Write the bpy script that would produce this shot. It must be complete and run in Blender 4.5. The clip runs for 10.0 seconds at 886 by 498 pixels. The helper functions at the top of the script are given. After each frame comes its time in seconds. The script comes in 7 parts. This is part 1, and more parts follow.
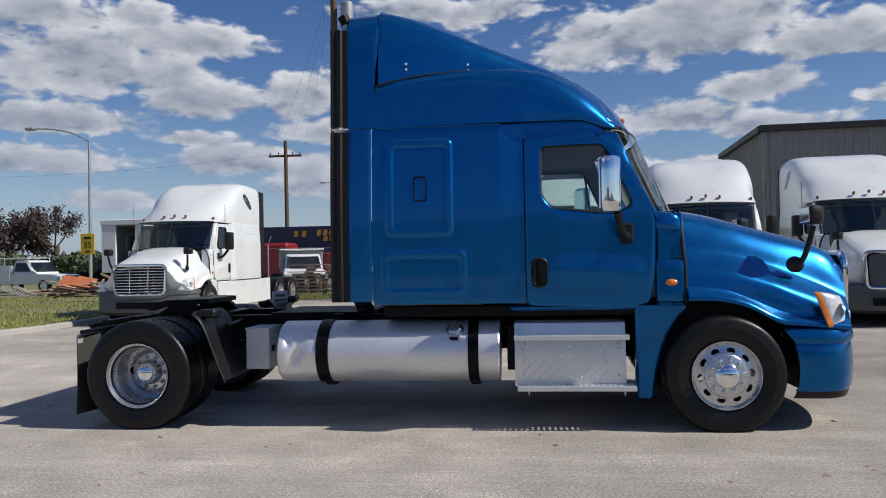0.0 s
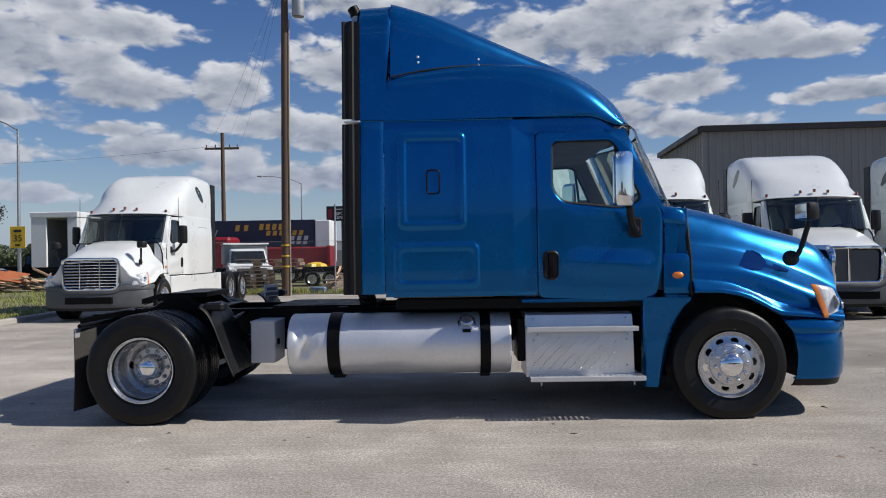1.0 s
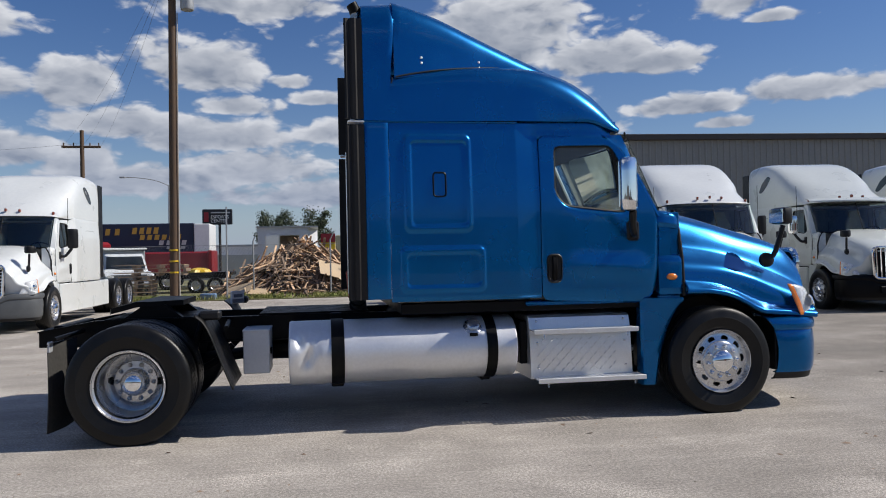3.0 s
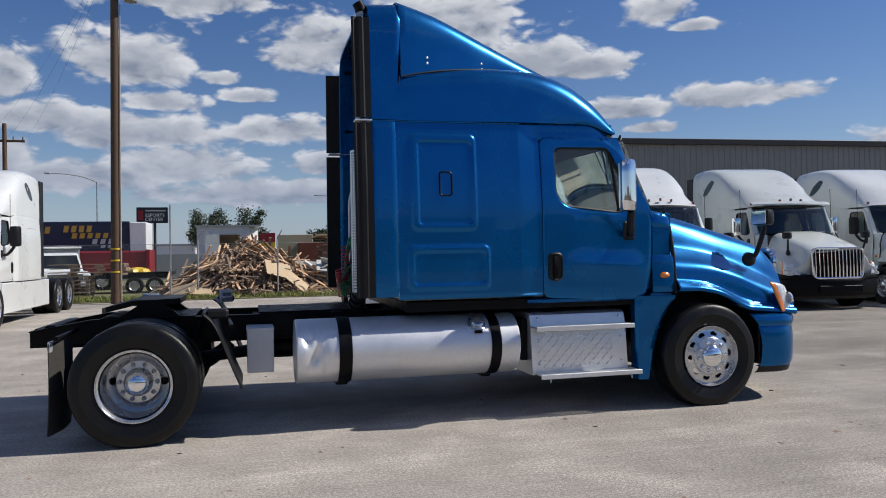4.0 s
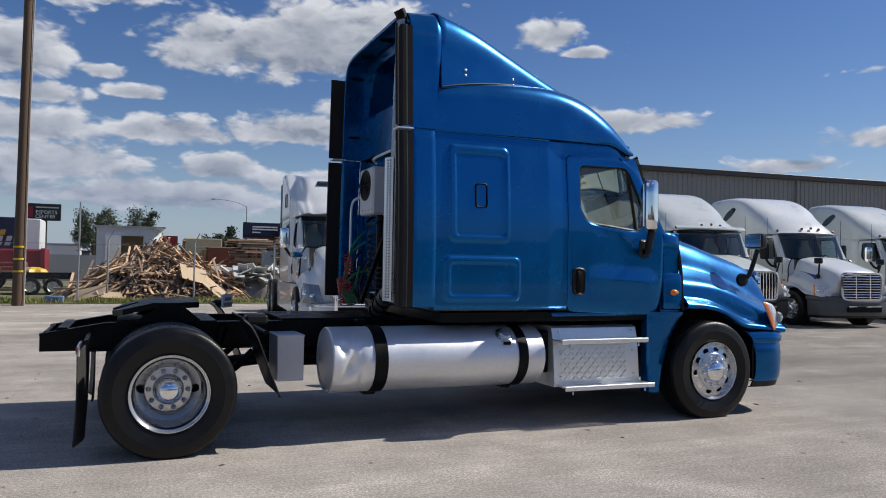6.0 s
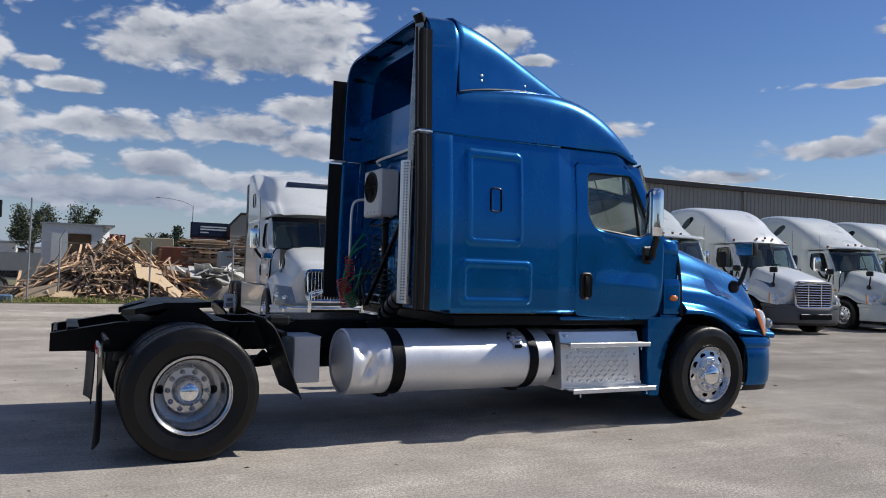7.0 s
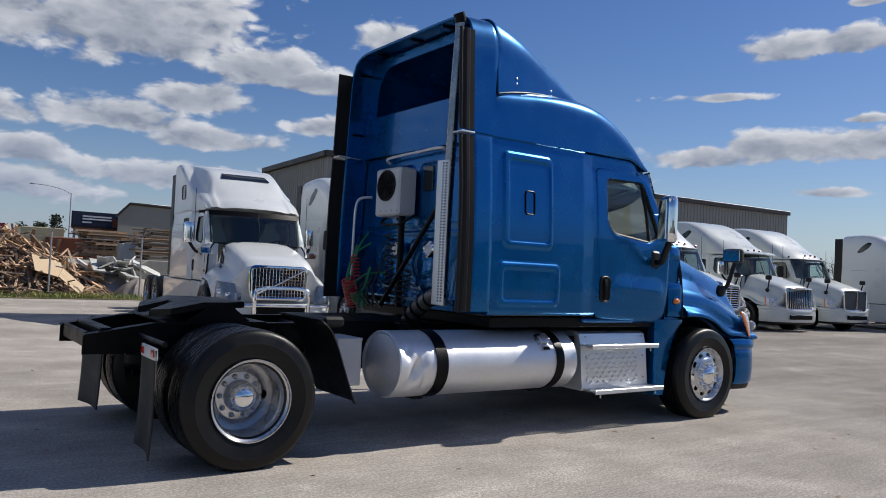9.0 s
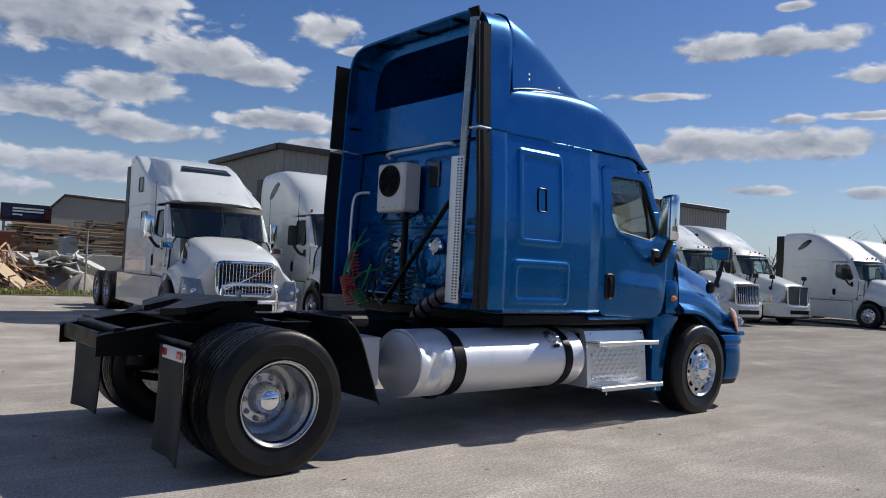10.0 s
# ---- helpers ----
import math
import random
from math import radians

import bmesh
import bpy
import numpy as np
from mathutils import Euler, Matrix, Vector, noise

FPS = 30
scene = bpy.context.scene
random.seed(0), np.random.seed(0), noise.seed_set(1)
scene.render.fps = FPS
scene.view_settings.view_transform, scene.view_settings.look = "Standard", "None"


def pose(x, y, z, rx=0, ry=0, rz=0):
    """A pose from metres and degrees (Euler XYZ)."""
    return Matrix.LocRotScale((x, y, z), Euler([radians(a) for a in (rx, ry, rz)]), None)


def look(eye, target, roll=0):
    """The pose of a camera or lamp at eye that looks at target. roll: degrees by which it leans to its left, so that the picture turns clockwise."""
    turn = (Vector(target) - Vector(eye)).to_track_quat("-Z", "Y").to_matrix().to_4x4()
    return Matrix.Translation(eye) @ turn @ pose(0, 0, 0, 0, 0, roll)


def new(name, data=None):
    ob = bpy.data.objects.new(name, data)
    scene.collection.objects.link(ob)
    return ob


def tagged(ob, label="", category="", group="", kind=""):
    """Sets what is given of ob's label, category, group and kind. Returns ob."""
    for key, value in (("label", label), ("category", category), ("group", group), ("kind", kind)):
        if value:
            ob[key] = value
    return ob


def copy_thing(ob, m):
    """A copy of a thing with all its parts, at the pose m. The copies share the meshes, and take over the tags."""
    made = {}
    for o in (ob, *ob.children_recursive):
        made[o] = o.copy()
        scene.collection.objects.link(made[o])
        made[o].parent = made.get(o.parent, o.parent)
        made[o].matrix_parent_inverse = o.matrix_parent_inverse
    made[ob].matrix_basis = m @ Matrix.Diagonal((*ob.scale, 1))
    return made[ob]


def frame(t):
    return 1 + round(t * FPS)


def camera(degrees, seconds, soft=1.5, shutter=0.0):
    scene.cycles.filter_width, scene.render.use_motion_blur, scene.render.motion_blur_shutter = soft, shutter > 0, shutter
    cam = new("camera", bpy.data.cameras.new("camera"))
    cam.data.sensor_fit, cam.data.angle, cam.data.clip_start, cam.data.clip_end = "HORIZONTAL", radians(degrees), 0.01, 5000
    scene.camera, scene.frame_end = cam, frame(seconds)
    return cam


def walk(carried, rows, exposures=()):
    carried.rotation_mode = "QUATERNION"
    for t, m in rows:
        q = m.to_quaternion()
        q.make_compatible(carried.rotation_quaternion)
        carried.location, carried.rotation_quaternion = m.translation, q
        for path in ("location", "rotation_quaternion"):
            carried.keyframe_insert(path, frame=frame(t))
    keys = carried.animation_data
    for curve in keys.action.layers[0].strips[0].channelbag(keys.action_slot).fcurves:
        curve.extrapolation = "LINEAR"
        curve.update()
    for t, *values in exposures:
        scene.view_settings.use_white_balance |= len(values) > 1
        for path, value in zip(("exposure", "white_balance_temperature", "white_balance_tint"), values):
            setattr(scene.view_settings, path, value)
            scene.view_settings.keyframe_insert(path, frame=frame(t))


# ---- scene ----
cam = camera(60.6, 10.0, soft=1.0)
PATH = [
    (0, (3.587, -7.919, 1.53), (3.376, -5.931, 1.556), -1.1),
    (0.5, (3.214, -8.022, 1.529), (3.09, -6.026, 1.548), -0.9),
    (1, (2.861, -8.011, 1.514), (2.827, -6.011, 1.526), -0.9),
    (1.5, (2.535, -8.018, 1.519), (2.587, -6.019, 1.527), -1.1),
    (2, (2.204, -8.037, 1.53), (2.346, -6.042, 1.539), -1.2),
    (2.5, (1.895, -7.931, 1.531), (2.126, -5.945, 1.545), -1.2),
    (4, (0.918, -7.779, 1.523), (1.413, -5.842, 1.538), -1.0),
    (4.5, (0.549, -7.734, 1.504), (1.126, -5.819, 1.518), -0.7),
    (5, (0.224, -7.617, 1.505), (0.873, -5.725, 1.527), -0.2),
    (5.5, (-0.049, -7.496, 1.518), (0.658, -5.626, 1.553), 0.4),
    (7, (-0.92, -7.162, 1.488), (-0.023, -5.375, 1.548), 1.8),
    (7.5, (-1.23, -7.005, 1.482), (-0.265, -5.255, 1.545), 2.0),
    (8, (-1.486, -6.775, 1.479), (-0.455, -5.062, 1.542), 2.2),
    (8.5, (-1.78, -6.6, 1.468), (-0.687, -4.926, 1.53), 2.4),
    (9, (-2.077, -6.413, 1.478), (-0.922, -4.782, 1.541), 2.7),
    (9.5, (-2.279, -6.14, 1.481), (-1.061, -4.555, 1.543), 2.8),
    (10, (-2.547, -5.923, 1.47), (-1.265, -4.389, 1.527), 2.8),
]
walk(cam, [(t, look(eye, target, roll)) for t, eye, target, roll in PATH])

# ---- world, sun, exposure ----
SUN = Vector((1.06, -0.12, 1.0)).normalized()
SUN_EL = math.asin(SUN.z)
SUN_AZ = math.atan2(SUN.x, SUN.y)
sun = new("sun", bpy.data.lights.new("sun", "SUN"))
sun.data.energy, sun.data.angle, sun.data.color = 4.8, radians(0.53), (1.0, 0.95, 0.87)
sun.matrix_world = look(SUN * 60, (0, 0, 0))

# clouds: azimuth, elevation and half sizes in degrees
CLOUDS_WEST = [
    (-34.3, 7.0, 6.4, 1.1), (-33.2, 16.6, 3.4, 1.3), (-33.0, 9.7, 5.6, 1.1), (-32.2, 13.3, 5.1, 2.6), (-29.5, 4.5, 2.8, 0.9), (-27.5, 17.0, 2.6, 1.1),
    (-25.7, 13.0, 3.4, 1.9), (-24.6, 8.9, 2.1, 0.6), (-24.5, 15.5, 4.5, 1.5), (-23.1, 11.6, 4.1, 1.7), (-21.1, 7.4, 3.6, 1.4), (-16.6, 11.8, 2.6, 2.1),
    (-16.3, 6.8, 2.6, 1.5), (-13.5, 9.5, 5.0, 1.2), (-12.5, 5.6, 7.0, 1.2),
]
CLOUDS_NORTH = [
    (-7.9, 13.5, 4.5, 2.1), (-7.6, 8.9, 5.6, 1.4), (-5.9, 11.0, 2.8, 0.8), (-5.8, 18.0, 6.8, 1.1), (-4.4, 6.5, 4.7, 1.5), (-2.0, 12.9, 1.7, 0.6),
    (0.1, 11.7, 1.8, 0.6), (2.1, 9.2, 4.1, 1.1), (6.1, 6.8, 3.0, 1.0), (6.5, 15.4, 4.2, 2.3), (13.0, 15.9, 8.6, 3.0), (21.5, 14.2, 4.2, 1.5),
    (11.4, 9.5, 4.1, 1.2), (16.9, 11.5, 3.1, 1.2), (17.9, 8.7, 4.3, 0.9), (2.0, 4.6, 9.0, 1.2), (13.5, 5.9, 6.5, 1.1),
]
CLOUDS_EAST = [
    (24.8, 13.5, 4.5, 1.1), (27.5, 10.2, 4.9, 1.0), (30.0, 8.9, 2.6, 0.6), (30.8, 16.9, 2.5, 1.5), (32.8, 15.7, 1.9, 0.6), (35.7, 10.7, 6.0, 1.2),
    (47.1, 7.2, 3.1, 0.8), (53.6, 9.0, 3.6, 1.0), (55.2, 13.2, 3.4, 0.45), (58.0, 9.6, 2.6, 1.3), (62.3, 6.6, 2.6, 0.5), (64.0, 9.6, 7.6, 1.5),
    (63.4, 16.4, 7.1, 1.2), (64.2, 18.8, 1.5, 0.4), (64.3, 11.4, 1.6, 0.4), (68.7, 11.5, 2.4, 0.4), (69.3, 6.4, 1.8, 0.5), (72.0, 14.0, 4.0, 0.9),
]


def build_world():
    world = bpy.data.worlds.new("sky")
    scene.world = world
    world.use_nodes = True
    nt = world.node_tree
    nt.nodes.clear()
    N, L = nt.nodes.new, nt.links.new

    def math_node(op, a, b=None, clamp=False):
        n = N("ShaderNodeMath")
        n.operation, n.use_clamp = op, clamp
        for i, v in enumerate((a, b)):
            if v is None:
                continue
            if isinstance(v, (int, float)):
                n.inputs[i].default_value = v
            else:
                L(v, n.inputs[i])
        return n.outputs[0]

    out, bg = N("ShaderNodeOutputWorld"), N("ShaderNodeBackground")
    sky = N("ShaderNodeTexSky")
    sky.sky_type, sky.sun_disc = "NISHITA", False
    sky.sun_elevation, sky.sun_rotation = SUN_EL, SUN_AZ
    sky.air_density, sky.dust_density, sky.ozone_density = 1.0, 0.3, 3.5
    tc, sep = N("ShaderNodeTexCoord"), N("ShaderNodeSeparateXYZ")
    L(tc.outputs["Generated"], sep.inputs[0])
    x, y, z = sep.outputs
    az = math_node("MULTIPLY", math_node("ARCTAN2", x, y), 57.296)
    el = math_node("MULTIPLY", math_node("ARCSINE", z), 57.296)
    here = N("ShaderNodeCombineXYZ")
    L(az, here.inputs[0])
    L(el, here.inputs[1])

    def vec(op, a, b=None, c=None):
        n = N("ShaderNodeVectorMath")
        n.operation = op
        for i, v in enumerate((a, b, c)):
            if v is None:
                continue
            if isinstance(v, tuple):
                n.inputs[i].default_value = v
            else:
                L(v, n.inputs[i])
        return n

    # each cloud: a soft oval with a flatter base
    mask = total = tilt = None
    for a, e, ra, re in [(a, e, ra * 1.22, re * 1.25) for a, e, ra, re in CLOUDS_WEST + CLOUDS_NORTH] + CLOUDS_EAST:
        d = vec("MULTIPLY_ADD", here.outputs[0], (1 / ra, 1 / re, 0), (-a / ra, -e / re, 0)).outputs[0]
        base = vec("MAXIMUM", d, vec("MULTIPLY", d, (-1.0, -1.45, 0)).outputs[0]).outputs[0]
        g = math_node("EXPONENT", math_node("MULTIPLY", vec("DOT_PRODUCT", base, base).outputs["Value"], -0.9))
        scaled = vec("SCALE", d)
        L(g, scaled.inputs["Scale"])
        rise = scaled.outputs[0]
        mask = g if mask is None else math_node("MAXIMUM", mask, g)
        total = g if total is None else math_node("ADD", total, g)
        tilt = rise if tilt is None else vec("ADD", tilt, rise).outputs[0]
    split = N("ShaderNodeSeparateXYZ")
    L(tilt, split.inputs[0])
    tilt = math_node("ADD", split.outputs[1], math_node("MULTIPLY", split.outputs[0], 0.3))
    # away from the drawn clouds: unseen broken cumulus, its cover raised as fill light
    comb = N("ShaderNodeCombineXYZ")
    flat = math_node("ADD", math_node("MAXIMUM", z, 0.0), 0.16)
    L(math_node("DIVIDE", x, flat), comb.inputs[0])
    L(math_node("DIVIDE", y, flat), comb.inputs[1])
    comb.inputs[2].default_value = 3.7

    def fbm(vec, scale, detail, rough):
        n = N("ShaderNodeTexNoise")
        n.inputs["Scale"].default_value, n.inputs["Detail"].default_value, n.inputs["Roughness"].default_value = scale, detail, rough
        L(vec, n.inputs["Vector"])
        return n.outputs["Fac"]

    grow = N("ShaderNodeCombineXYZ")
    L(math_node("MULTIPLY", az, 0.075), grow.inputs[0])
    L(math_node("MULTIPLY", el, 0.15), grow.inputs[1])
    warp = vec("MULTIPLY_ADD", N("ShaderNodeTexNoise").outputs["Color"], (0.16, 0.16, 0), grow.outputs[0])
    swirl = warp.inputs[0].links[0].from_node
    swirl.inputs["Scale"].default_value, swirl.inputs["Detail"].default_value = 4.0, 3.0
    L(grow.outputs[0], swirl.inputs["Vector"])

    def billow(at, scale):
        n = N("ShaderNodeTexVoronoi")
        n.feature = "SMOOTH_F1"
        n.inputs["Scale"].default_value, n.inputs["Smoothness"].default_value, n.inputs["Detail"].default_value = scale, 0.35, 2.0
        L(at, n.inputs["Vector"])
        return math_node("SUBTRACT", 0.42, n.outputs["Distance"])

    puffs = math_node("ADD", fbm(warp.outputs[0], 2.6, 9.0, 0.55), math_node("MULTIPLY", billow(warp.outputs[0], 7.0), 0.22))
    lift = N("ShaderNodeVectorMath")
    lift.operation = "ADD"
    lift.inputs[1].default_value = (0.05, 0.12, 0.0)
    L(warp.outputs[0], lift.inputs[0])
    above = math_node("ADD", fbm(lift.outputs[0], 2.6, 6.0, 0.5), math_node("MULTIPLY", billow(lift.outputs[0], 7.0), 0.22))
    far = math_node("MULTIPLY", math_node("SUBTRACT", fbm(comb.outputs[0], 1.1, 3.0, 0.5), 0.36, clamp=True), 2.6)
    high = N("ShaderNodeMapRange")
    L(el, high.inputs["Value"])
    high.inputs["From Min"].default_value, high.inputs["From Max"].default_value = 21.0, 30.0
    mask = math_node("MAXIMUM", mask, math_node("MULTIPLY", far, high.outputs["Result"]))
    field = math_node("ADD", math_node("MULTIPLY", mask, 0.90), math_node("MULTIPLY", math_node("SUBTRACT", puffs, 0.5), 1.35))
    dens = N("ShaderNodeMapRange")
    dens.interpolation_type = "SMOOTHSTEP"
    L(field, dens.inputs["Value"])
    dens.inputs["From Min"].default_value, dens.inputs["From Max"].default_value = 0.19, 0.46
    # bright tops and sunny edges, grey bases
    up = math_node("MULTIPLY", math_node("DIVIDE", tilt, math_node("ADD", total, 0.05)), 0.42)
    lit = math_node("ADD", math_node("ADD", 0.51, up), math_node("MULTIPLY", math_node("SUBTRACT", puffs, above), 2.4), clamp=True)
    thick = N("ShaderNodeMapRange")
    L(field, thick.inputs["Value"])
    thick.inputs["From Min"].default_value, thick.inputs["From Max"].default_value = 0.42, 0.90
    thick.inputs["To Min"].default_value, thick.inputs["To Max"].default_value = 1.0, 0.28
    shade = math_node("MULTIPLY", lit, thick.outputs["Result"])
    ramp = N("ShaderNodeMix")
    ramp.data_type = "RGBA"
    L(shade, ramp.inputs["Factor"])
    ramp.inputs["A"].default_value, ramp.inputs["B"].default_value = (3.2, 3.75, 4.9, 1), (10.0, 10.25, 10.9, 1)
    mix = N("ShaderNodeMix")
    mix.data_type = "RGBA"
    L(dens.outputs["Result"], mix.inputs["Factor"])
    deep = N("ShaderNodeHueSaturation")
    deep.inputs["Hue"].default_value, deep.inputs["Saturation"].default_value, deep.inputs["Value"].default_value = 0.513, 1.24, 1.16
    L(sky.outputs[0], deep.inputs["Color"])
    L(deep.outputs[0], mix.inputs["A"])
    L(ramp.outputs["Result"], mix.inputs["B"])
    # pale haze low over the horizon
    haze, low = N("ShaderNodeMix"), math_node("EXPONENT", math_node("MULTIPLY", math_node("MAXIMUM", el, 0.0), -0.22))
    haze.data_type = "RGBA"
    L(math_node("MULTIPLY", low, 0.92), haze.inputs["Factor"])
    L(mix.outputs["Result"], haze.inputs["A"])
    haze.inputs["B"].default_value = (4.5, 5.5, 7.8, 1)
    L(haze.outputs["Result"], bg.inputs["Color"])
    bg.inputs["Strength"].default_value = 0.070
    L(bg.outputs[0], out.inputs["Surface"])


build_world()
scene.view_settings.exposure = 0.0


# ---- materials ----
def material(name, color, rough=0.5, metal=0.0, vary=0.12, scale=6.0, bump=0.0, bump_scale=60.0, coat=0.0, rand=0.0, second=None, spec=0.5, coords="Object"):
    m = bpy.data.materials.new(name)
    m.use_nodes = True
    nt = m.node_tree
    N, L = nt.nodes.new, nt.links.new
    b = nt.nodes["Principled BSDF"]
    b.inputs["Metallic"].default_value = metal
    b.inputs["Specular IOR Level"].default_value = spec
    b.inputs["Coat Weight"].default_value = coat
    b.inputs["Coat Roughness"].default_value = 0.03
    tc = N("ShaderNodeTexCoord")
    n1, n2 = N("ShaderNodeTexNoise"), N("ShaderNodeTexNoise")
    for n, s, d in ((n1, scale, 6.0), (n2, scale * 9.0, 4.0)):
        n.inputs["Scale"].default_value, n.inputs["Detail"].default_value = s, d
        L(tc.outputs[coords], n.inputs["Vector"])
    add = N("ShaderNodeMath")
    add.operation = "ADD"
    L(n1.outputs["Fac"], add.inputs[0])
    L(n2.outputs["Fac"], add.inputs[1])
    rng = N("ShaderNodeMapRange")
    L(add.outputs[0], rng.inputs["Value"])
    rng.inputs["From Min"].default_value, rng.inputs["From Max"].default_value = 0.65, 1.35
    mix = N("ShaderNodeMix")
    mix.data_type = "RGBA"
    L(rng.outputs["Result"], mix.inputs["Factor"])
    if second is None:
        a = [c * (1 - vary) for c in color]
        c = [min(1, c * (1 + vary)) for c in color]
    else:
        a, c = color, second
    mix.inputs["A"].default_value, mix.inputs["B"].default_value = (*a, 1), (*c, 1)
    col = mix.outputs["Result"]
    if rand:
        info, hsv, rr = N("ShaderNodeObjectInfo"), N("ShaderNodeHueSaturation"), N("ShaderNodeMapRange")
        L(info.outputs["Random"], rr.inputs["Value"])
        rr.inputs["To Min"].default_value, rr.inputs["To Max"].default_value = 1 - rand, 1 + rand
        L(rr.outputs["Result"], hsv.inputs["Value"])
        L(col, hsv.inputs["Color"])
        col = hsv.outputs["Color"]
    L(col, b.inputs["Base Color"])
    r2 = N("ShaderNodeMapRange")
    L(n1.outputs["Fac"], r2.inputs["Value"])
    r2.inputs["From Min"].default_value, r2.inputs["From Max"].default_value = 0.3, 0.7
    r2.inputs["To Min"].default_value, r2.inputs["To Max"].default_value = max(0.0, rough - rough * 0.2), min(1, rough + rough * 0.2)
    L(r2.outputs["Result"], b.inputs["Roughness"])
    if bump:
        n3, bp = N("ShaderNodeTexNoise"), N("ShaderNodeBump")
        n3.inputs["Scale"].default_value, n3.inputs["Detail"].default_value = bump_scale, 5.0
        L(tc.outputs[coords], n3.inputs["Vector"])
        bp.inputs["Strength"].default_value, bp.inputs["Distance"].default_value = min(1, bump), 0.01
        L(n3.outputs["Fac"], bp.inputs["Height"])
        L(bp.outputs[0], b.inputs["Normal"])
    return m


def glass_material(name, tint, gloss=0.12):
    m = bpy.data.materials.new(name)
    m.use_nodes = True
    nt = m.node_tree
    N, L = nt.nodes.new, nt.links.new
    nt.nodes.remove(nt.nodes["Principled BSDF"])
    out = nt.nodes["Material Output"]
    tr, gl, mx, lw, mr = N("ShaderNodeBsdfTransparent"), N("ShaderNodeBsdfGlossy"), N("ShaderNodeMixShader"), N("ShaderNodeLayerWeight"), N("ShaderNodeMapRange")
    tr.inputs["Color"].default_value = (*tint, 1)
    gl.inputs["Roughness"].default_value = 0.02
    lw.inputs["Blend"].default_value = 0.25
    L(lw.outputs["Fresnel"], mr.inputs["Value"])
    mr.inputs["To Min"].default_value, mr.inputs["To Max"].default_value = gloss * 0.6, 0.9
    L(mr.outputs["Result"], mx.inputs["Fac"])
    L(tr.outputs[0], mx.inputs[1])
    L(gl.outputs[0], mx.inputs[2])
    L(mx.outputs[0], out.inputs["Surface"])
    return m


BLUE = material("blue_paint", (0.0, 0.116, 0.336), 0.25, 0.76, 0.03, 3.0, coat=0.35, spec=0.2)
WHITE = material("white_paint", (0.66, 0.68, 0.675), 0.32, 0.0, 0.05, 1.5, coat=0.6)
GREYWHITE = material("pale_grey_paint", (0.57, 0.60, 0.58), 0.30, 0.0, 0.05, 1.5, coat=0.6)
BLACK = material("black_paint", (0.0035, 0.0035, 0.004), 0.42, 0.0, 0.3, 8.0, spec=0.14)
PLASTIC = material("black_plastic", (0.006, 0.006, 0.007), 0.45, 0.0, 0.25, 12.0, spec=0.35, bump=0.1, bump_scale=400)
GREYPL = material("grey_plastic", (0.075, 0.08, 0.085), 0.5, 0.0, 0.15, 5.0)
FLAP = material("dusty_rubber", (0.042, 0.040, 0.037), 0.7, 0.0, 0.3, 4.0, spec=0.3)
RUBBER = material("black_rubber", (0.012, 0.011, 0.011), 0.55, 0.0, 0.3, 6.0, spec=0.3)
TYRE = material("tyre_rubber", (0.0065, 0.0064, 0.0065), 0.38, 0.0, 0.35, 9.0, spec=0.30, bump=0.15, bump_scale=180)
ALU = material("brushed_aluminium", (0.74, 0.75, 0.77), 0.44, 0.62, 0.06, 4.0, bump=0.03, bump_scale=150)
PLATE = material("diamond_plate_aluminium", (0.74, 0.75, 0.76), 0.38, 0.7, 0.06, 8.0)
STEEL = material("rim_aluminium", (0.60, 0.61, 0.63), 0.27, 0.9, 0.08, 6.0)
CHROME = material("chrome", (0.86, 0.87, 0.88), 0.05, 1.0, 0.02, 4.0)
DULLCHROME = material("stained_chrome", (0.36, 0.34, 0.32), 0.26, 1.0, 0.4, 5.0)
RUSTPIPE = material("sooty_pipe", (0.16, 0.15, 0.14), 0.45, 0.6, 0.4, 7.0)
GLASS = glass_material("cab_glass", (0.72, 0.84, 0.80))
SMOKED = material("dark_glass", (0.010, 0.013, 0.014), 0.04, 0.0, 0.2, 2.0, spec=0.6)
MARKER = material("red_brown_lens", (0.22, 0.035, 0.012), 0.2, 0.0, 0.1, 20.0, coat=0.6)
AMBER = material("amber_lens", (0.75, 0.20, 0.01), 0.15, 0.0, 0.1, 20.0, coat=1.0)
RED = material("red_lens", (0.45, 0.02, 0.015), 0.2, 0.0, 0.1, 20.0, coat=0.6)
LAMP = material("clear_lamp", (0.62, 0.63, 0.63), 0.28, 0.15, 0.25, 14.0, coat=0.6)
SMOKELAMP = material("deep_lamp", (0.22, 0.24, 0.25), 0.08, 0.3, 0.3, 14.0, coat=1.0)
CABIN = material("grey_cab_trim", (0.15, 0.145, 0.135), 0.75, 0.0, 0.1, 6.0)
SEATCLOTH = material("beige_seat_cloth", (0.42, 0.38, 0.32), 0.85, 0.0, 0.12, 12.0)
BOXGREY = material("light_grey_box", (0.55, 0.56, 0.57), 0.42, 0.0, 0.06, 5.0)
HOSE_RED = material("red_hose", (0.55, 0.015, 0.02), 0.4, 0.0, 0.1, 30.0)
HOSE_GREEN = material("green_hose", (0.01, 0.20, 0.08), 0.4, 0.0, 0.1, 30.0)
HOSE_BLACK = material("black_hose", (0.015, 0.015, 0.015), 0.5, 0.0, 0.1, 30.0)
PAPER = material("printed_paper", (0.70, 0.71, 0.72), 0.6, 0.0, 0.05, 20.0)
INK = material("blue_ink", (0.12, 0.14, 0.20), 0.6, 0.0, 0.05, 20.0)


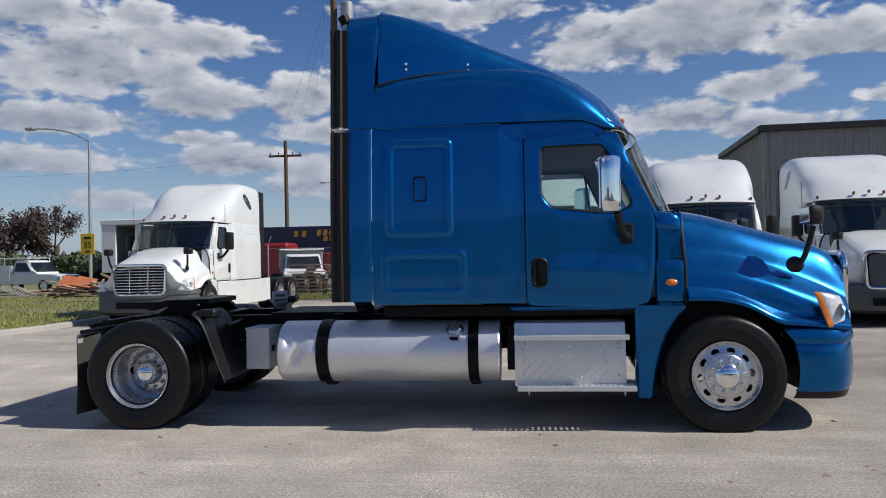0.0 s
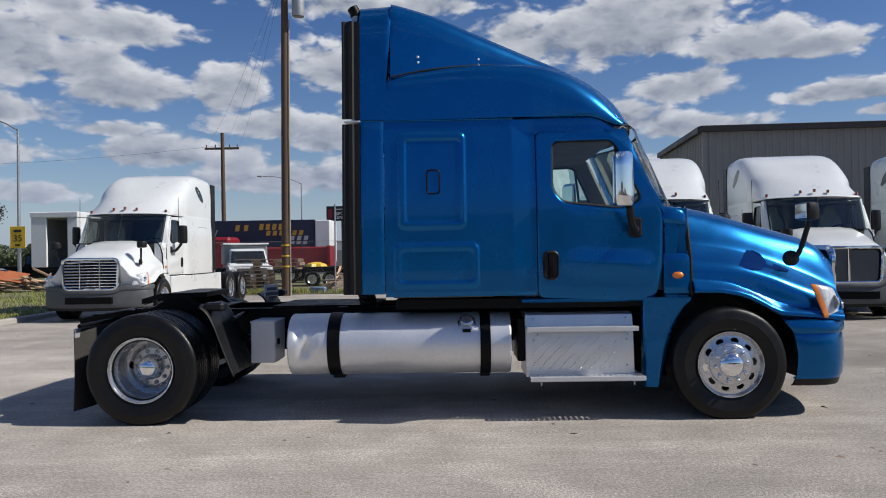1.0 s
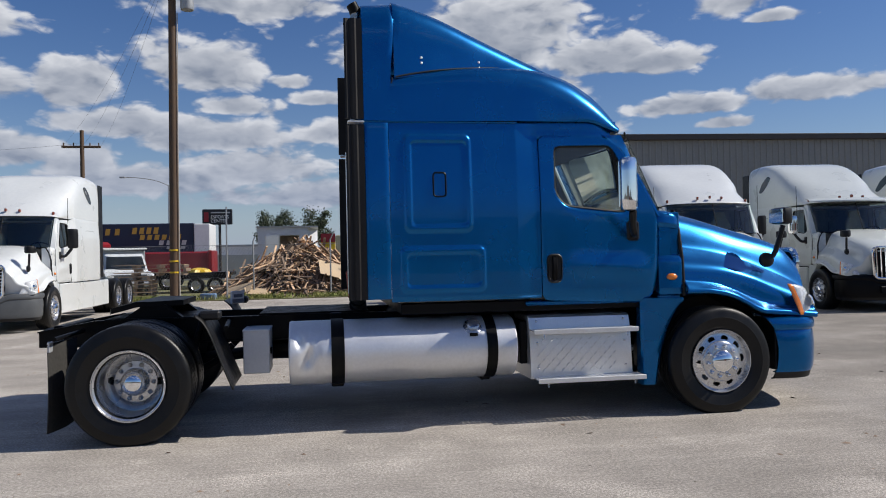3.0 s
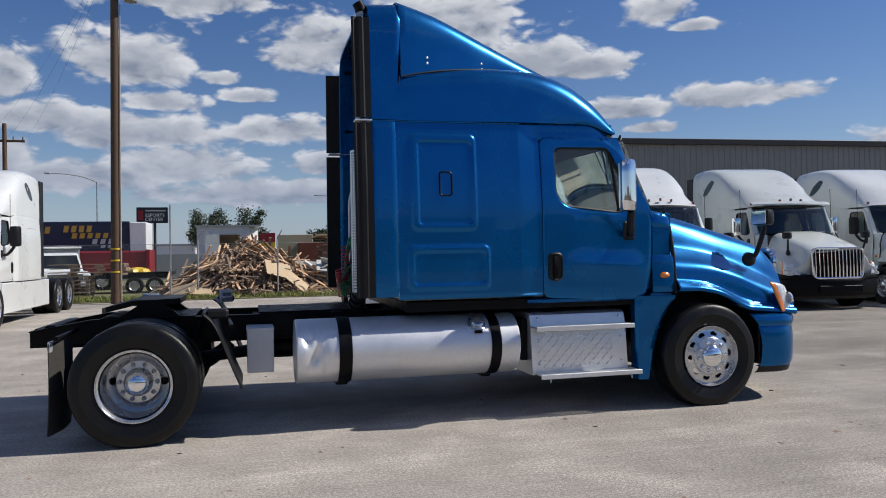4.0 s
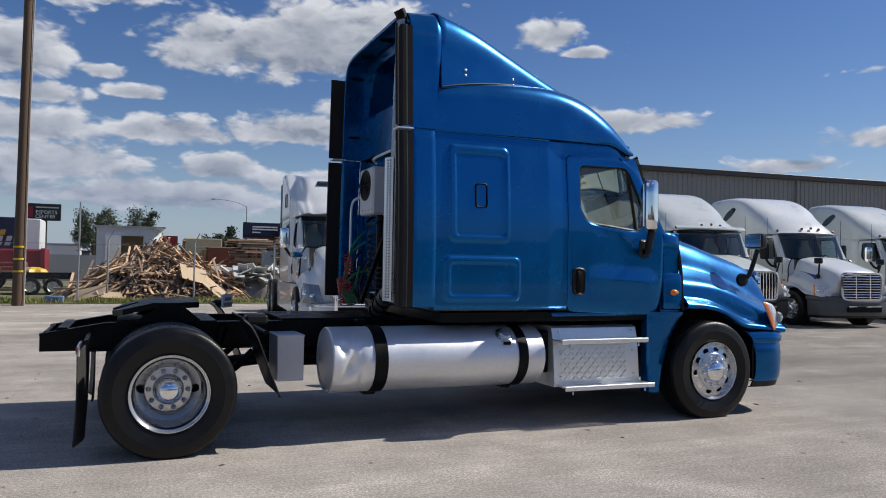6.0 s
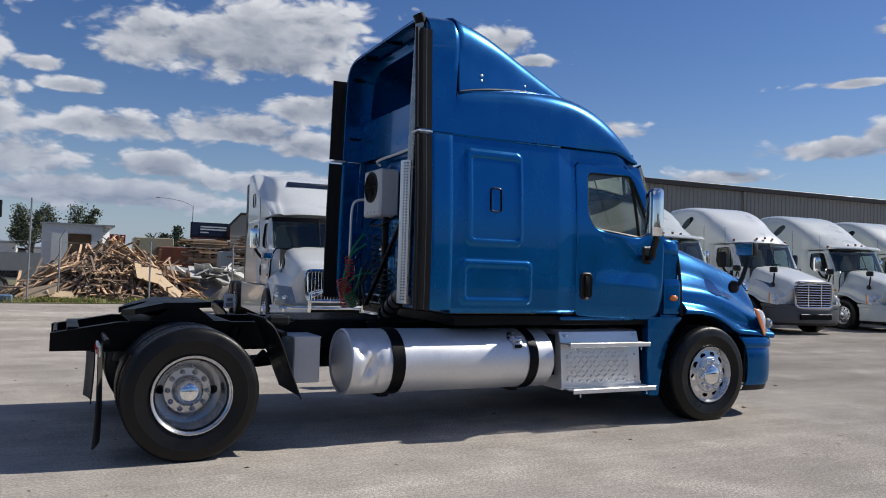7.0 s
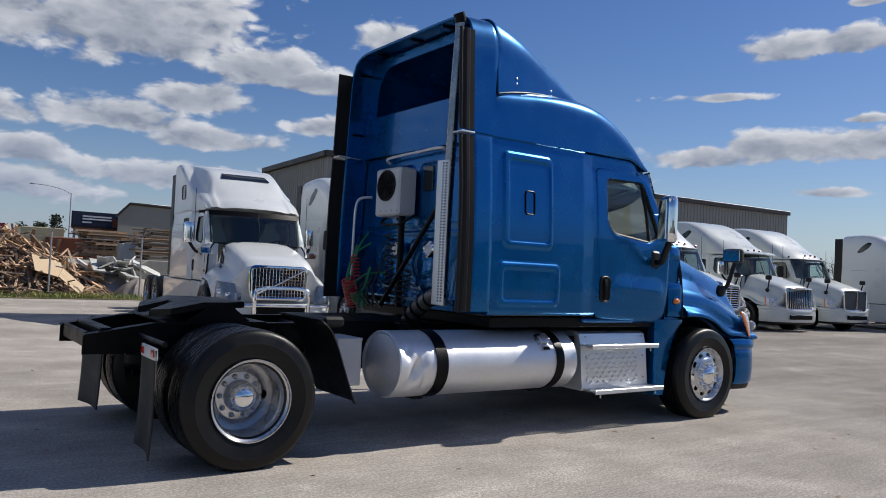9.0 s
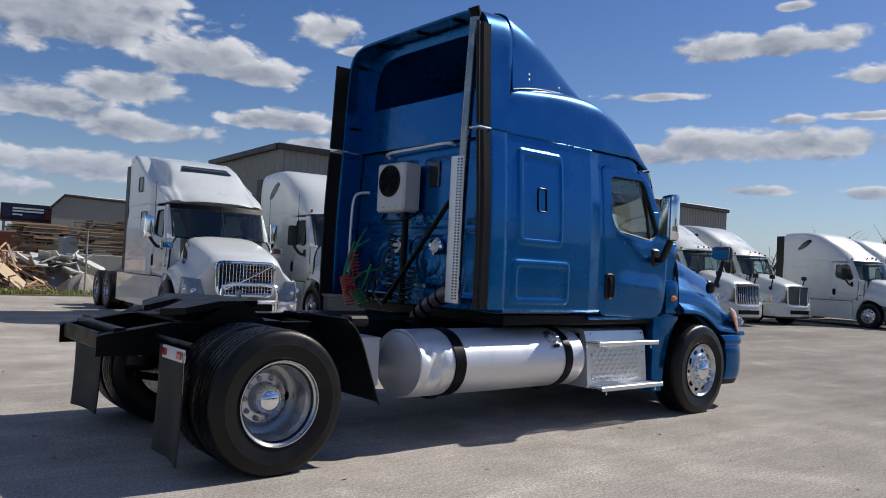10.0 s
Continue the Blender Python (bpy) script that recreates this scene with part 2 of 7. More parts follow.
# ---- mesh helpers ----
class Geo:
    def __init__(self):
        self.v, self.f = [], []

    def add(self, verts, faces):
        k = len(self.v)
        self.v += [tuple(p) for p in verts]
        self.f += [tuple(i + k for i in f) for f in faces]
        return self


def box(g, x0, x1, y0, y1, z0, z1, b=0.0):
    lo, hi = (min(x0, x1), min(y0, y1), min(z0, z1)), (max(x0, x1), max(y0, y1), max(z0, z1))
    b = min(b, 0.49 * min(h - l for h, l in zip(hi, lo)))
    if b <= 0:
        vs = [(hi[0] if i & 1 else lo[0], hi[1] if i & 2 else lo[1], hi[2] if i & 4 else lo[2]) for i in range(8)]
        return g.add(vs, [(0, 2, 3, 1), (4, 5, 7, 6), (0, 1, 5, 4), (2, 6, 7, 3), (0, 4, 6, 2), (1, 3, 7, 5)])
    vs, idx = [], {}
    for i in range(8):
        s = [(i >> k) & 1 for k in range(3)]
        for a in range(3):
            idx[i, a] = len(vs)
            vs.append([(hi[k] if s[k] else lo[k]) if k == a else (hi[k] - b if s[k] else lo[k] + b) for k in range(3)])
    fs = []
    for a in range(3):
        o = [k for k in range(3) if k != a]
        for s in (0, 1):
            c = [(s << a) | (p << o[0]) | (q << o[1]) for p, q in ((0, 0), (1, 0), (1, 1), (0, 1))]
            fs.append([idx[i, a] for i in c])
        for p in (0, 1):
            for q in (0, 1):
                i, j = (p << o[0]) | (q << o[1]), (p << o[0]) | (q << o[1]) | (1 << a)
                fs.append([idx[i, o[0]], idx[j, o[0]], idx[j, o[1]], idx[i, o[1]]])
    fs += [[idx[i, 0], idx[i, 1], idx[i, 2]] for i in range(8)]
    return g.add(vs, fs)


def frame_of(d):
    d = Vector(d).normalized()
    u = d.cross(Vector((0, 0, 1)) if abs(d.z) < 0.9 else Vector((1, 0, 0))).normalized()
    return u, d.cross(u)


def cyl(g, p0, p1, r0, r1=None, n=16, caps=True):
    r1 = r0 if r1 is None else r1
    p0, p1 = Vector(p0), Vector(p1)
    u, w = frame_of(p1 - p0)
    ring = [(math.cos(2 * math.pi * i / n), math.sin(2 * math.pi * i / n)) for i in range(n)]
    vs = [p0 + r0 * (u * c + w * s) for c, s in ring] + [p1 + r1 * (u * c + w * s) for c, s in ring]
    fs = [(i, (i + 1) % n, n + (i + 1) % n, n + i) for i in range(n)]
    if caps:
        fs += [tuple(range(n))[::-1], tuple(range(n, 2 * n))]
    return g.add(vs, fs)


def loft(g, rings, closed=True, caps=True):
    n = len(rings[0])
    vs = [p for r in rings for p in r]
    fs = []
    for k in range(len(rings) - 1):
        for i in range(n if closed else n - 1):
            j = (i + 1) % n
            fs.append((k * n + i, k * n + j, (k + 1) * n + j, (k + 1) * n + i))
    if caps and closed:
        fs += [tuple(range(n))[::-1], tuple(range((len(rings) - 1) * n, len(rings) * n))]
    return g.add(vs, fs)


def tube(g, pts, r, n=8, caps=True):
    pts = [Vector(p) for p in pts]
    rings, u = [], None
    for i, p in enumerate(pts):
        d = (pts[min(i + 1, len(pts) - 1)] - pts[max(i - 1, 0)]).normalized()
        if u is None:
            u, w = frame_of(d)
        else:
            u = (u - d * u.dot(d)).normalized()
            w = d.cross(u)
        rings.append([p + r * (u * math.cos(2 * math.pi * k / n) + w * math.sin(2 * math.pi * k / n)) for k in range(n)])
    return loft(g, rings, True, caps)


def lathe(g, prof, at, axis="y", n=40, caps=False, shape=None):
    """prof: (radius, along). shape(i, k, r): radius changed by segment."""
    rings = []
    for k, (r, a) in enumerate(prof):
        ring = []
        for i in range(n):
            t = 2 * math.pi * i / n
            q = r if shape is None else shape(i, k, r)
            c, s = q * math.cos(t), q * math.sin(t)
            p = {"y": (c, a, s), "x": (a, c, s), "z": (c, s, a)}[axis]
            ring.append((p[0] + at[0], p[1] + at[1], p[2] + at[2]))
        rings.append(ring)
    return loft(g, rings, True, caps)


def smooth_curve(pts, n):
    """n+1 points along a smooth curve through pts, spaced evenly by parameter."""
    pts = [np.array(p, float) for p in pts]
    out = []
    for i in range(n + 1):
        s = i / n * (len(pts) - 1)
        k = min(int(s), len(pts) - 2)
        t = s - k
        p0, p1, p2, p3 = pts[max(k - 1, 0)], pts[k], pts[k + 1], pts[min(k + 2, len(pts) - 1)]
        out.append(0.5 * (2 * p1 + (p2 - p0) * t + (2 * p0 - 5 * p1 + 4 * p2 - p3) * t * t + (3 * p1 - p0 - 3 * p2 + p3) * t ** 3))
    return out


def loop_even(pts, n, r=0.0):
    """n points evenly round the closed outline pts, with corners rounded by r."""
    pts = [np.array(p, float) for p in pts]
    if r:
        q = []
        for i, p in enumerate(pts):
            a, b = pts[i - 1], pts[(i + 1) % len(pts)]
            ra, rb = min(r, 0.45 * np.linalg.norm(a - p)), min(r, 0.45 * np.linalg.norm(b - p))
            s, e = p + (a - p) / np.linalg.norm(a - p) * ra, p + (b - p) / np.linalg.norm(b - p) * rb
            q += [(1 - t) ** 2 * s + 2 * t * (1 - t) * p + t * t * e for t in (0, 0.25, 0.5, 0.75, 1)]
        pts = q
    seg = [np.linalg.norm(pts[(i + 1) % len(pts)] - p) for i, p in enumerate(pts)]
    total, out, k, acc = sum(seg), [], 0, 0.0
    for i in range(n):
        s = total * i / n
        while acc + seg[k] < s:
            acc += seg[k]
            k += 1
        t = (s - acc) / max(seg[k], 1e-9)
        out.append(pts[k] * (1 - t) + pts[(k + 1) % len(pts)] * t)
    return out


def sstep(a, b, x):
    t = min(1, max(0, (x - a) / (b - a)))
    return t * t * (3 - 2 * t)


def lerp_table(table, x):
    xs = [r[0] for r in table]
    return float(np.interp(x, xs, [r[1] for r in table]))


def smooth_table(table, x):
    """Smooth curve through (x, value) rows."""
    if x <= table[0][0]:
        return table[0][1]
    for i in range(len(table) - 1):
        if x <= table[i + 1][0]:
            (x1, v1), (x2, v2) = table[i], table[i + 1]
            m1 = (v2 - table[i - 1][1]) / (x2 - table[i - 1][0]) if i else (v2 - v1) / (x2 - x1)
            m2 = (table[i + 2][1] - v1) / (table[i + 2][0] - x1) if i + 2 < len(table) else (v2 - v1) / (x2 - x1)
            h = x2 - x1
            t = (x - x1) / h
            return (2 * t ** 3 - 3 * t * t + 1) * v1 + (t ** 3 - 2 * t * t + t) * h * m1 + (-2 * t ** 3 + 3 * t * t) * v2 + (t ** 3 - t * t) * h * m2
    return table[-1][1]


def mesh_of(name, g, mat, smooth=35, fix=True):
    me = bpy.data.meshes.new(name)
    me.from_pydata(g.v, [], g.f)
    if fix:
        bm = bmesh.new()
        bm.from_mesh(me)
        bmesh.ops.recalc_face_normals(bm, faces=bm.faces)
        bm.to_mesh(me)
        bm.free()
    if smooth:
        me.shade_smooth()
        me.set_sharp_from_angle(angle=radians(smooth))
    me.materials.append(mat)
    return me


def part(name, g, mat, parent=None, label="", smooth=35, solid=0.0, fix=True):
    """One mesh object under a thing or a part. solid: a thickness for a sheet."""
    ob = new(name, mesh_of(name, g, mat, smooth, fix) if isinstance(g, Geo) else g)
    if parent is not None:
        ob.parent = parent
    if label:
        ob["label"] = label
    if solid:
        md = ob.modifiers.new("thickness", "SOLIDIFY")
        md.thickness, md.offset = solid, 0.0
        md = ob.modifiers.new("even_shading", "WEIGHTED_NORMAL")
        md.weight, md.keep_sharp = 90, True
    return ob


def thing(name, label, category, group="", kind="", at=None):
    ob = new(name)
    ob.empty_display_size = 0.2
    if at is not None:
        ob.matrix_world = at
    return tagged(ob, label, category, group, kind)


def clone(ob, parent, m):
    """A copy of a part with its sub-parts, under parent at the local pose m."""
    c = copy_thing(ob, m)
    c.parent = parent
    c.matrix_parent_inverse = Matrix()
    return c


def sheet(rows):
    g = Geo()
    return loft(g, rows, False, False)


def mirror_y(g):
    h = Geo()
    h.v, h.f = [(x, -y, z) for x, y, z in g.v], [f[::-1] for f in g.f]
    return h


def pair(name, g, mat, parent, label="", **kw):
    return part(name, g, mat, parent, label, **kw), part(name, mirror_y(g), mat, parent, label, **kw)


# ---- wheels ----
def tyre_geo(lugs):
    half = [(0.262, -0.105), (0.298, -0.132), (0.315, -0.140), (0.33, -0.146), (0.40, -0.150), (0.41, -0.153), (0.42, -0.150), (0.462, -0.147), (0.487, -0.138), (0.499, -0.128), (0.507, -0.112)]
    ribs = []
    for y in (-0.068, -0.024, 0.024, 0.068):
        ribs += [(0.510, y - 0.0075), (0.496, y - 0.006), (0.496, y + 0.006), (0.510, y + 0.0075)]
    prof = half + ribs + [(r, -y) for r, y in half[::-1]]
    first, last = len(half), len(half) + len(ribs)

    def shape(i, k, r):
        if not lugs or r < 0.5075:
            return r
        row = (k - first) // 4 if first <= k < last else (9 if k < first else 11)
        cut = (i + 2 * row) % 4 == 0
        return r - (0.006 if cut else 0.0)

    n = 176 if lugs else 96
    return lathe(Geo(), prof, (0, 0, 0), "y", n, shape=shape)


def holed_disc(r_in, r_out, y_in, y_out, holes, hole_r, ra, rb, n=200, m=14):
    """A wheel disc with oval holes, ra round the circle and rb across."""
    g, ids = Geo(), {}
    for j in range(m + 1):
        r = r_in + (r_out - r_in) * j / m
        y = y_in + (y_out - y_in) * sstep(0, 1, j / m)
        for i in range(n):
            t = 2 * math.pi * i / n
            ids[i, j] = len(g.v)
            g.v.append((r * math.cos(t), y, r * math.sin(t)))
    for j in range(m):
        r = r_in + (r_out - r_in) * (j + 0.5) / m
        for i in range(n):
            t = 2 * math.pi * (i + 0.5) / n
            if not holes:
                g.f.append((ids[i, j], ids[(i + 1) % n, j], ids[(i + 1) % n, j + 1], ids[i, j + 1]))
                continue
            s = (t * holes / (2 * math.pi)) % 1.0 - 0.5
            along = s * 2 * math.pi / holes * r
            if (along / ra) ** 2 + ((r - hole_r) / rb) ** 2 < 1:
                continue
            g.f.append((ids[i, j], ids[(i + 1) % n, j], ids[(i + 1) % n, j + 1], ids[i, j + 1]))
    return g


WHEELS = {}


def wheel_meshes(kind):
    if kind in WHEELS:
        return WHEELS[kind]
    if kind == "steer":
        disc = holed_disc(0.15, 0.292, -0.135, -0.112, 10, 0.238, 0.040, 0.022)
        lathe(disc, [(0.292, -0.112), (0.305, -0.128), (0.314, -0.146), (0.320, -0.146), (0.320, -0.128), (0.295, -0.10), (0.285, 0.0), (0.30, 0.12)], (0, 0, 0), "y", 64)
        lathe(disc, [(0.205, -0.126), (0.200, -0.137), (0.192, -0.142), (0.10, -0.144)], (0, 0, 0), "y", 64)
        hub = lathe(Geo(), [(0.118, -0.143), (0.118, -0.160), (0.112, -0.170), (0.095, -0.182), (0.06, -0.194), (0.03, -0.199), (0.002, -0.200)], (0, 0, 0), "y", 48)
        nut, ring, y0 = Geo(), 0.155, -0.143
    elif kind == "drive":
        disc = holed_disc(0.165, 0.272, 0.105, 0.135, 2, 0.222, 0.038, 0.038, 220, 16)
        lathe(disc, [(0.272, 0.135), (0.277, 0.11), (0.272, 0.055), (0.268, 0.05), (0.284, 0.01), (0.284, -0.045), (0.279, -0.05), (0.297, -0.08), (0.300, -0.12), (0.314, -0.128), (0.317, -0.148), (0.324, -0.148), (0.324, -0.128), (0.302, -0.10), (0.30, 0.15)], (0, 0, 0), "y", 72)
        lathe(disc, [(0.170, 0.112), (0.196, 0.104), (0.192, 0.090), (0.130, 0.086), (0.126, 0.060), (0.122, 0.030), (0.116, 0.022)], (0, 0, 0), "y", 48)
        hub = lathe(Geo(), [(0.117, 0.030), (0.117, 0.014), (0.112, 0.002), (0.100, -0.018), (0.078, -0.034), (0.05, -0.044), (0.025, -0.048), (0.002, -0.049)], (0, 0, 0), "y", 48)
        nut, ring, y0 = Geo(), 0.161, 0.092
    else:
        disc = holed_disc(0.05, 0.29, 0.02, 0.03, 0, 0.2, 1, 1, 40, 3)
        lathe(disc, [(0.29, 0.03), (0.30, -0.10), (0.317, -0.14), (0.324, -0.14), (0.30, 0.1)], (0, 0, 0), "y", 40)
        hub = lathe(Geo(), [(0.10, 0.02), (0.09, -0.02), (0.002, -0.03)], (0, 0, 0), "y", 20)
        nut, ring, y0 = Geo(), 0.13, 0.0
    lathe(nut, [(0.022, 0.0), (0.020, -0.006), (0.0185, -0.018), (0.014, -0.028), (0.007, -0.034), (0.001, -0.036)], (0, 0, 0), "y", 12)
    nuts = Geo()
    for i in range(10):
        t = 2 * math.pi * (i + 0.5) / 10
        nuts.add([(v[0] + ring * math.cos(t), v[1] + y0, v[2] + ring * math.sin(t)) for v in nut.v], nut.f)
    for geo in (disc, hub, nuts):
        geo.v = [(x * 0.92, y, z * 0.92) for x, y, z in geo.v]
    ring *= 0.92
    WHEELS[kind] = dict(disc=mesh_of("wheel", disc, STEEL, 40), tyre=mesh_of("tyre", tyre_geo(kind != "steer"), TYRE, 28), hub=mesh_of("hub_cap", hub, CHROME, 30),
                        nut=mesh_of("lug_nut", nut, STEEL if kind == "drive" else CHROME, 40), nuts=mesh_of("lug_nuts", nuts, STEEL if kind == "drive" else CHROME, 40), ring=ring, y0=y0)
    return WHEELS[kind]


def wheel(parent, kind, x, y, fine=False, turn=0.0):
    w = wheel_meshes(kind)
    z = 0.485 if kind == "steer" else 0.5
    m = pose(x, y, z, 0, turn, 0) if y < 0 else pose(x, y, z, 0, turn, 180)
    ob = part("wheel", w["disc"], None, parent, "polished aluminium wheel")
    ob.matrix_basis = m
    part("tyre", w["tyre"], None, ob, "black rubber truck tyre")
    part("hub_cap", w["hub"], None, ob, "chrome hub cap")
    if kind == "inner":
        return ob
    if fine:
        for i in range(10):
            t = 2 * math.pi * (i + 0.5) / 10
            nut = part("lug_nut", w["nut"], None, ob)
            nut.location = (w["ring"] * math.cos(t), w["y0"], w["ring"] * math.sin(t))
    else:
        part("lug_nuts", w["nuts"], None, ob)
    return ob


# ---- the front end that all the tractors share ----
def side_y(z):
    return 1.075 - 0.055 * max(0.0, (z - 1.9) / 0.7) ** 1.5


DOOR = [(3.605, 1.10), (4.58, 1.06), (4.69, 1.12), (4.735, 1.35), (4.745, 1.86), (4.42, 2.50), (4.28, 2.61), (3.605, 2.63)]
WINDOW = [(3.755, 2.53), (3.745, 2.09), (3.84, 1.965), (4.42, 1.90), (4.57, 1.985), (4.32, 2.54)]
BULGE = 0.30


def ray_loop(loop, c, n):
    """n points of the closed outline, at even angles about c."""
    out = []
    for i in range(n):
        t = 2 * math.pi * i / n
        d = np.array((math.cos(t), math.sin(t)))
        best = None
        for k in range(len(loop)):
            a, b = np.array(loop[k]) - c, np.array(loop[(k + 1) % len(loop)]) - c
            den = d[0] * (b - a)[1] - d[1] * (b - a)[0]
            if abs(den) < 1e-9:
                continue
            s = (a[0] * (b - a)[1] - a[1] * (b - a)[0]) / den
            u = (a[0] * d[1] - a[1] * d[0]) / den
            if s > 0 and -1e-6 <= u <= 1 + 1e-6 and (best is None or s < best):
                best = s
        out.append(np.array(c) + d * best)
    return out


def sd_round(x, z, x0, x1, z0, z1, r):
    px, pz = abs(x - (x0 + x1) / 2) - (x1 - x0) / 2 + r, abs(z - (z0 + z1) / 2) - (z1 - z0) / 2 + r
    return math.hypot(max(px, 0), max(pz, 0)) + min(max(px, pz), 0) - r


def plan_x(u, y, w=1.05, b=BULGE):
    return u + b * (1 - min(1, abs(y) / w) ** 2)


def build_door(cab, paint):
    c = np.array((4.12, 2.22))
    n = 168
    outer, inner = ray_loop(loop_even(DOOR, 240, 0.07), c, n), ray_loop(loop_even(WINDOW, 200, 0.07), c, n)
    rows = []
    for k in range(15):
        f = k / 14
        row = []
        for a, b in zip(outer, inner):
            x, z = a * (1 - f) + b * f
            y = side_y(z)
            # pressed swage below the window and a dished lower edge
            y += 0.020 * math.exp(-((z - 1.40 + 0.06 * (x - 4.1)) / 0.075) ** 2) * sstep(3.75, 4.05, x) * (1 - sstep(4.55, 4.72, x))
            y -= 0.012 * (1 - sstep(0.0, 0.05, f * 1.2))
            y -= 0.010 * sstep(0.93, 1.0, f)
            row.append((x, -y, z))
        rows.append(row + [row[0]])
    g = sheet(rows)
    doors = pair("door", g, paint, cab, solid=0.02)
    seal = tube(Geo(), [(p[0], -side_y(p[1]) + 0.012, p[1]) for p in inner + inner[:2]], 0.016, 6, False)
    pane = Geo().add([(p[0], -side_y(p[1]) + 0.02, p[1]) for p in inner], [tuple(range(n))])
    bar = cyl(Geo(), (4.335, -side_y(2.5) + 0.012, 2.515), (4.41, -side_y(1.92) + 0.012, 1.915), 0.015, n=6)
    oval = loop_even([(3.652, 1.255), (3.795, 1.255), (3.80, 1.525), (3.648, 1.525)], 40, 0.062)
    mid = np.array((3.724, 1.39))
    grip = loft(Geo(), [[(mid[0] + (p[0] - mid[0]) * k, y, mid[1] + (p[1] - mid[1]) * k) for p in oval] for k, y in ((1.0, -1.075), (1.0, -1.094), (0.93, -1.100), (0.84, -1.096), (0.78, -1.089))])
    lever = loft(Geo(), [[(3.724 + c * w, y - 0.012 * math.sin(math.pi * (z - 1.27) / 0.24) + e, z) for c, e in ((-1, 0.012), (-0.6, 0.0), (0.6, 0.0), (1, 0.012))] for z, w, y in
                         ((1.28, 0.020, -1.092), (1.30, 0.026, -1.100), (1.39, 0.024, -1.102), (1.475, 0.028, -1.100), (1.50, 0.024, -1.092))])
    card = sheet([[(x, y + 0.045, z) for x, y, z in row] for row in rows[1:14]])
    for d, s in zip(doors, (1, -1)):
        for name, geo, mat, label in (("door_card", card, CABIN, "grey inner door trim"), ("window_seal", seal, RUBBER, "black rubber seal"), ("window_pane", pane, GLASS, "tinted window glass"), ("window_bar", bar, RUBBER, ""),
                                      ("handle_plate", grip, PLASTIC, "black handle recess"), ("handle", lever, BLACK, "black pull handle")):
            ob = part(name, geo if s > 0 else mirror_y(geo), mat, d, label)
            if name == "window_pane":
                ob.visible_shadow = False
    return doors


def build_cab(cab, paint, interior=True):
    build_door(cab, paint)
    # pillars between the doors and the windscreen
    ys = 0.985
    g = Geo()
    rows = []
    for k in range(13):
        f = k / 12
        z = 1.86 + f * 0.78
        u = 4.76 - 0.345 * f ** 1.05
        dx = lerp_table([(1.86, 4.745), (2.50, 4.42), (2.61, 4.28), (2.66, 4.20)], z)
        yo = side_y(z) - 0.006
        rows.append([(dx + 0.012, -yo + 0.03, z), (dx + 0.012, -yo, z), (dx + 0.04, -yo + 0.004, z), (u + 0.02, -ys - 0.02, z), (u + 0.035, -ys + 0.02, z), (u - 0.02, -ys + 0.04, z)])
    pair("pillar", loft(g, rows, True, True), paint, cab)
    rows = []
    for k in range(11):
        f = k / 10
        u, z = 4.765 - 0.345 * f, 1.90 + 0.78 * f
        rows.append([(plan_x(u, ys * (2 * i / 24 - 1)) + 0.025, ys * (2 * i / 24 - 1), z) for i in range(25)])
    ws = part("windscreen", sheet(rows), GLASS, cab, "curved tinted windscreen")
    ws.visible_shadow = False
    rub = Geo()
    tube(rub, [(plan_x(4.775, ys * (2 * i / 24 - 1)) + 0.028, ys * (2 * i / 24 - 1), 1.90) for i in range(25)], 0.010, 6)
    tube(rub, [(plan_x(4.42, ys * (2 * i / 24 - 1)) + 0.025, ys * (2 * i / 24 - 1), 2.665) for i in range(25)], 0.010, 6)
    cyl(rub, (plan_x(4.775, 0) + 0.03, 0, 1.90), (plan_x(4.42, 0) + 0.03, 0, 2.68), 0.010, n=6)
    part("windscreen_seal", rub, RUBBER, cab)
    wip = Geo()
    for s in (-1, 1):
        a, b = 0.1 * s, 0.62 * s
        tube(wip, [(plan_x(4.79, a) + 0.05, a, 1.90), (plan_x(4.75, b) + 0.06, b, 1.97)], 0.010, 5)
    part("wiper", wip, BLACK, cab)
    # cowl ahead of the doors
    low = loft(Geo(), [[(x, -1.0 + (p[0] + 1.0) * k, 1.30 + (p[1] - 1.30) * k) for p in loop_even([(-1.085, 1.10), (-0.90, 1.10), (-0.90, 1.50), (-1.07, 1.50)], 32, 0.05)]
                       for x, k in ((4.752, 0.94), (4.764, 1.0), (4.95, 1.0), (4.975, 0.98), (4.986, 0.93))])
    cowls = pair("cowl", low, paint, cab)
    cap = []
    for x, k, dz in ((4.752, 0.90, 0.0), (4.765, 1.0, 0.0), (4.84, 1.0, -0.004), (4.91, 0.98, -0.014), (4.95, 0.90, -0.024), (4.966, 0.72, -0.032)):
        cap.append([(x, -0.985 + (p[0] + 0.985) * k, 1.835 + (p[1] - 1.835) * k + dz) for p in loop_even([(-1.075, 1.75), (-0.89, 1.745), (-0.89, 1.93), (-1.055, 1.915)], 28, 0.055)])
    pair("cowl_top", loft(Geo(), cap), paint, cab)
    pair("cowl_side", box(Geo(), 4.75, 4.90, -1.055, -0.85, 1.06, 1.90, 0.02), paint, cab)
    pair("cowl_recess", box(Geo(), 4.88, 4.99, -1.035, -0.85, 1.06, 1.90, 0.01), paint, cab)
    gap = tube(Geo(), [(5.0, -1.075, 1.10), (5.0, -1.05, 1.45), (4.985, -1.045, 1.60), (4.985, -1.0, 1.80), (4.985, -0.93, 1.92)], 0.018, 6)
    pair("hood_seal", gap, RUBBER, cab)
    lens = lathe(Geo(), [(0.052, 0.0), (0.05, -0.012), (0.03, -0.024), (0.001, -0.028)], (0, 0, 0), "y", 24)
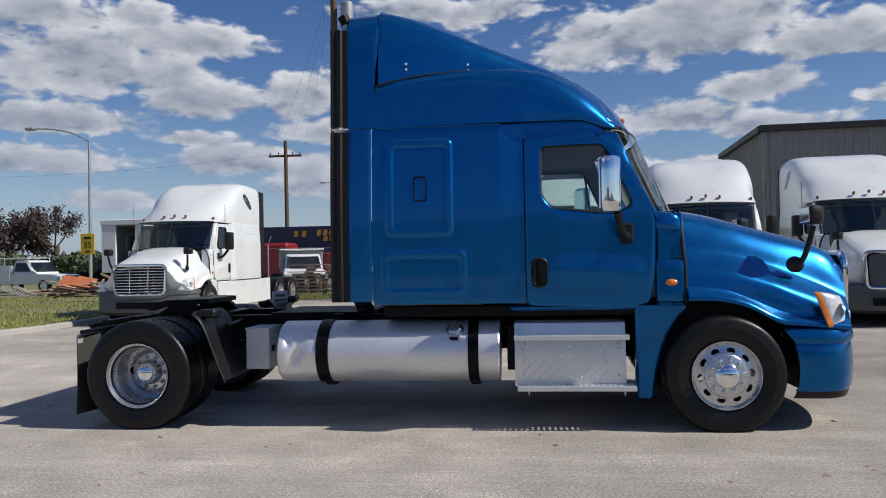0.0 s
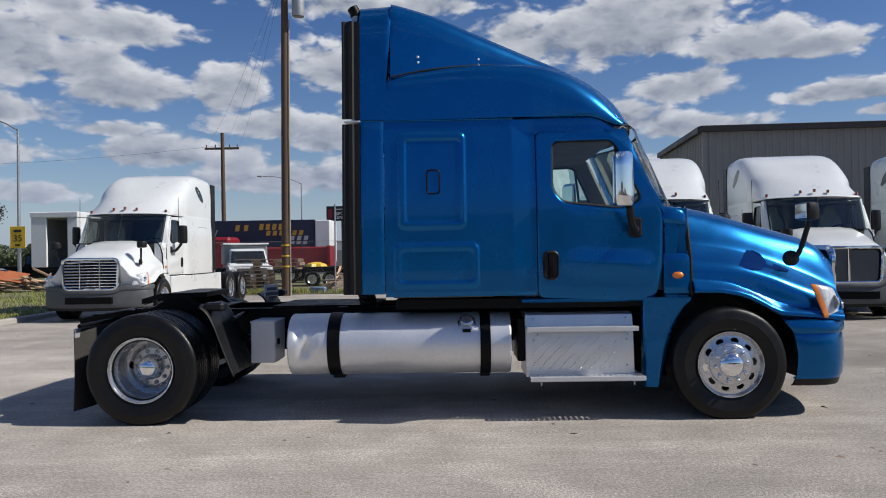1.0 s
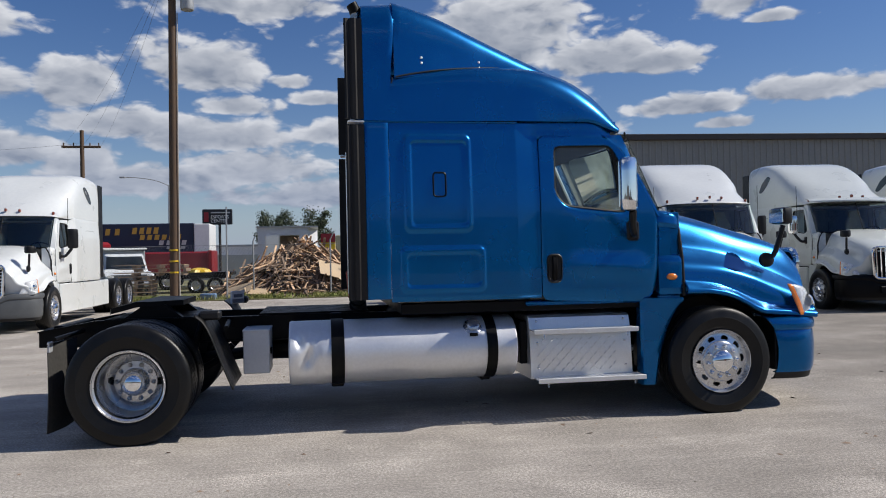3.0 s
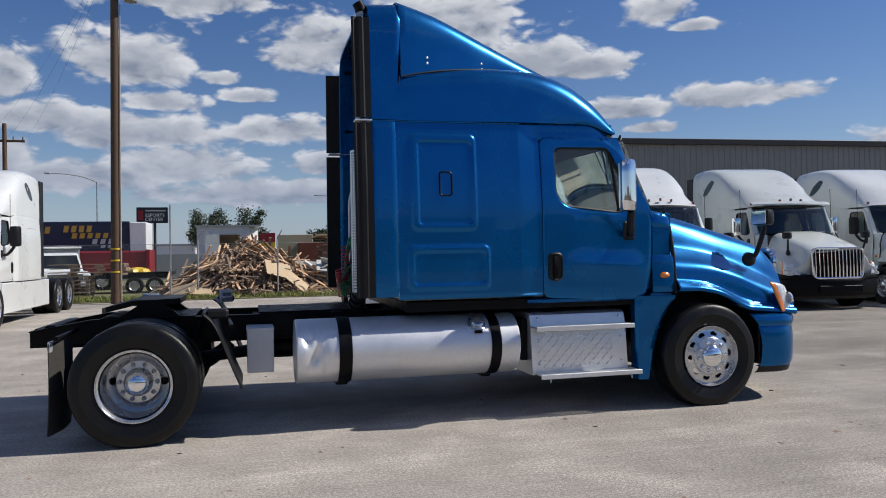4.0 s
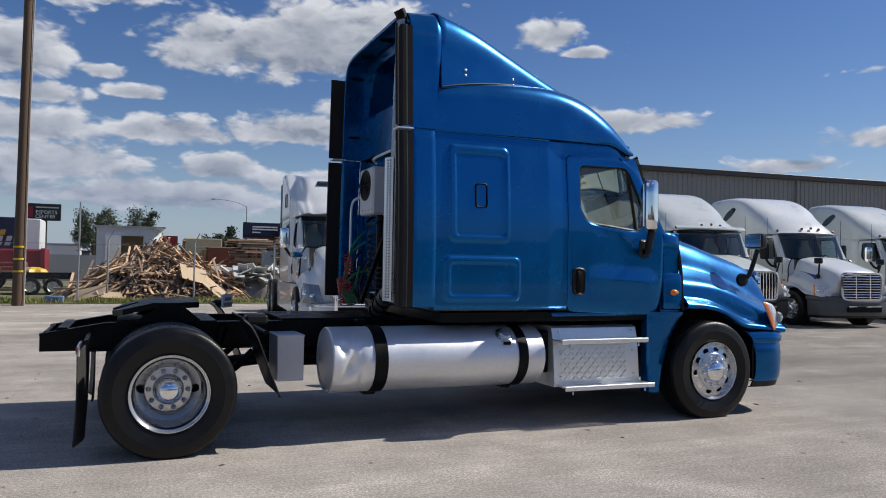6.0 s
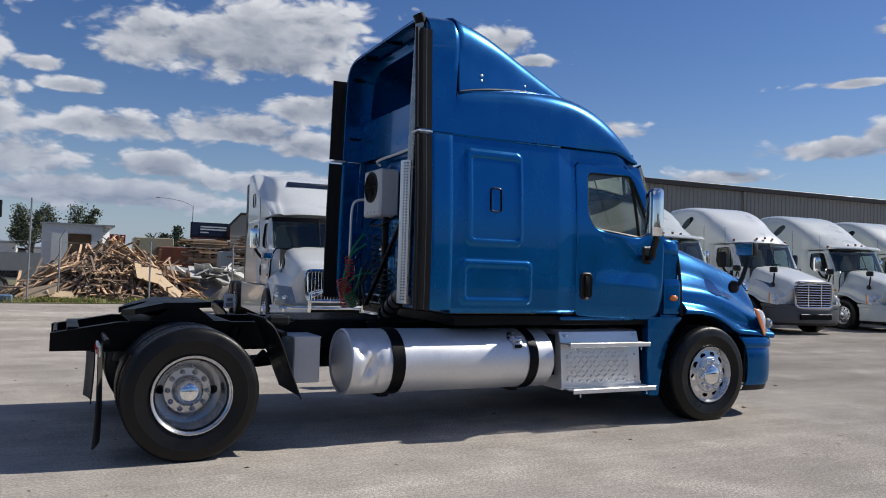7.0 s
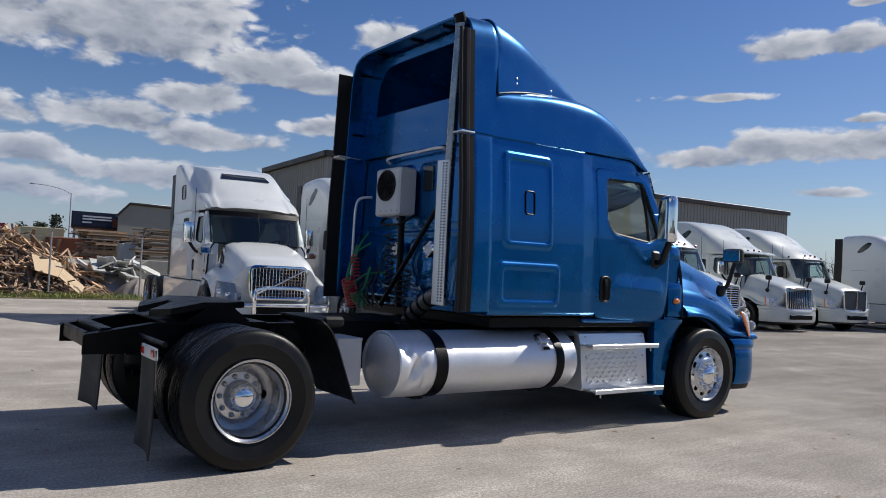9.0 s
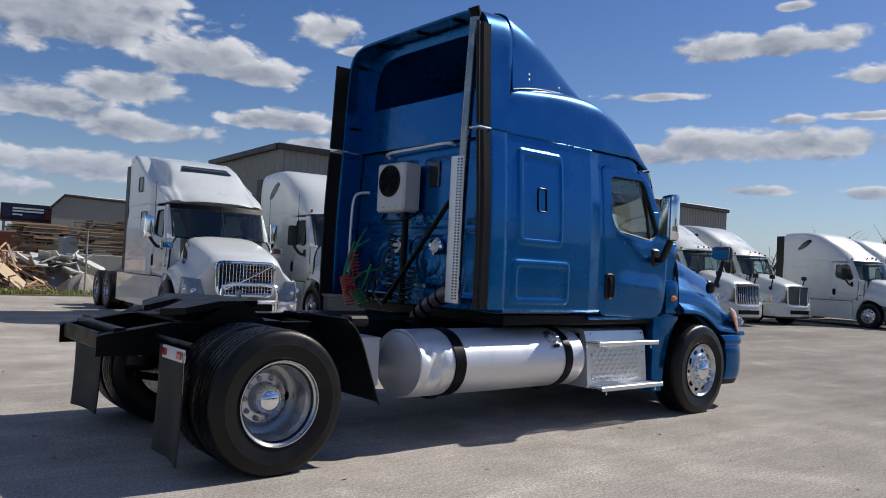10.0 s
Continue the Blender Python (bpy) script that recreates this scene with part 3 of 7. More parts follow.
    for sgn, c in zip((-1, 1), cowls):
        lamp = part("side_marker", mesh_of("side_marker", lens, AMBER), None, c, "amber side marker lamp")
        lamp.location, lamp.scale = (4.873, sgn * 1.085, 1.285), (1.0, 1.0 if sgn < 0 else -1.0, 0.62)
    deck = sheet([[(plan_x(4.80, y) + 0.0, y, 1.915), ] + [(5.02, y, 1.93)] for y in np.linspace(-0.95, 0.95, 13)])
    part("cowl_deck", deck, PLASTIC, cab)
    body = Geo()
    box(body, 2.3, 4.72, -1.03, 1.03, 1.00, 1.10, 0.01)
    part("cab_floor", body, BLACK, cab)
    pair("sill", box(Geo(), 3.45, 4.70, -1.07, -1.0, 1.05, 1.095, 0.015), paint, cab)
    if interior:
        dash = Geo()
        loft(dash, [[(4.35, y, 1.15), (4.30, y, 1.75), (4.42, y, 1.86), (4.75, y, 1.88), (4.75, y, 1.15)] for y in (-1.0, -0.4, 0, 0.4, 1.0)])
        part("dashboard", dash, CABIN, cab)
        part("ceiling_panel", box(Geo(), 3.2, 4.40, -0.99, 0.99, 2.565, 2.60, 0.012), CABIN, cab, "grey cab ceiling lining")
        lining = []
        for f in np.linspace(0, 1, 7):
            z = 1.84 + f * 0.76
            dx = lerp_table([(1.84, 4.745), (2.50, 4.42), (2.61, 4.28)], z)
            lining.append([(dx - 0.06, -0.955, z), (dx - 0.02, -0.925, z), (4.79 - 0.345 * f, -0.915, z), (4.82 - 0.345 * f, -0.935, z)])
        pair("pillar_trim", sheet(lining), CABIN, cab, solid=0.012)
        pair("rear_pillar_trim", box(Geo(), 3.50, 3.735, -1.02, -0.985, 1.1, 2.58, 0.01), CABIN, cab)
        for y in (-0.62, 0.62):
            seat = Geo()
            box(seat, 3.55, 4.05, y - 0.26, y + 0.26, 1.45, 1.62, 0.06)
            box(seat, 3.62, 3.98, y - 0.18, y + 0.18, 1.10, 1.46, 0.03)
            s = part("seat", seat, SEATCLOTH, cab, "beige cloth air-ride seat")
            back = Geo()
            loft(back, [loop3(((3.55 + dx, y - w), (3.55 + dx, y + w), (3.70 + dx, y + w), (3.70 + dx, y - w)), z) for z, w, dx in
                        ((1.58, 0.25, 0.0), (1.9, 0.27, -0.03), (2.15, 0.25, -0.06), (2.28, 0.2, -0.08), (2.33, 0.15, -0.09), (2.48, 0.13, -0.10), (2.52, 0.08, -0.10))])
            part("seat_back", back, SEATCLOTH, s)
        st = Geo()
        ring = [Matrix.Rotation(radians(-32), 3, "Y") @ Vector((0.23 * math.cos(2 * math.pi * k / 28), 0.23 * math.sin(2 * math.pi * k / 28), 0)) + Vector((4.22, 0.62, 1.93)) for k in range(29)]
        tube(st, ring, 0.016, 6, False)
        cyl(st, (4.22, 0.62, 1.93), (4.45, 0.62, 1.62), 0.03)
        for k in (0, 9, 18):
            cyl(st, ring[k], (4.23, 0.62, 1.91), 0.014, n=6)
        part("steering_wheel", st, BLACK, cab)


def loop3(corners, z):
    return [(p[0], p[1], z) for p in loop_even(corners, 20, 0.06)]


ARCH = [(5.0, 1.125), (5.233, 1.122), (5.40, 1.095), (5.516, 1.055), (5.609, 1.006), (5.702, 0.952), (5.795, 0.912), (5.9, 0.903), (6.33, 0.862)]
HOOD = dict(zc=[(5.0, 1.975), (5.35, 1.91), (5.7, 1.80), (6.0, 1.685), (6.2, 1.585), (6.33, 1.46)],
            zs=[(5.0, 1.905), (5.5, 1.78), (6.0, 1.615), (6.2, 1.53), (6.33, 1.40)],
            zv=[(5.0, 1.55), (5.47, 1.475), (5.76, 1.385), (6.03, 1.26), (6.2, 1.17), (6.33, 1.09)],
            zm=[(5.0, 1.40), (5.44, 1.355), (5.73, 1.27), (5.92, 1.185), (6.15, 1.085), (6.33, 1.02)],
            zq=[(5.0, 1.235), (5.32, 1.20), (5.51, 1.135), (5.61, 1.09), (5.82, 1.0), (6.1, 0.955), (6.33, 0.93)])


HOOD["arch"] = ARCH
ROUND_HOOD = dict(zc=[(5.0, 1.97), (5.35, 1.90), (5.7, 1.80), (6.0, 1.69), (6.2, 1.60), (6.33, 1.47)],
                  zs=[(5.0, 1.90), (5.5, 1.79), (6.0, 1.64), (6.2, 1.55), (6.33, 1.42)],
                  zv=[(5.0, 1.42), (5.47, 1.38), (5.76, 1.33), (6.03, 1.26), (6.2, 1.20), (6.33, 1.12)],
                  zm=[(5.0, 1.30), (5.3, 1.32), (5.6, 1.29), (5.9, 1.22), (6.15, 1.12), (6.33, 1.03)],
                  zq=[(5.0, 1.20), (5.32, 1.20), (5.51, 1.15), (5.61, 1.11), (5.82, 1.02), (6.1, 0.88), (6.33, 0.80)],
                  arch=[(5.0, 1.12), (5.233, 1.12), (5.40, 1.09), (5.516, 1.05), (5.609, 1.0), (5.702, 0.94), (5.795, 0.87), (5.95, 0.74), (6.05, 0.67), (6.33, 0.65)])


def hood_ring(u, shrink=0.0, form=HOOD):
    zc, zs, zv, zm, zq = (smooth_table(form[k], u) for k in ("zc", "zs", "zv", "zm", "zq"))
    zb = lerp_table(form["arch"], u)
    s = sstep(5.5, 6.33, u)
    half = [(0.0, zc), (0.30, zc - 0.006), (0.56 - 0.05 * s, zc * 0.5 + zs * 0.5), (0.675 - 0.05 * s, zs - 0.012), (0.735 - 0.04 * s, zs - 0.07), (0.79 - 0.03 * s, zs * 0.5 + zv * 0.5 - 0.005), (0.835 - 0.02 * s, zv + 0.05),
            (0.875 - 0.01 * s, zv), (0.945, zm * 0.5 + zv * 0.5 - 0.004), (1.012, zm + 0.004), (1.048, zm - 0.06), (1.058, zq + 0.03), (1.070, zq), (1.105, max(zq - 0.035, zb + 0.055)), (1.132, max(zq - 0.075, zb + 0.035)),
            (1.138, zb + 0.012), (1.125, zb), (1.06, zb + 0.01)]
    pts = smooth_curve(half, 68)
    ring = []
    for y, z in pts:
        x = plan_x(u, y, 1.15, 0.22 * sstep(5.55, 6.33, u))
        ring.append((x, -y * (1 - shrink), z - shrink * 0.4))
    return ring[::-1] + [(x, -y, z) for x, y, z in ring[1:]]


def build_hood(cab, paint, grille="bars", trim=CHROME, form=HOOD):
    us = [5.005, 5.02] + [5.06 + 0.04 * k for k in range(31)] + [6.30, 6.33]
    rows = [hood_ring(u, 0.0, form) for u in us] + [hood_ring(6.345, 0.03, form)]
    hood = part("hood", sheet(rows), paint, cab, solid=0.012)
    fill = rows[-1]
    part("radiator_panel", Geo().add(fill, [tuple(range(len(fill)))]), paint, hood)
    # wheel arch lining
    for s in (-1, 1):
        g = Geo()
        loft(g, [[(5.30 + 0.60 * math.cos(t), s * y, 0.50 + 0.60 * math.sin(t)) for y in (0.62, 1.0)] for t in np.linspace(-0.1, math.pi + 0.2, 24)], False, False)
        loft(g, [[(5.30 + r * math.cos(t), s * 0.62, 0.50 + r * math.sin(t)) for r in (0.0, 0.6)] for t in np.linspace(-0.1, math.pi + 0.2, 24)], False, False)
        part("arch_liner", g, PLASTIC, cab, solid=0.006)
    # grille
    gx = lambda y: plan_x(6.345, y, 1.15, 0.22)
    gr = Geo()
    z0, z1, w = (0.78, 1.51, 0.59) if form is HOOD else (0.76, 1.43, 0.54)
    outline = loop_even([(-w, z0), (w, z0), (w * 1.06, z1), (-w * 1.06, z1)], 80, 0.12)
    tube(gr, [(gx(p[0]) + 0.025, p[0], p[1]) for p in outline + outline[:2]], 0.034, 8, False)
    frame_ob = part("grille_frame", gr, trim, hood, "chrome grille surround")
    back = Geo().add([(gx(p[0]) + 0.004, p[0], p[1]) for p in outline], [tuple(range(80))])
    part("grille_backing", back, BLACK, frame_ob)
    bars = []
    if grille == "bars":
        for k in range(9):
            bars.append(tube(Geo(), [(gx(y) + 0.026, y, z0 + 0.075 + k * 0.0725) for y in np.linspace(-w, w, 11)], 0.013, 6))
        for y in (-0.22, 0.22):
            bars.append(tube(Geo(), [(gx(y) + 0.03, y, z0 + 0.03), (gx(y) + 0.03, y, z1 - 0.03)], 0.012, 6))
    elif grille == "upright":
        for k in range(13):
            y = -w * 0.92 + k * w * 1.84 / 12
            bars.append(tube(Geo(), [(gx(y) + 0.024, y, z0 + 0.02), (gx(y) + 0.03, y, (z0 + z1) / 2), (gx(y) + 0.018, y, z1 - 0.02)], 0.016, 6))
    elif grille == "mesh":
        for k in range(17):
            y = -w * 0.95 + k * w * 1.9 / 16
            bars.append(tube(Geo(), [(gx(y) + 0.016, y, z0 + 0.02), (gx(y) + 0.016, y, z1 - 0.02)], 0.006, 4))
        for k in range(9):
            bars.append(tube(Geo(), [(gx(y) + 0.018, y, z0 + 0.05 + k * (z1 - z0 - 0.1) / 8) for y in np.linspace(-w, w, 9)], 0.008, 4))
        bars.append(tube(Geo(), [(gx(-w) + 0.035, -w * 0.95, z0 + 0.05), (gx(0) + 0.04, 0, (z0 + z1) / 2), (gx(w) + 0.035, w * 0.95, z1 - 0.04)], 0.02, 6))
    else:
        bars.append(Geo().add([(gx(p[0] * 0.9) + 0.014, p[0] * 0.9, z0 + (p[1] - z0) * 0.9 + 0.02) for p in outline], [tuple(range(80))]))
        bars.append(box(Geo(), gx(0) + 0.02, gx(0) + 0.05, -0.02, 0.02, z0 + 0.02, z1, 0.01))
    for b in bars:
        part("grille_bar", b, GREYPL if grille == "panel" and len(b.v) == 80 else trim, frame_ob)
    return hood


def build_headlights(cab, low=False):
    A, B, C, D = ((6.06, -1.085, 1.185), (6.145, -1.150, 0.885), (6.44, -0.86, 0.865), (6.33, -0.95, 1.125)) if not low else ((6.10, -1.10, 1.11), (6.20, -1.145, 0.68), (6.49, -0.72, 0.665), (6.42, -0.82, 1.06))
    A, B, C, D = (Vector(p) for p in (A, B, C, D))

    def spot(u, v, out=0.0):
        p = (A * (1 - v) + B * v) * (1 - u) + (D * (1 - v) + C * v) * u
        edge = (4 * u * (1 - u)) ** 0.5 * (4 * v * (1 - v)) ** 0.5
        p += Vector((0.74, -0.67, 0.0)) * ((0.14 if low else 0.05) * 4 * u * (1 - u) + out)
        return p + Vector((0.35, -0.8, 0.25)).normalized() * (0.006 + 0.026 * edge)

    def patch(u0, u1):
        return sheet([[spot(u0 + (u1 - u0) * i / 12, k / 12) for k in range(13)] for i in range(13)])

    first = 0.0 if low else 0.11
    lamps = pair("headlight", patch(first, 1.0), SMOKELAMP if low else LAMP, cab, "clear headlight", solid=0.01)
    for lamp, s in zip(lamps, (1, -1)):
        if not low:
            g = patch(0.0, first)
            part("turn_signal", g if s > 0 else mirror_y(g), AMBER, lamp, "amber turn signal", solid=0.01)
        for u, v, r in ((0.45, 0.52, 0.062), (0.74, 0.62, 0.055)):
            c = spot(u, v, 0.012)
            ring = lathe(Geo(), [(r, 0.0), (r * 0.95, 0.012), (r * 0.7, 0.004), (r * 0.3, 0.012), (0.001, 0.014)], (c.x - 0.012, c.y, c.z), "x", 20)
            part("reflector", ring if s > 0 else mirror_y(ring), CHROME, lamp)


def build_bumper(cab, mat, lip=PLASTIC, top=0.878, dip=0.11):
    plan = smooth_curve([(5.79, -1.135), (5.98, -1.15), (6.18, -1.145), (6.33, -1.06), (6.47, -0.82), (6.60, -0.40), (6.64, 0.0)], 30)
    plan = plan + [np.array((p[0], -p[1])) for p in plan[-2::-1]]

    def sweep(profile):
        rows = []
        for i, p in enumerate(plan):
            t = plan[min(i + 1, len(plan) - 1)] - plan[max(i - 1, 0)]
            nrm = np.array((t[1], -t[0])) / np.linalg.norm(t)
            edge = max(0.0, 1 - min(i, len(plan) - 1 - i) / 5)
            drop = (0.878 - top) + dip * (1 - sstep(0.50, 0.72, abs(p[1])))
            rows.append([(p[0] + nrm[0] * o + edge * lerp_table([(0.28, 0.085), (0.40, 0.115), (0.56, 0.125), (0.75, 0.09), (0.86, 0.01)], z), p[1] + nrm[1] * o, z - drop * max(0.0, z - 0.34) / 0.538) for z, o in profile])
        return rows

    prof = [(0.34, -0.05), (0.345, -0.01), (0.38, 0.005), (0.45, 0.012), (0.55, 0.016), (0.64, 0.016), (0.72, 0.008), (0.745, 0.002), (0.765, 0.018), (0.78, 0.024), (0.82, 0.022), (0.855, 0.008), (0.875, -0.03), (0.878, -0.09)]
    b = part("bumper", sheet(sweep(prof)), mat, cab, solid=0.012)
    part("bumper_lip", sheet(sweep([(0.352, -0.03), (0.34, -0.012), (0.285, -0.03), (0.275, -0.06)])), lip, b, "black plastic air dam", solid=0.012)
    pair("bumper_end", box(Geo(), 5.90, 5.94, -1.12, -0.8, 0.36, 0.86, 0.01), PLASTIC, b)
    return b


def build_mirrors(cab, housing=CHROME, hood_mirror=True, glass_back=None):
    arm = tube(Geo(), smooth_curve([(4.50, -1.08, 1.71), (4.47, -1.17, 1.70), (4.42, -1.24, 1.78), (4.39, -1.31, 1.90)], 14), 0.034, 8)
    box(arm, 4.43, 4.56, -1.105, -1.06, 1.63, 1.82, 0.03)
    shell = Geo()
    loft(shell, [[(4.355 + p[0] * k, -1.335 + p[1] * k, z) for p in loop_even([(-0.075, -0.115), (0.0, -0.12), (0.05, -0.06), (0.065, 0.0), (0.05, 0.06), (0.0, 0.12), (-0.075, 0.115)], 42, 0.04)] for z, k in
                 ((1.895, 0.55), (1.905, 0.85), (1.93, 0.98), (2.0, 1.0), (2.25, 1.0), (2.34, 0.97), (2.37, 0.85), (2.378, 0.6))])
    face = box(Geo(), 4.268, 4.282, -1.43, -1.24, 1.93, 2.34, 0.004)
    # turned towards the driver
    ca, sa = math.cos(radians(-35)), math.sin(radians(-35))
    for geo in (shell, face):
        geo.v = [(4.355 + (x - 4.355) * ca - (y + 1.335) * sa, -1.335 + (x - 4.355) * sa + (y + 1.335) * ca, z) for x, y, z in geo.v]
    for s in (1, -1):
        m = part("door_mirror", shell if s > 0 else mirror_y(shell), housing, cab, "tall door mirror")
        part("mirror_arm", arm if s > 0 else mirror_y(arm), PLASTIC, m, "black mirror arm")
        part("mirror_glass", face if s > 0 else mirror_y(face), CHROME, m)
    if hood_mirror:
        stalk = tube(Geo(), smooth_curve([(6.00, -0.90, 1.42), (6.045, -0.93, 1.47), (6.08, -0.95, 1.58), (6.125, -0.97, 1.76)], 12), 0.024, 8)
        lathe(stalk, [(0.075, 0.0), (0.07, -0.03), (0.045, -0.05), (0.001, -0.055)], (5.99, -0.885, 1.42), "y", 20)
        head = Geo()
        loft(head, [[(6.12 + p[0] * k, -0.975 + p[1] * k, z) for p in loop_even([(-0.07, -0.115), (0.03, -0.10), (0.085, -0.03), (0.085, 0.03), (0.03, 0.10), (-0.07, 0.115)], 28, 0.04)] for z, k in
                    ((1.77, 0.6), (1.78, 0.9), (1.81, 1.0), (1.89, 1.0), (1.925, 0.9), (1.935, 0.6))])
        disc = box(Geo(), 6.044, 6.053, -1.075, -0.875, 1.785, 1.92, 0.003)
        for s in (1, -1):
            m = part("hood_mirror", head if s > 0 else mirror_y(head), PLASTIC, cab, "small hood mirror")
            part("mirror_stalk", stalk if s > 0 else mirror_y(stalk), PLASTIC, m)
            part("mirror_glass", disc if s > 0 else mirror_y(disc), CHROME, m)


def build_skirt(cab, mat):
    shape = smooth_curve([(4.70, 0.30), (4.715, 0.40), (4.76, 0.62), (4.83, 0.83), (4.92, 0.99), (4.985, 1.055), (4.985, 1.085)], 16)
    front = [(p[0], p[1]) for p in shape]
    g = Geo()
    loft(g, [[(4.56 + (x - 4.56) * f, -y, z) for f, y in ((0.0, 0.98), (0.0, 1.06), (0.10, 1.085), (0.85, 1.10), (1.0, 1.085), (1.0, 0.98))] for x, z in [(4.69, 0.275)] + front], True, True)
    return pair("cab_skirt", g, mat, cab)


def body_ring(u, hw, z0, zc, n_pow, bulge, w=1.05, m=40, lean=0.0):
    """Arched cross-section at u; lean: how fast its sides close in with height."""
    ring = []
    for i in range(m + 1):
        t = math.pi * i / m
        c, s = math.cos(t), math.sin(t)
        y = -hw * math.copysign(abs(c) ** (2 / n_pow), c)
        z = z0 + (zc - z0) * abs(s) ** (2 / n_pow)
        y *= 1 - lean * (z - z0)
        ring.append((plan_x(u, y, w, bulge), y, z))
    return ring


def rails(cab, x0, slope=True, mat=BLACK):
    for s in (-1, 1):
        g = Geo()
        y = 0.43 * s
        prof = [(x0, 0.755), (x0, 0.905), (x0 + 0.5, 0.99), (6.1, 0.99), (6.1, 0.755)] if slope else [(x0, 0.76), (x0, 1.02), (6.1, 1.02), (6.1, 0.76)]
        loft(g, [[(x, yy, z) for x, z in prof] for yy in (y - 0.006, y + 0.006)])
        top = prof[1:4] if slope else prof[1:3]
        for (xa, za), (xb, zb) in zip(top, top[1:]):
            loft(g, [[(xa, y + o, za - t) for o, t in ((-0.045, 0), (0.045, 0), (0.045, 0.012), (-0.045, 0.012))], [(xb, y + o, zb - t) for o, t in ((-0.045, 0), (0.045, 0), (0.045, 0.012), (-0.045, 0.012))]])
        box(g, x0 + 0.3, 6.0, y - 0.045, y + 0.045, 0.75, 0.762)
        part("frame_rail", g, mat, cab, "black steel frame rail")
    for x in np.arange(x0 + 0.12, 5.0, 0.9):
        part("cross_member", box(Geo(), x, x + 0.09, -0.425, 0.425, 0.78, 0.95, 0.01), mat, cab)


# ---- the blue tractor ----
BODY_SIDE = [(1.1, 1.10), (1.9, 1.096), (2.3, 1.078), (2.74, 1.045), (3.16, 1.022), (3.85, 0.987)]


def body_y(z):
    """Half width of the sleeper and its upper works, leaning in towards the roof."""
    return smooth_table(BODY_SIDE, z)


def sleeper_press(x, z):
    """Height of the pressed panels above the sleeper's side."""
    h = 0.015 * (1 - sstep(-0.024, 0.0, sd_round(x, z, 2.335, 2.965, 1.735, 2.635, 0.07)))
    h -= 0.010 * (1 - sstep(-0.016, 0.0, sd_round(x, z, 2.40, 2.925, 1.79, 2.57, 0.05)))
    h += 0.013 * (1 - sstep(-0.024, 0.0, sd_round(x, z, 2.29, 3.08, 1.195, 1.615, 0.07)))
    h -= 0.009 * (1 - sstep(-0.016, 0.0, sd_round(x, z, 2.35, 3.03, 1.245, 1.555, 0.05)))
    return h


def build_sleeper(truck):
    rows = []
    for x in np.linspace(2.215, 3.60, 170):
        row = []
        for z in np.linspace(1.12, 2.735, 170):
            corner = min(1.0, max(0.0, (x - 3.385) / 0.165))
            top = body_y(z)
            y = top * (1 - corner) + (side_y(min(z, 2.62)) + 0.004) * corner + sleeper_press(x, z)
            y -= 0.02 * (1 - sstep(1.12, 1.16, z))
            row.append((x, -y, z))
        rows.append(row)
    pair("sleeper_side", sheet(rows), BLUE, truck, smooth=60)
    g = Geo()
    loft(g, [[(x, p[0], p[1]) for p in loop_even([(-1.07, 1.11), (1.07, 1.11), (1.015, 2.75), (-1.015, 2.75)], 60, 0.10)] for x in (2.29, 3.2)], True, False)
    part("sleeper_shell", g, CABIN, truck, solid=0.02)
    rim = [(p[0], -body_y(p[1]) - 0.0085, p[1]) for p in loop_even([(2.606, 2.062), (2.719, 2.062), (2.719, 2.278), (2.606, 2.278)], 48, 0.03)]
    pair("vent_outline", tube(Geo(), rim + rim[:2], 0.0075, 6, False), BLACK, truck)

    # pressed back wall
    def back(y, z):
        d = 0.0
        for y0, y1 in ((-0.82, 0.06), (0.13, 0.98)):
            d += 0.022 * (1 - sstep(-0.05, 0.0, sd_round(y, z, y0, y1, 1.92, 2.62, 0.08)))
        for yc in (-0.10, 0.52):
            d += 0.024 * (1 - sstep(-0.06, 0.0, sd_round(y, z, yc - 0.30, yc + 0.30, 1.28, 1.84, 0.14)))
            d -= 0.014 * (1 - sstep(-0.05, 0.02, abs(math.hypot(y - yc, z - 1.56) - 0.16) - 0.02))
        for k in range(7):
            yc = -0.75 + k * 0.25
            d += 0.014 * math.exp(-((y - yc - 0.10 * math.sin(3 * z)) / 0.03) ** 2) * (1 - sstep(1.45, 1.6, z)) * sstep(1.15, 1.25, z)
        d += 0.016 * math.exp(-((z - 1.88) / 0.02) ** 2) + 0.014 * math.exp(-((z - 1.22) / 0.025) ** 2)
        return d

    rows = [[(2.285 - back(y, z), y, z) for y in np.linspace(-body_y(z) + 0.02, body_y(z) - 0.02, 150)] for z in np.linspace(1.11, 2.745, 110)]
    wall = part("back_wall", sheet(rows), BLUE, truck, "pressed blue rear cab wall", smooth=60)
    for y0, y1, z0, z1 in ((-0.197, -0.049, 2.31, 2.57),):
        part("rear_window", box(Geo(), 2.245, 2.262, y0, y1, z0, z1, 0.006), SMOKED, wall, "small dark rear window")
    for y in (-0.223, 0.330):
        ring = lathe(Geo(), [(0.085, 0.03), (0.088, 0.0), (0.070, -0.016), (0.058, 0.0)], (2.215, y, 1.71), "x", 28)
        r = part("work_lamp", ring, CHROME, wall, "round chrome work lamp")
        part("lens", lathe(Geo(), [(0.062, -0.002), (0.03, -0.012), (0.001, -0.014)], (2.215, y, 1.71), "x", 24), LAMP, r)
    rail = Geo()
    tube(rail, smooth_curve([(2.25, 0.55, 2.66), (2.19, 0.50, 2.70), (2.19, 0.0, 2.715), (2.19, -0.35, 2.72), (2.25, -0.40, 2.70)], 18), 0.016, 8)
    part("wall_rail", rail, ALU, wall, "bare metal rail")


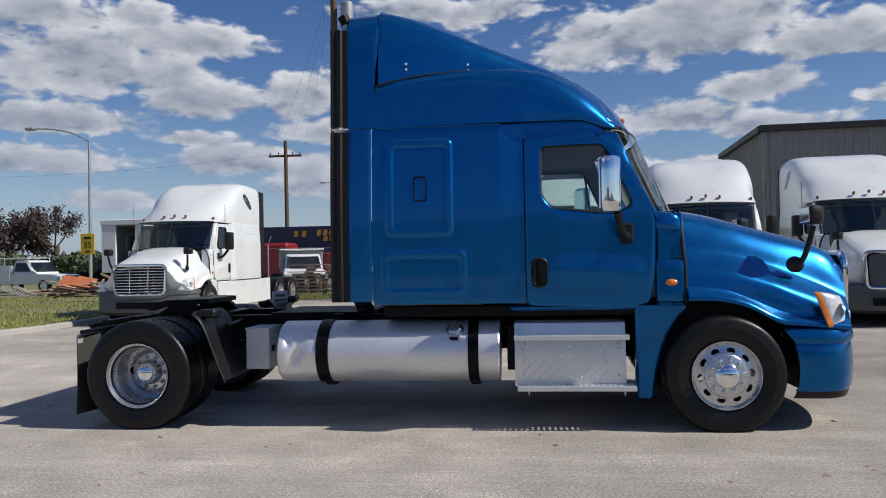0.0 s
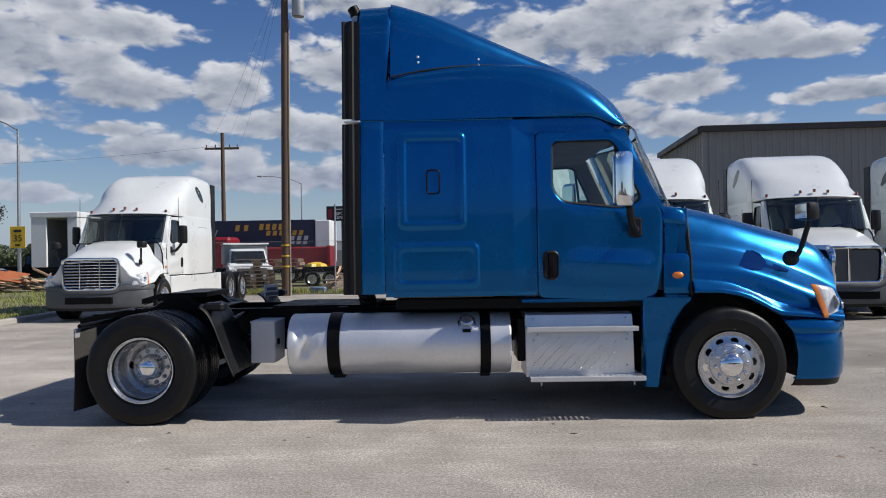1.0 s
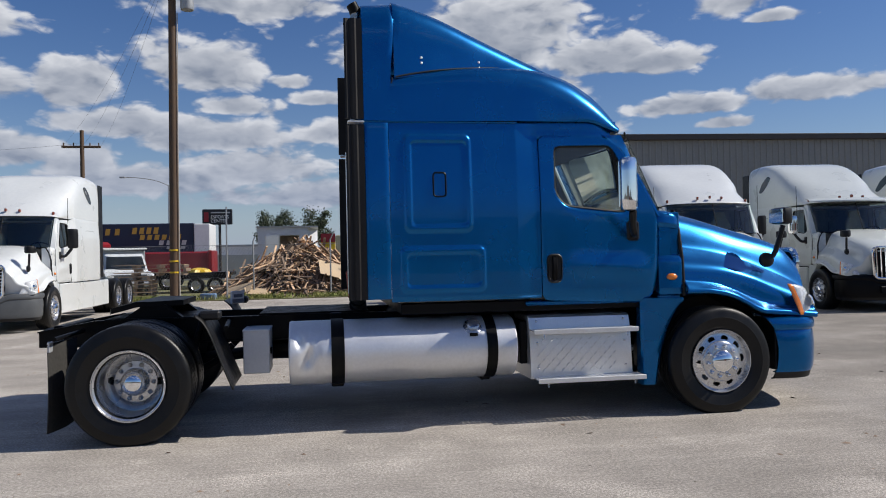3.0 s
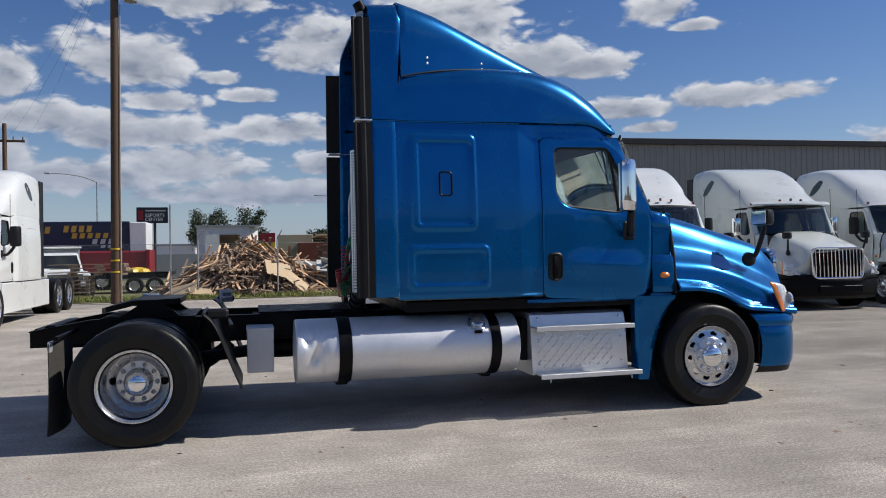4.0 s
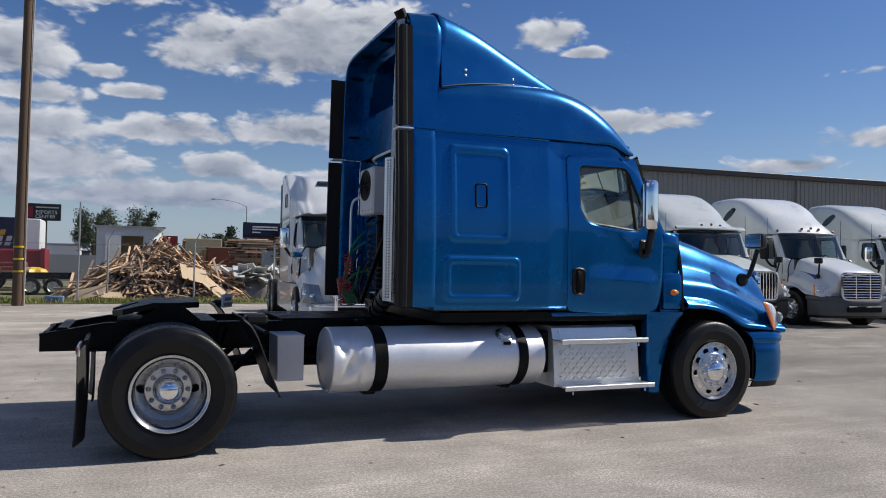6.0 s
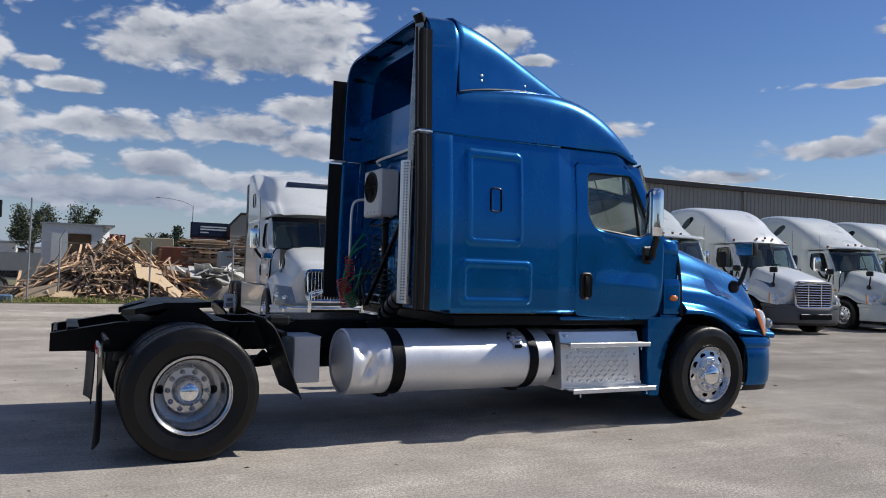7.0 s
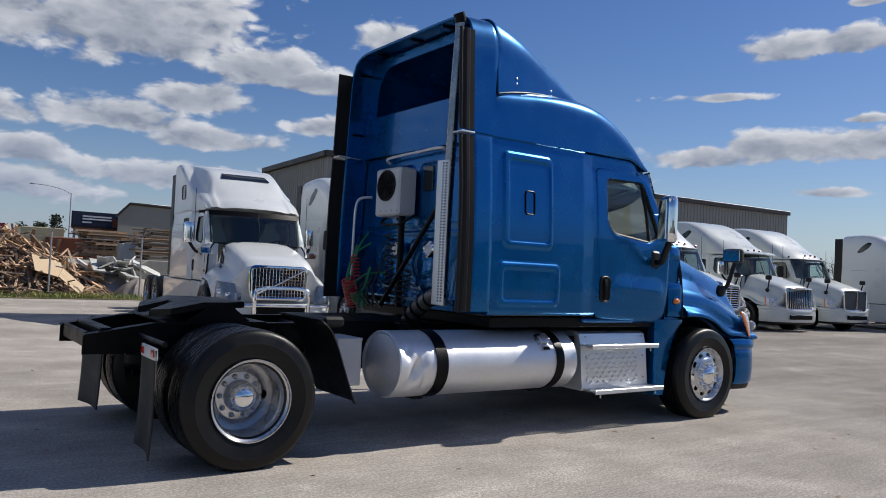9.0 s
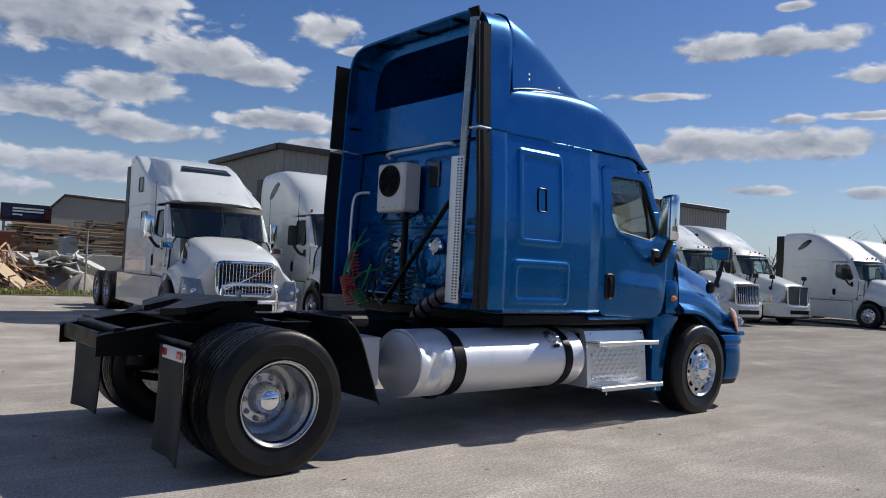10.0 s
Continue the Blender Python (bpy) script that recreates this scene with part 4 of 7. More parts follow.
FAIR_TOP = [(2.26, 3.93), (2.7, 3.80), (3.15, 3.62), (3.5, 3.455), (3.8, 3.305), (3.98, 3.18)]
ROOF_TOP = [(2.2, 3.20), (2.7, 3.26), (3.3, 3.31), (3.65, 3.31), (3.9, 3.245), (4.10, 3.105), (4.26, 2.93), (4.39, 2.72)]


FAIR_WIDTH = [(2.26, 1.026), (2.54, 0.986), (2.8, 0.936), (3.1, 0.872), (3.5, 0.775), (3.98, 0.64)]


def roof_shape(u):
    """Half width, lower edge, crown and squareness of the roof at u."""
    hw = 1.050 - 0.012 * sstep(3.3, 3.9, u) - 0.03 * sstep(4.0, 4.4, u)
    z0 = 2.745 + 0.012 * sstep(2.4, 3.6, u) - 0.085 * sstep(4.08, 4.39, u)
    return hw, z0, smooth_table(ROOF_TOP, u), 10.0 - 6.7 * sstep(2.8, 4.25, u)


def roof_z(u, y):
    hw, z0, zc, n = roof_shape(u)
    return z0 + (zc - z0) * max(0.0, 1 - min(1, abs(y) / hw) ** n) ** (1 / n)


def build_roof(truck):
    rows = []
    for u in list(np.linspace(2.215, 3.5, 16)) + list(np.linspace(3.56, 4.385, 18)):
        f = sstep(3.35, 3.65, u)
        rows.append(body_ring(u, *roof_shape(u), BULGE * sstep(3.4, 4.3, u), m=64, lean=0.05))
    roof = part("roof_cap", sheet(rows), BLUE, truck, solid=0.015)
    lining = sheet([[(x, y * 0.965, z - 0.035) for x, y, z in r] for r in rows[8:]])
    part("headliner", lining, CABIN, roof, "grey cab headliner")
    part("roof_rear_panel", Geo().add(rows[0], [tuple(range(len(rows[0])))]), BLUE, roof)
    part("roof_header", Geo().add(rows[-1], [tuple(range(len(rows[-1])))]), BLUE, roof)
    seam = tube(Geo(), [(2.69, p[1] * 1.002, p[2]) for p in body_ring(2.69, 1.050, 2.745, smooth_table(ROOF_TOP, 2.69) + 0.004, 10.0, 0, lean=0.05)[:12]], 0.0035, 5)
    part("roof_seam", seam, RUBBER, roof)
    rail = tube(Geo(), [(x, -1.050, 2.742) for x in np.linspace(2.0, 3.40, 8)], 0.007, 6)
    pair("drip_rail", rail, BLUE, roof)
    # recessed strip over the door, under the overhang of the roof
    strip = [[(x, -(side_y(min(z, 2.66)) - 0.004 - 0.05 * sstep(4.15, 4.42, x)), z) for x in np.linspace(3.40, 4.40, 16)] for z in (2.60, 2.66, 2.70, 2.775)]
    pair("door_header", sheet(strip), BLUE, roof, solid=0.01)
    for y in (-0.92, -0.28, 0.0, 0.28, 0.92):
        u = 4.30 - 0.0
        x, z = plan_x(u, y, 1.05, BULGE) - 0.02, (2.87 if abs(y) < 0.5 else 2.74)
        lamp = part("roof_marker", box(Geo(), x - 0.03, x + 0.06, y - 0.045, y + 0.045, z - 0.02, z + 0.03, 0.014), AMBER, roof, "amber roof marker lamp")
    # wind deflector
    rows = []
    for u in np.linspace(2.28, 3.97, 26):
        f = sstep(2.4, 3.97, u)
        z0 = lerp_table([(2.28, 3.14), (2.45, 3.17), (2.69, 3.195), (3.1, 3.20), (3.6, 3.19), (3.97, 3.16)], u)
        k = sstep(3.0, 3.5, u)
        hw = smooth_table(FAIR_WIDTH, u)
        z0 = z0 * (1 - k) + min(z0, roof_z(u, hw) - 0.015) * k
        rows.append(body_ring(u, hw, z0, max(smooth_table(FAIR_TOP, u), z0 + 0.02), 8.0 - 4.6 * f, 0.26 * sstep(2.9, 3.97, u), 1.05, m=72, lean=0.07))
    dome = part("roof_fairing", sheet(rows), BLUE, truck, "raised blue wind deflector", solid=0.018)
    for x in (2.536, 3.10):
        for z in (3.295, 3.345):
            bolt = lathe(Geo(), [(0.014, 0.01), (0.013, -0.006), (0.001, -0.011)], (x, -0.982 if x < 2.8 else -0.868, z), "y", 10)
            pair("bolt", bolt, ALU, dome)
    # black tube laid on the joint, drawing its gap and the shadow line
    joint = []
    for u in np.linspace(2.29, 3.55, 18):
        hw = smooth_table(FAIR_WIDTH, u)
        low_z = lerp_table([(2.28, 3.14), (2.45, 3.17), (2.69, 3.195), (3.1, 3.20), (3.6, 3.19)], u)
        joint.append((u, -hw - 0.002, max(low_z, roof_z(u, hw)) + 0.002))
    seam = tube(Geo(), joint, 0.011, 6)
    pair("fairing_gap", seam, RUBBER, dome)
    # rear hoop of the deflector and its inner flange
    rows = [body_ring(u, 1.047, 2.75, 3.88 + 0.06 * (u - 2.0), 9.0, 0.0, m=72, lean=0.054) for u in (1.99, 2.0, 2.08, 2.16, 2.24, 2.285)]
    slant = []
    for r in rows:
        slant.append([(x + (0.0 if x < 2.2 else -0.07 * (1 - sstep(2.75, 3.75, z))), y, z) for x, y, z in r])
    hoop = part("fairing_hoop", sheet(slant), BLUE, truck, solid=0.022)
    outer = body_ring(2.23, 1.037, 2.75, 3.86, 9.0, 0.0, m=72, lean=0.054)
    inner = body_ring(2.245, 0.87, 2.75, 3.77, 7.0, 0.0, m=72, lean=0.054)
    part("hoop_flange", sheet([outer, inner]), BLUE, hoop)
    for y, z in ((1.02, 3.02), (0.94, 3.70), (0.6, 3.86), (0.0, 3.87), (-0.5, 3.87)):
        part("clip", box(Geo(), 2.05, 2.20, y - 0.015, y + 0.015, z - 0.012, z + 0.012, 0.004), BLACK, hoop)
    # side extenders with their rubber edges
    line = [(2.192, 2.75), (2.232, 2.95), (2.262, 3.15)]
    pair("panel_seam", tube(Geo(), [(x, -body_y(z) - 0.003, z) for x, z in line], 0.006, 6), RUBBER, hoop)
    rows = [[(x, -body_y(z), z) for x in np.linspace(1.99, 2.209, 6)] for z in np.linspace(1.15, 2.735, 12)]
    ext = pair("side_extender", sheet(rows), BLUE, truck, solid=0.02)
    for s, e in zip((1, -1), ext):
        for z0, z1 in ((1.15, 2.715), (2.765, 3.68)):
            g = Geo()
            prof = [(1.995, -1.118), (1.995, -1.095), (1.90, -1.098), (1.835, -1.10), (1.832, -1.115), (1.85, -1.122), (1.88, -1.112), (1.90, -1.126), (1.93, -1.128), (1.945, -1.114)]
            loft(g, [[(x, y + 1.10 - body_y(z), z) for x, y in prof] for z in np.linspace(z0, z1, 8)])
            part("rubber_edge", g if s > 0 else mirror_y(g), RUBBER, e, "black rubber edging", smooth=25)
        # pale strip added as the white glint in the gap between the rubbers
        part("gap_glint", box(Geo(), 1.85, 2.0, -1.07 * s, -0.95 * s, 2.733, 2.747, 0.003), ALU, e)


def build_tank(truck, s, dent):
    R, yc, zc, x0, x1 = 0.288, 0.825, 0.672, 1.285, 3.372
    prof = [(0.001, x0 + 0.004), (0.13, x0 + 0.008), (0.22, x0 + 0.022), (R - 0.032, x0 + 0.032), (R - 0.022, x0 + 0.024), (R - 0.008, x0 + 0.018), (R, x0 + 0.03), (R, x0 + 0.05)] + [(R, x) for x in list(np.linspace(x0 + 0.07, x0 + 0.42, 30)) + list(np.linspace(x0 + 0.45, x1 - 0.07, 20))] + [(R, x1 - 0.05), (R, x1 - 0.03), (R - 0.008, x1 - 0.018), (R - 0.022, x1 - 0.024), (R - 0.032, x1 - 0.032), (0.22, x1 - 0.022), (0.001, x1 - 0.004)]
    g = lathe(Geo(), prof, (0, s * yc, zc), "x", 110)
    if dent:
        nv = []
        for x, y, z in g.v:
            a = math.atan2(z - zc, -(y - s * yc) * -s)
            d = 0.055 * math.exp(-((x - 1.47) / 0.065) ** 2 - ((z - zc + 0.02 - 0.9 * (x - 1.47)) / 0.085) ** 2) + 0.028 * math.exp(-((x - 1.40) / 0.03) ** 2 - ((z - zc - 0.12) / 0.05) ** 2)
            d += 0.012 * math.exp(-((x - 1.56) / 0.03) ** 2 - ((z - zc + 0.10) / 0.10) ** 2) - 0.012 * math.exp(-((x - 1.52) / 0.02) ** 2 - ((z - zc) / 0.12) ** 2)
            if abs(y) < yc:
                d = 0
            nv.append((x, y - math.copysign(d, y), z))
        g.v = nv
    tank = part("fuel_tank", g, ALU, truck, "dented brushed aluminium fuel tank" if dent else "brushed aluminium fuel tank", smooth=30)
    for x, w in ((1.728, 0.115), (3.118, 0.095)):
        strap = lathe(Geo(), [(R + 0.002, x - w / 2), (R + 0.010, x - w / 2), (R + 0.010, x + w / 2), (R + 0.002, x + w / 2)], (0, s * yc, zc), "x", 56)
        part("tank_strap", strap, BLACK, tank, "black steel strap")
        brk = box(Geo(), x - w / 2, x + w / 2, s * 0.43, s * 0.80, 0.34, 0.42, 0.01)
        box(brk, x - w / 2, x + w / 2, s * 0.43, s * 0.56, 0.40, 1.0, 0.01)
        part("tank_bracket", brk, BLACK, tank)
    cap = lathe(Geo(), [(0.085, -0.02), (0.085, 0.006), (0.07, 0.012), (0.062, 0.012), (0.062, 0.045), (0.05, 0.055), (0.001, 0.055)], (0, 0, 0), "z", 28)
    c = part("filler_cap", cap, STEEL, tank, "round metal filler cap")
    c.matrix_basis = pose(2.95, s * 1.024, 0.872, -s * 45, 0, 0)
    part("warning_label", box(Geo(), 2.91, 2.985, s * 1.095, s * 1.10, 0.795, 0.825), BLACK, tank)
    return tank


def build_steps(truck, s):
    b = Geo()
    shape = [(-0.55, 0.37), (-1.045, 0.37), (-1.055, 0.40), (-1.02, 0.82), (-0.99, 0.93), (-0.95, 0.952), (-0.55, 0.952)]
    xs = (3.49, 3.50, 4.465, 4.475)
    loft(b, [[(x, (y if s < 0 else -y), z) for y, z in shape] for x in xs])
    unit = part("step_box", b, PLATE, truck, "diamond plate aluminium step box", smooth=25)
    tread = Geo()
    sy = -1 if s < 0 else 1
    for i in range(17):
        for j in range(7):
            x, z = 3.57 + i * 0.046, 0.45 + j * 0.046
            y = sy * (1.055 - (z - 0.40) * 0.083 + 0.002)
            d = 0.019 if (i + j) % 2 else -0.019
            tread.add([(x - 0.019, y, z - d), (x + 0.0055, y, z - 0.0055), (x + 0.019, y, z + d), (x - 0.0055, y, z + 0.0055), (x - 0.003, y + sy * 0.007, z - d * 0.2), (x + 0.003, y + sy * 0.007, z + d * 0.2)], [(0, 1, 5, 4), (1, 2, 5), (2, 3, 4, 5), (3, 0, 4)])
    part("tread_pattern", tread, PLATE, unit, smooth=0)
    for z, x0, x1, y1 in ((0.825, 3.488, 4.49, 1.165), (0.385, 3.51, 4.54, 1.20)):
        st = Geo()
        for k in range(5):
            yy = 1.0 + (y1 - 1.0) * (k + 0.5) / 5
            box(st, x0, x1, sy * (yy - 0.008), sy * (yy + 0.008), z - 0.006, z + 0.004)
        for i in range(int((x1 - x0) / 0.05)):
            box(st, x0 + i * 0.05, x0 + i * 0.05 + 0.02, sy * 1.0, sy * y1, z - 0.006, z + 0.003)
        box(st, x0, x1, sy * (y1 - 0.006), sy * (y1 + 0.006), z - 0.032, z + 0.012, 0.004)
        tr = part("step_tread", st, PLATE, unit, "perforated aluminium step", smooth=20)
        for x in (x0 + 0.1, x1 - 0.1):
            part("step_bracket", tube(Geo(), [(x, sy * 1.0, z - 0.03), (x, sy * (y1 - 0.02), z - 0.03), (x, sy * (y1 - 0.02), z - 0.07)], 0.008, 6), STEEL, tr)
    bolts = Geo()
    for x in (3.56, 4.41):
        for z in (0.47, 0.70, 0.9):
            lathe(bolts, [(0.012, 0.0), (0.010, sy * 0.008), (0.001, sy * 0.010)], (x, sy * (1.055 - (z - 0.40) * 0.083), z), "y", 8)
    part("rivets", bolts, STEEL, unit)


def build_rear(truck):
    rails(truck, -0.98)
    # fifth wheel
    fw = Geo()
    plate = [(0.50, -0.33), (0.50, 0.33), (0.20, 0.46), (-0.05, 0.48), (-0.38, 0.42), (-0.50, 0.16), (-0.20, 0.07), (-0.20, -0.07), (-0.50, -0.16), (-0.38, -0.42), (-0.05, -0.48), (0.20, -0.46)]

    def top(x):
        return 1.155 + min(0, x + 0.16) * 0.30

    plate = [(x * 0.72 - 0.08, y) for x, y in plate]
    loft(fw, [[(x, y, top(x) + dz) for x, y in plate] for dz in (-0.05, 0.0)])
    f5 = part("fifth_wheel", fw, BLACK, truck, "greasy black fifth wheel plate")
    ped = Geo()
    for s in (-1, 1):
        loft(ped, [[(x, s * y, z) for x, z in ((-0.25, 0.99), (0.30, 0.99), (0.14, 1.12), (-0.06, 1.12))] for y in (0.36, 0.44)])
    box(ped, -0.40, 0.42, -0.47, 0.47, 0.985, 1.0, 0.003)
    part("pedestal", ped, BLACK, f5)
    # catwalk
    cat = part("catwalk", box(Geo(), 1.0, 2.05, -0.47, 0.49, 0.986, 0.993), BLACK, truck, "aluminium tread catwalk")
    for k in range(9):
        slat = Geo()
        box(slat, 1.0, 2.05, -0.46 + k * 0.105, -0.46 + k * 0.105 + 0.08, 0.995, 1.012, 0.004)
        part("catwalk_slat", slat, BLACK, cat)
    # axle, springs, air bags
    ax = Geo()
    cyl(ax, (0, -0.92, 0.5), (0, 0.92, 0.5), 0.075, n=20)
    lathe(ax, [(0.05, -0.20), (0.19, -0.14), (0.22, 0.0), (0.19, 0.14), (0.05, 0.22)], (0.02, 0, 0.5), "y", 24)
    cyl(ax, (0.15, 0, 0.52), (3.2, 0, 0.80), 0.06, n=12)
    part("axle", ax, BLACK, truck)
    part("front_axle", cyl(Geo(), (5.29, -0.95, 0.46), (5.29, 0.95, 0.46), 0.06, n=12), BLACK, truck)
    for s in (-1, 1):
        sus = Geo()
        lathe(sus, [(0.11, 0.0), (0.14, 0.04), (0.13, 0.10), (0.14, 0.16), (0.10, 0.20)], (-0.32, s * 0.43, 0.52), "z", 20, True)
        tube(sus, smooth_curve([(-0.38, s * 0.43, 0.47), (0.0, s * 0.43, 0.42), (0.5, s * 0.43, 0.52), (0.75, s * 0.43, 0.72)], 12), 0.035, 6)
        cyl(sus, (0.35, s * 0.55, 0.50), (0.48, s * 0.50, 0.95), 0.035, n=10)
        part("suspension", sus, BLACK, truck)
    for s in (-1, 1):
        wheel(truck, "drive", 0, s * 1.055, s < 0, 92)
        wheel(truck, "inner", 0, s * 0.725)
        wheel(truck, "steer", 5.293, s * 1.055, s < 0, 12)
        # mud flap, bracket and quarter fender
        rows = [[(-0.60 + 0.02 * math.sin(2.2 * f) - 0.02 * f - 0.11 * (y - 0.60) + 0.02 * f * math.sin(9 * y), s * y, 0.86 - 0.74 * f) for y in np.linspace(0.60, 1.10, 8)] for f in np.linspace(0, 1, 12)]
        flap = part("mud_flap", sheet(rows), FLAP, truck, "hanging black rubber mud flap", solid=0.012)
        part("flap_bracket", tube(Geo(), [(-0.60, s * 0.43, 0.90), (-0.60, s * 1.11, 0.90)], 0.02, 8), BLACK, flap)
        part("reflector_plate", box(Geo(), -0.66, -0.64, s * 0.78, s * 1.10, 0.79, 0.875, 0.003), ALU, flap, "bare metal plate")
        for y in (0.79, 1.02):
            part("reflector", box(Geo(), -0.668, -0.658, s * y, s * (y + 0.06), 0.81, 0.86, 0.003), RED, flap, "red reflective strip")
        arc = [(0.53, 1.08), (0.60, 1.02), (0.66, 0.91), (0.71, 0.78), (0.77, 0.62), (0.84, 0.45)]
        pts = smooth_curve(arc, 16)
        rows = [[(p[0], s * y, p[1] - (0.02 if abs(y) > 1.15 else 0)) for y in (0.60, 0.64, 0.9, 1.15, 1.19)] for p in pts]
        fen = part("quarter_fender", sheet(rows), PLASTIC, truck, "black plastic quarter fender", solid=0.014)
        part("fender_bracket", tube(Geo(), [(0.72, s * 0.44, 0.95), (0.76, s * 0.95, 0.93)], 0.022, 8), BLACK, fen)
        part("fender_lamp", box(Geo(), 0.56, 0.74, s * 1.16, s * 1.02, 1.02, 1.10, 0.02), PLASTIC, fen)
        if s > 0:
            plate = part("fender_label", box(Geo(), -0.012, 0.012, -0.10, 0.10, -0.07, 0.07, 0.004), PAPER, fen, "pale printed label plate")
            plate.matrix_basis = pose(0.66, 0.70, 1.11, 0, 0, -35)
            for z0, z1, w in ((0.0, 0.035, 0.07), (-0.06, -0.02, 0.09)):
                part("unreadable_line", box(Geo(), 0.0125, 0.015, -w, w, z0, z1), INK, plate)
        # tool box
        if s > 0:
            build_steps(truck, s)
            continue
        bx = part("battery_box", box(Geo(), 0.885, 1.12, s * 0.46, s * 0.82, 0.495, 0.885, 0.008), BOXGREY, truck, "light grey steel box")
        part("box_lid", box(Geo(), 0.88, 1.125, s * 0.455, s * 0.825, 0.875, 0.895, 0.006), BOXGREY, bx)
        part("box_latch", box(Geo(), 1.12, 1.135, s * 0.70, s * 0.76, 0.66, 0.72, 0.006), BLACK, bx)
        build_tank(truck, s, True)
        build_steps(truck, s)
    lamp = Geo()
    box(lamp, -0.96, -0.93, -0.40, 0.40, 0.80, 0.92, 0.01)
    part("tail_beam", lamp, BLACK, truck)
    # driveline clutter under the cab
    und = Geo()
    box(und, 2.3, 3.5, -0.42, 0.42, 0.62, 1.0, 0.05)
    box(und, 3.6, 5.1, -0.40, 0.40, 0.55, 1.12, 0.08)
    box(und, 3.42, 3.49, -0.95, -0.5, 0.5, 0.9, 0.01)
    part("gearbox", und, BLACK, truck)
    air = Geo()
    for y in (-0.2, 0.2):
        lathe(air, [(0.001, 0.0), (0.11, 0.02), (0.125, 0.06), (0.125, 0.6), (0.11, 0.64), (0.001, 0.66)], (0.95, y, 0.66), "x", 20)
    part("air_tank", air, BLACK, truck)
    lines = Geo()
    rnd = random.Random(5)
    for k in range(5):
        y = -0.98 + 0.05 * k
        tube(lines, smooth_curve([(2.3 + 0.28 * j, y, 1.06 + rnd.uniform(-0.03, 0.02)) for j in range(8)], 40), 0.012, 5)
    part("brake_lines", lines, HOSE_BLACK, truck)
    bits = Geo()
    for k in range(26):
        x = 2.35 + k * 0.09
        box(bits, x, x + rnd.uniform(0.02, 0.08), -1.0, -0.96, 1.04 + rnd.uniform(-0.01, 0.02), 1.07 + rnd.uniform(0, 0.03), 0.004)
    part("mount_brackets", bits, STEEL, truck)


def coil(p0, p1, r, turns, n_per=12, sag=0.0):
    p0, p1 = Vector(p0), Vector(p1)
    u, w = frame_of(p1 - p0)
    out = []
    for i in range(turns * n_per + 1):
        f, t = i / (turns * n_per), 2 * math.pi * i / n_per
        out.append(p0.lerp(p1, f) + u * r * math.cos(t) + w * r * math.sin(t) - Vector((0, 0, sag * 4 * f * (1 - f))))
    return out


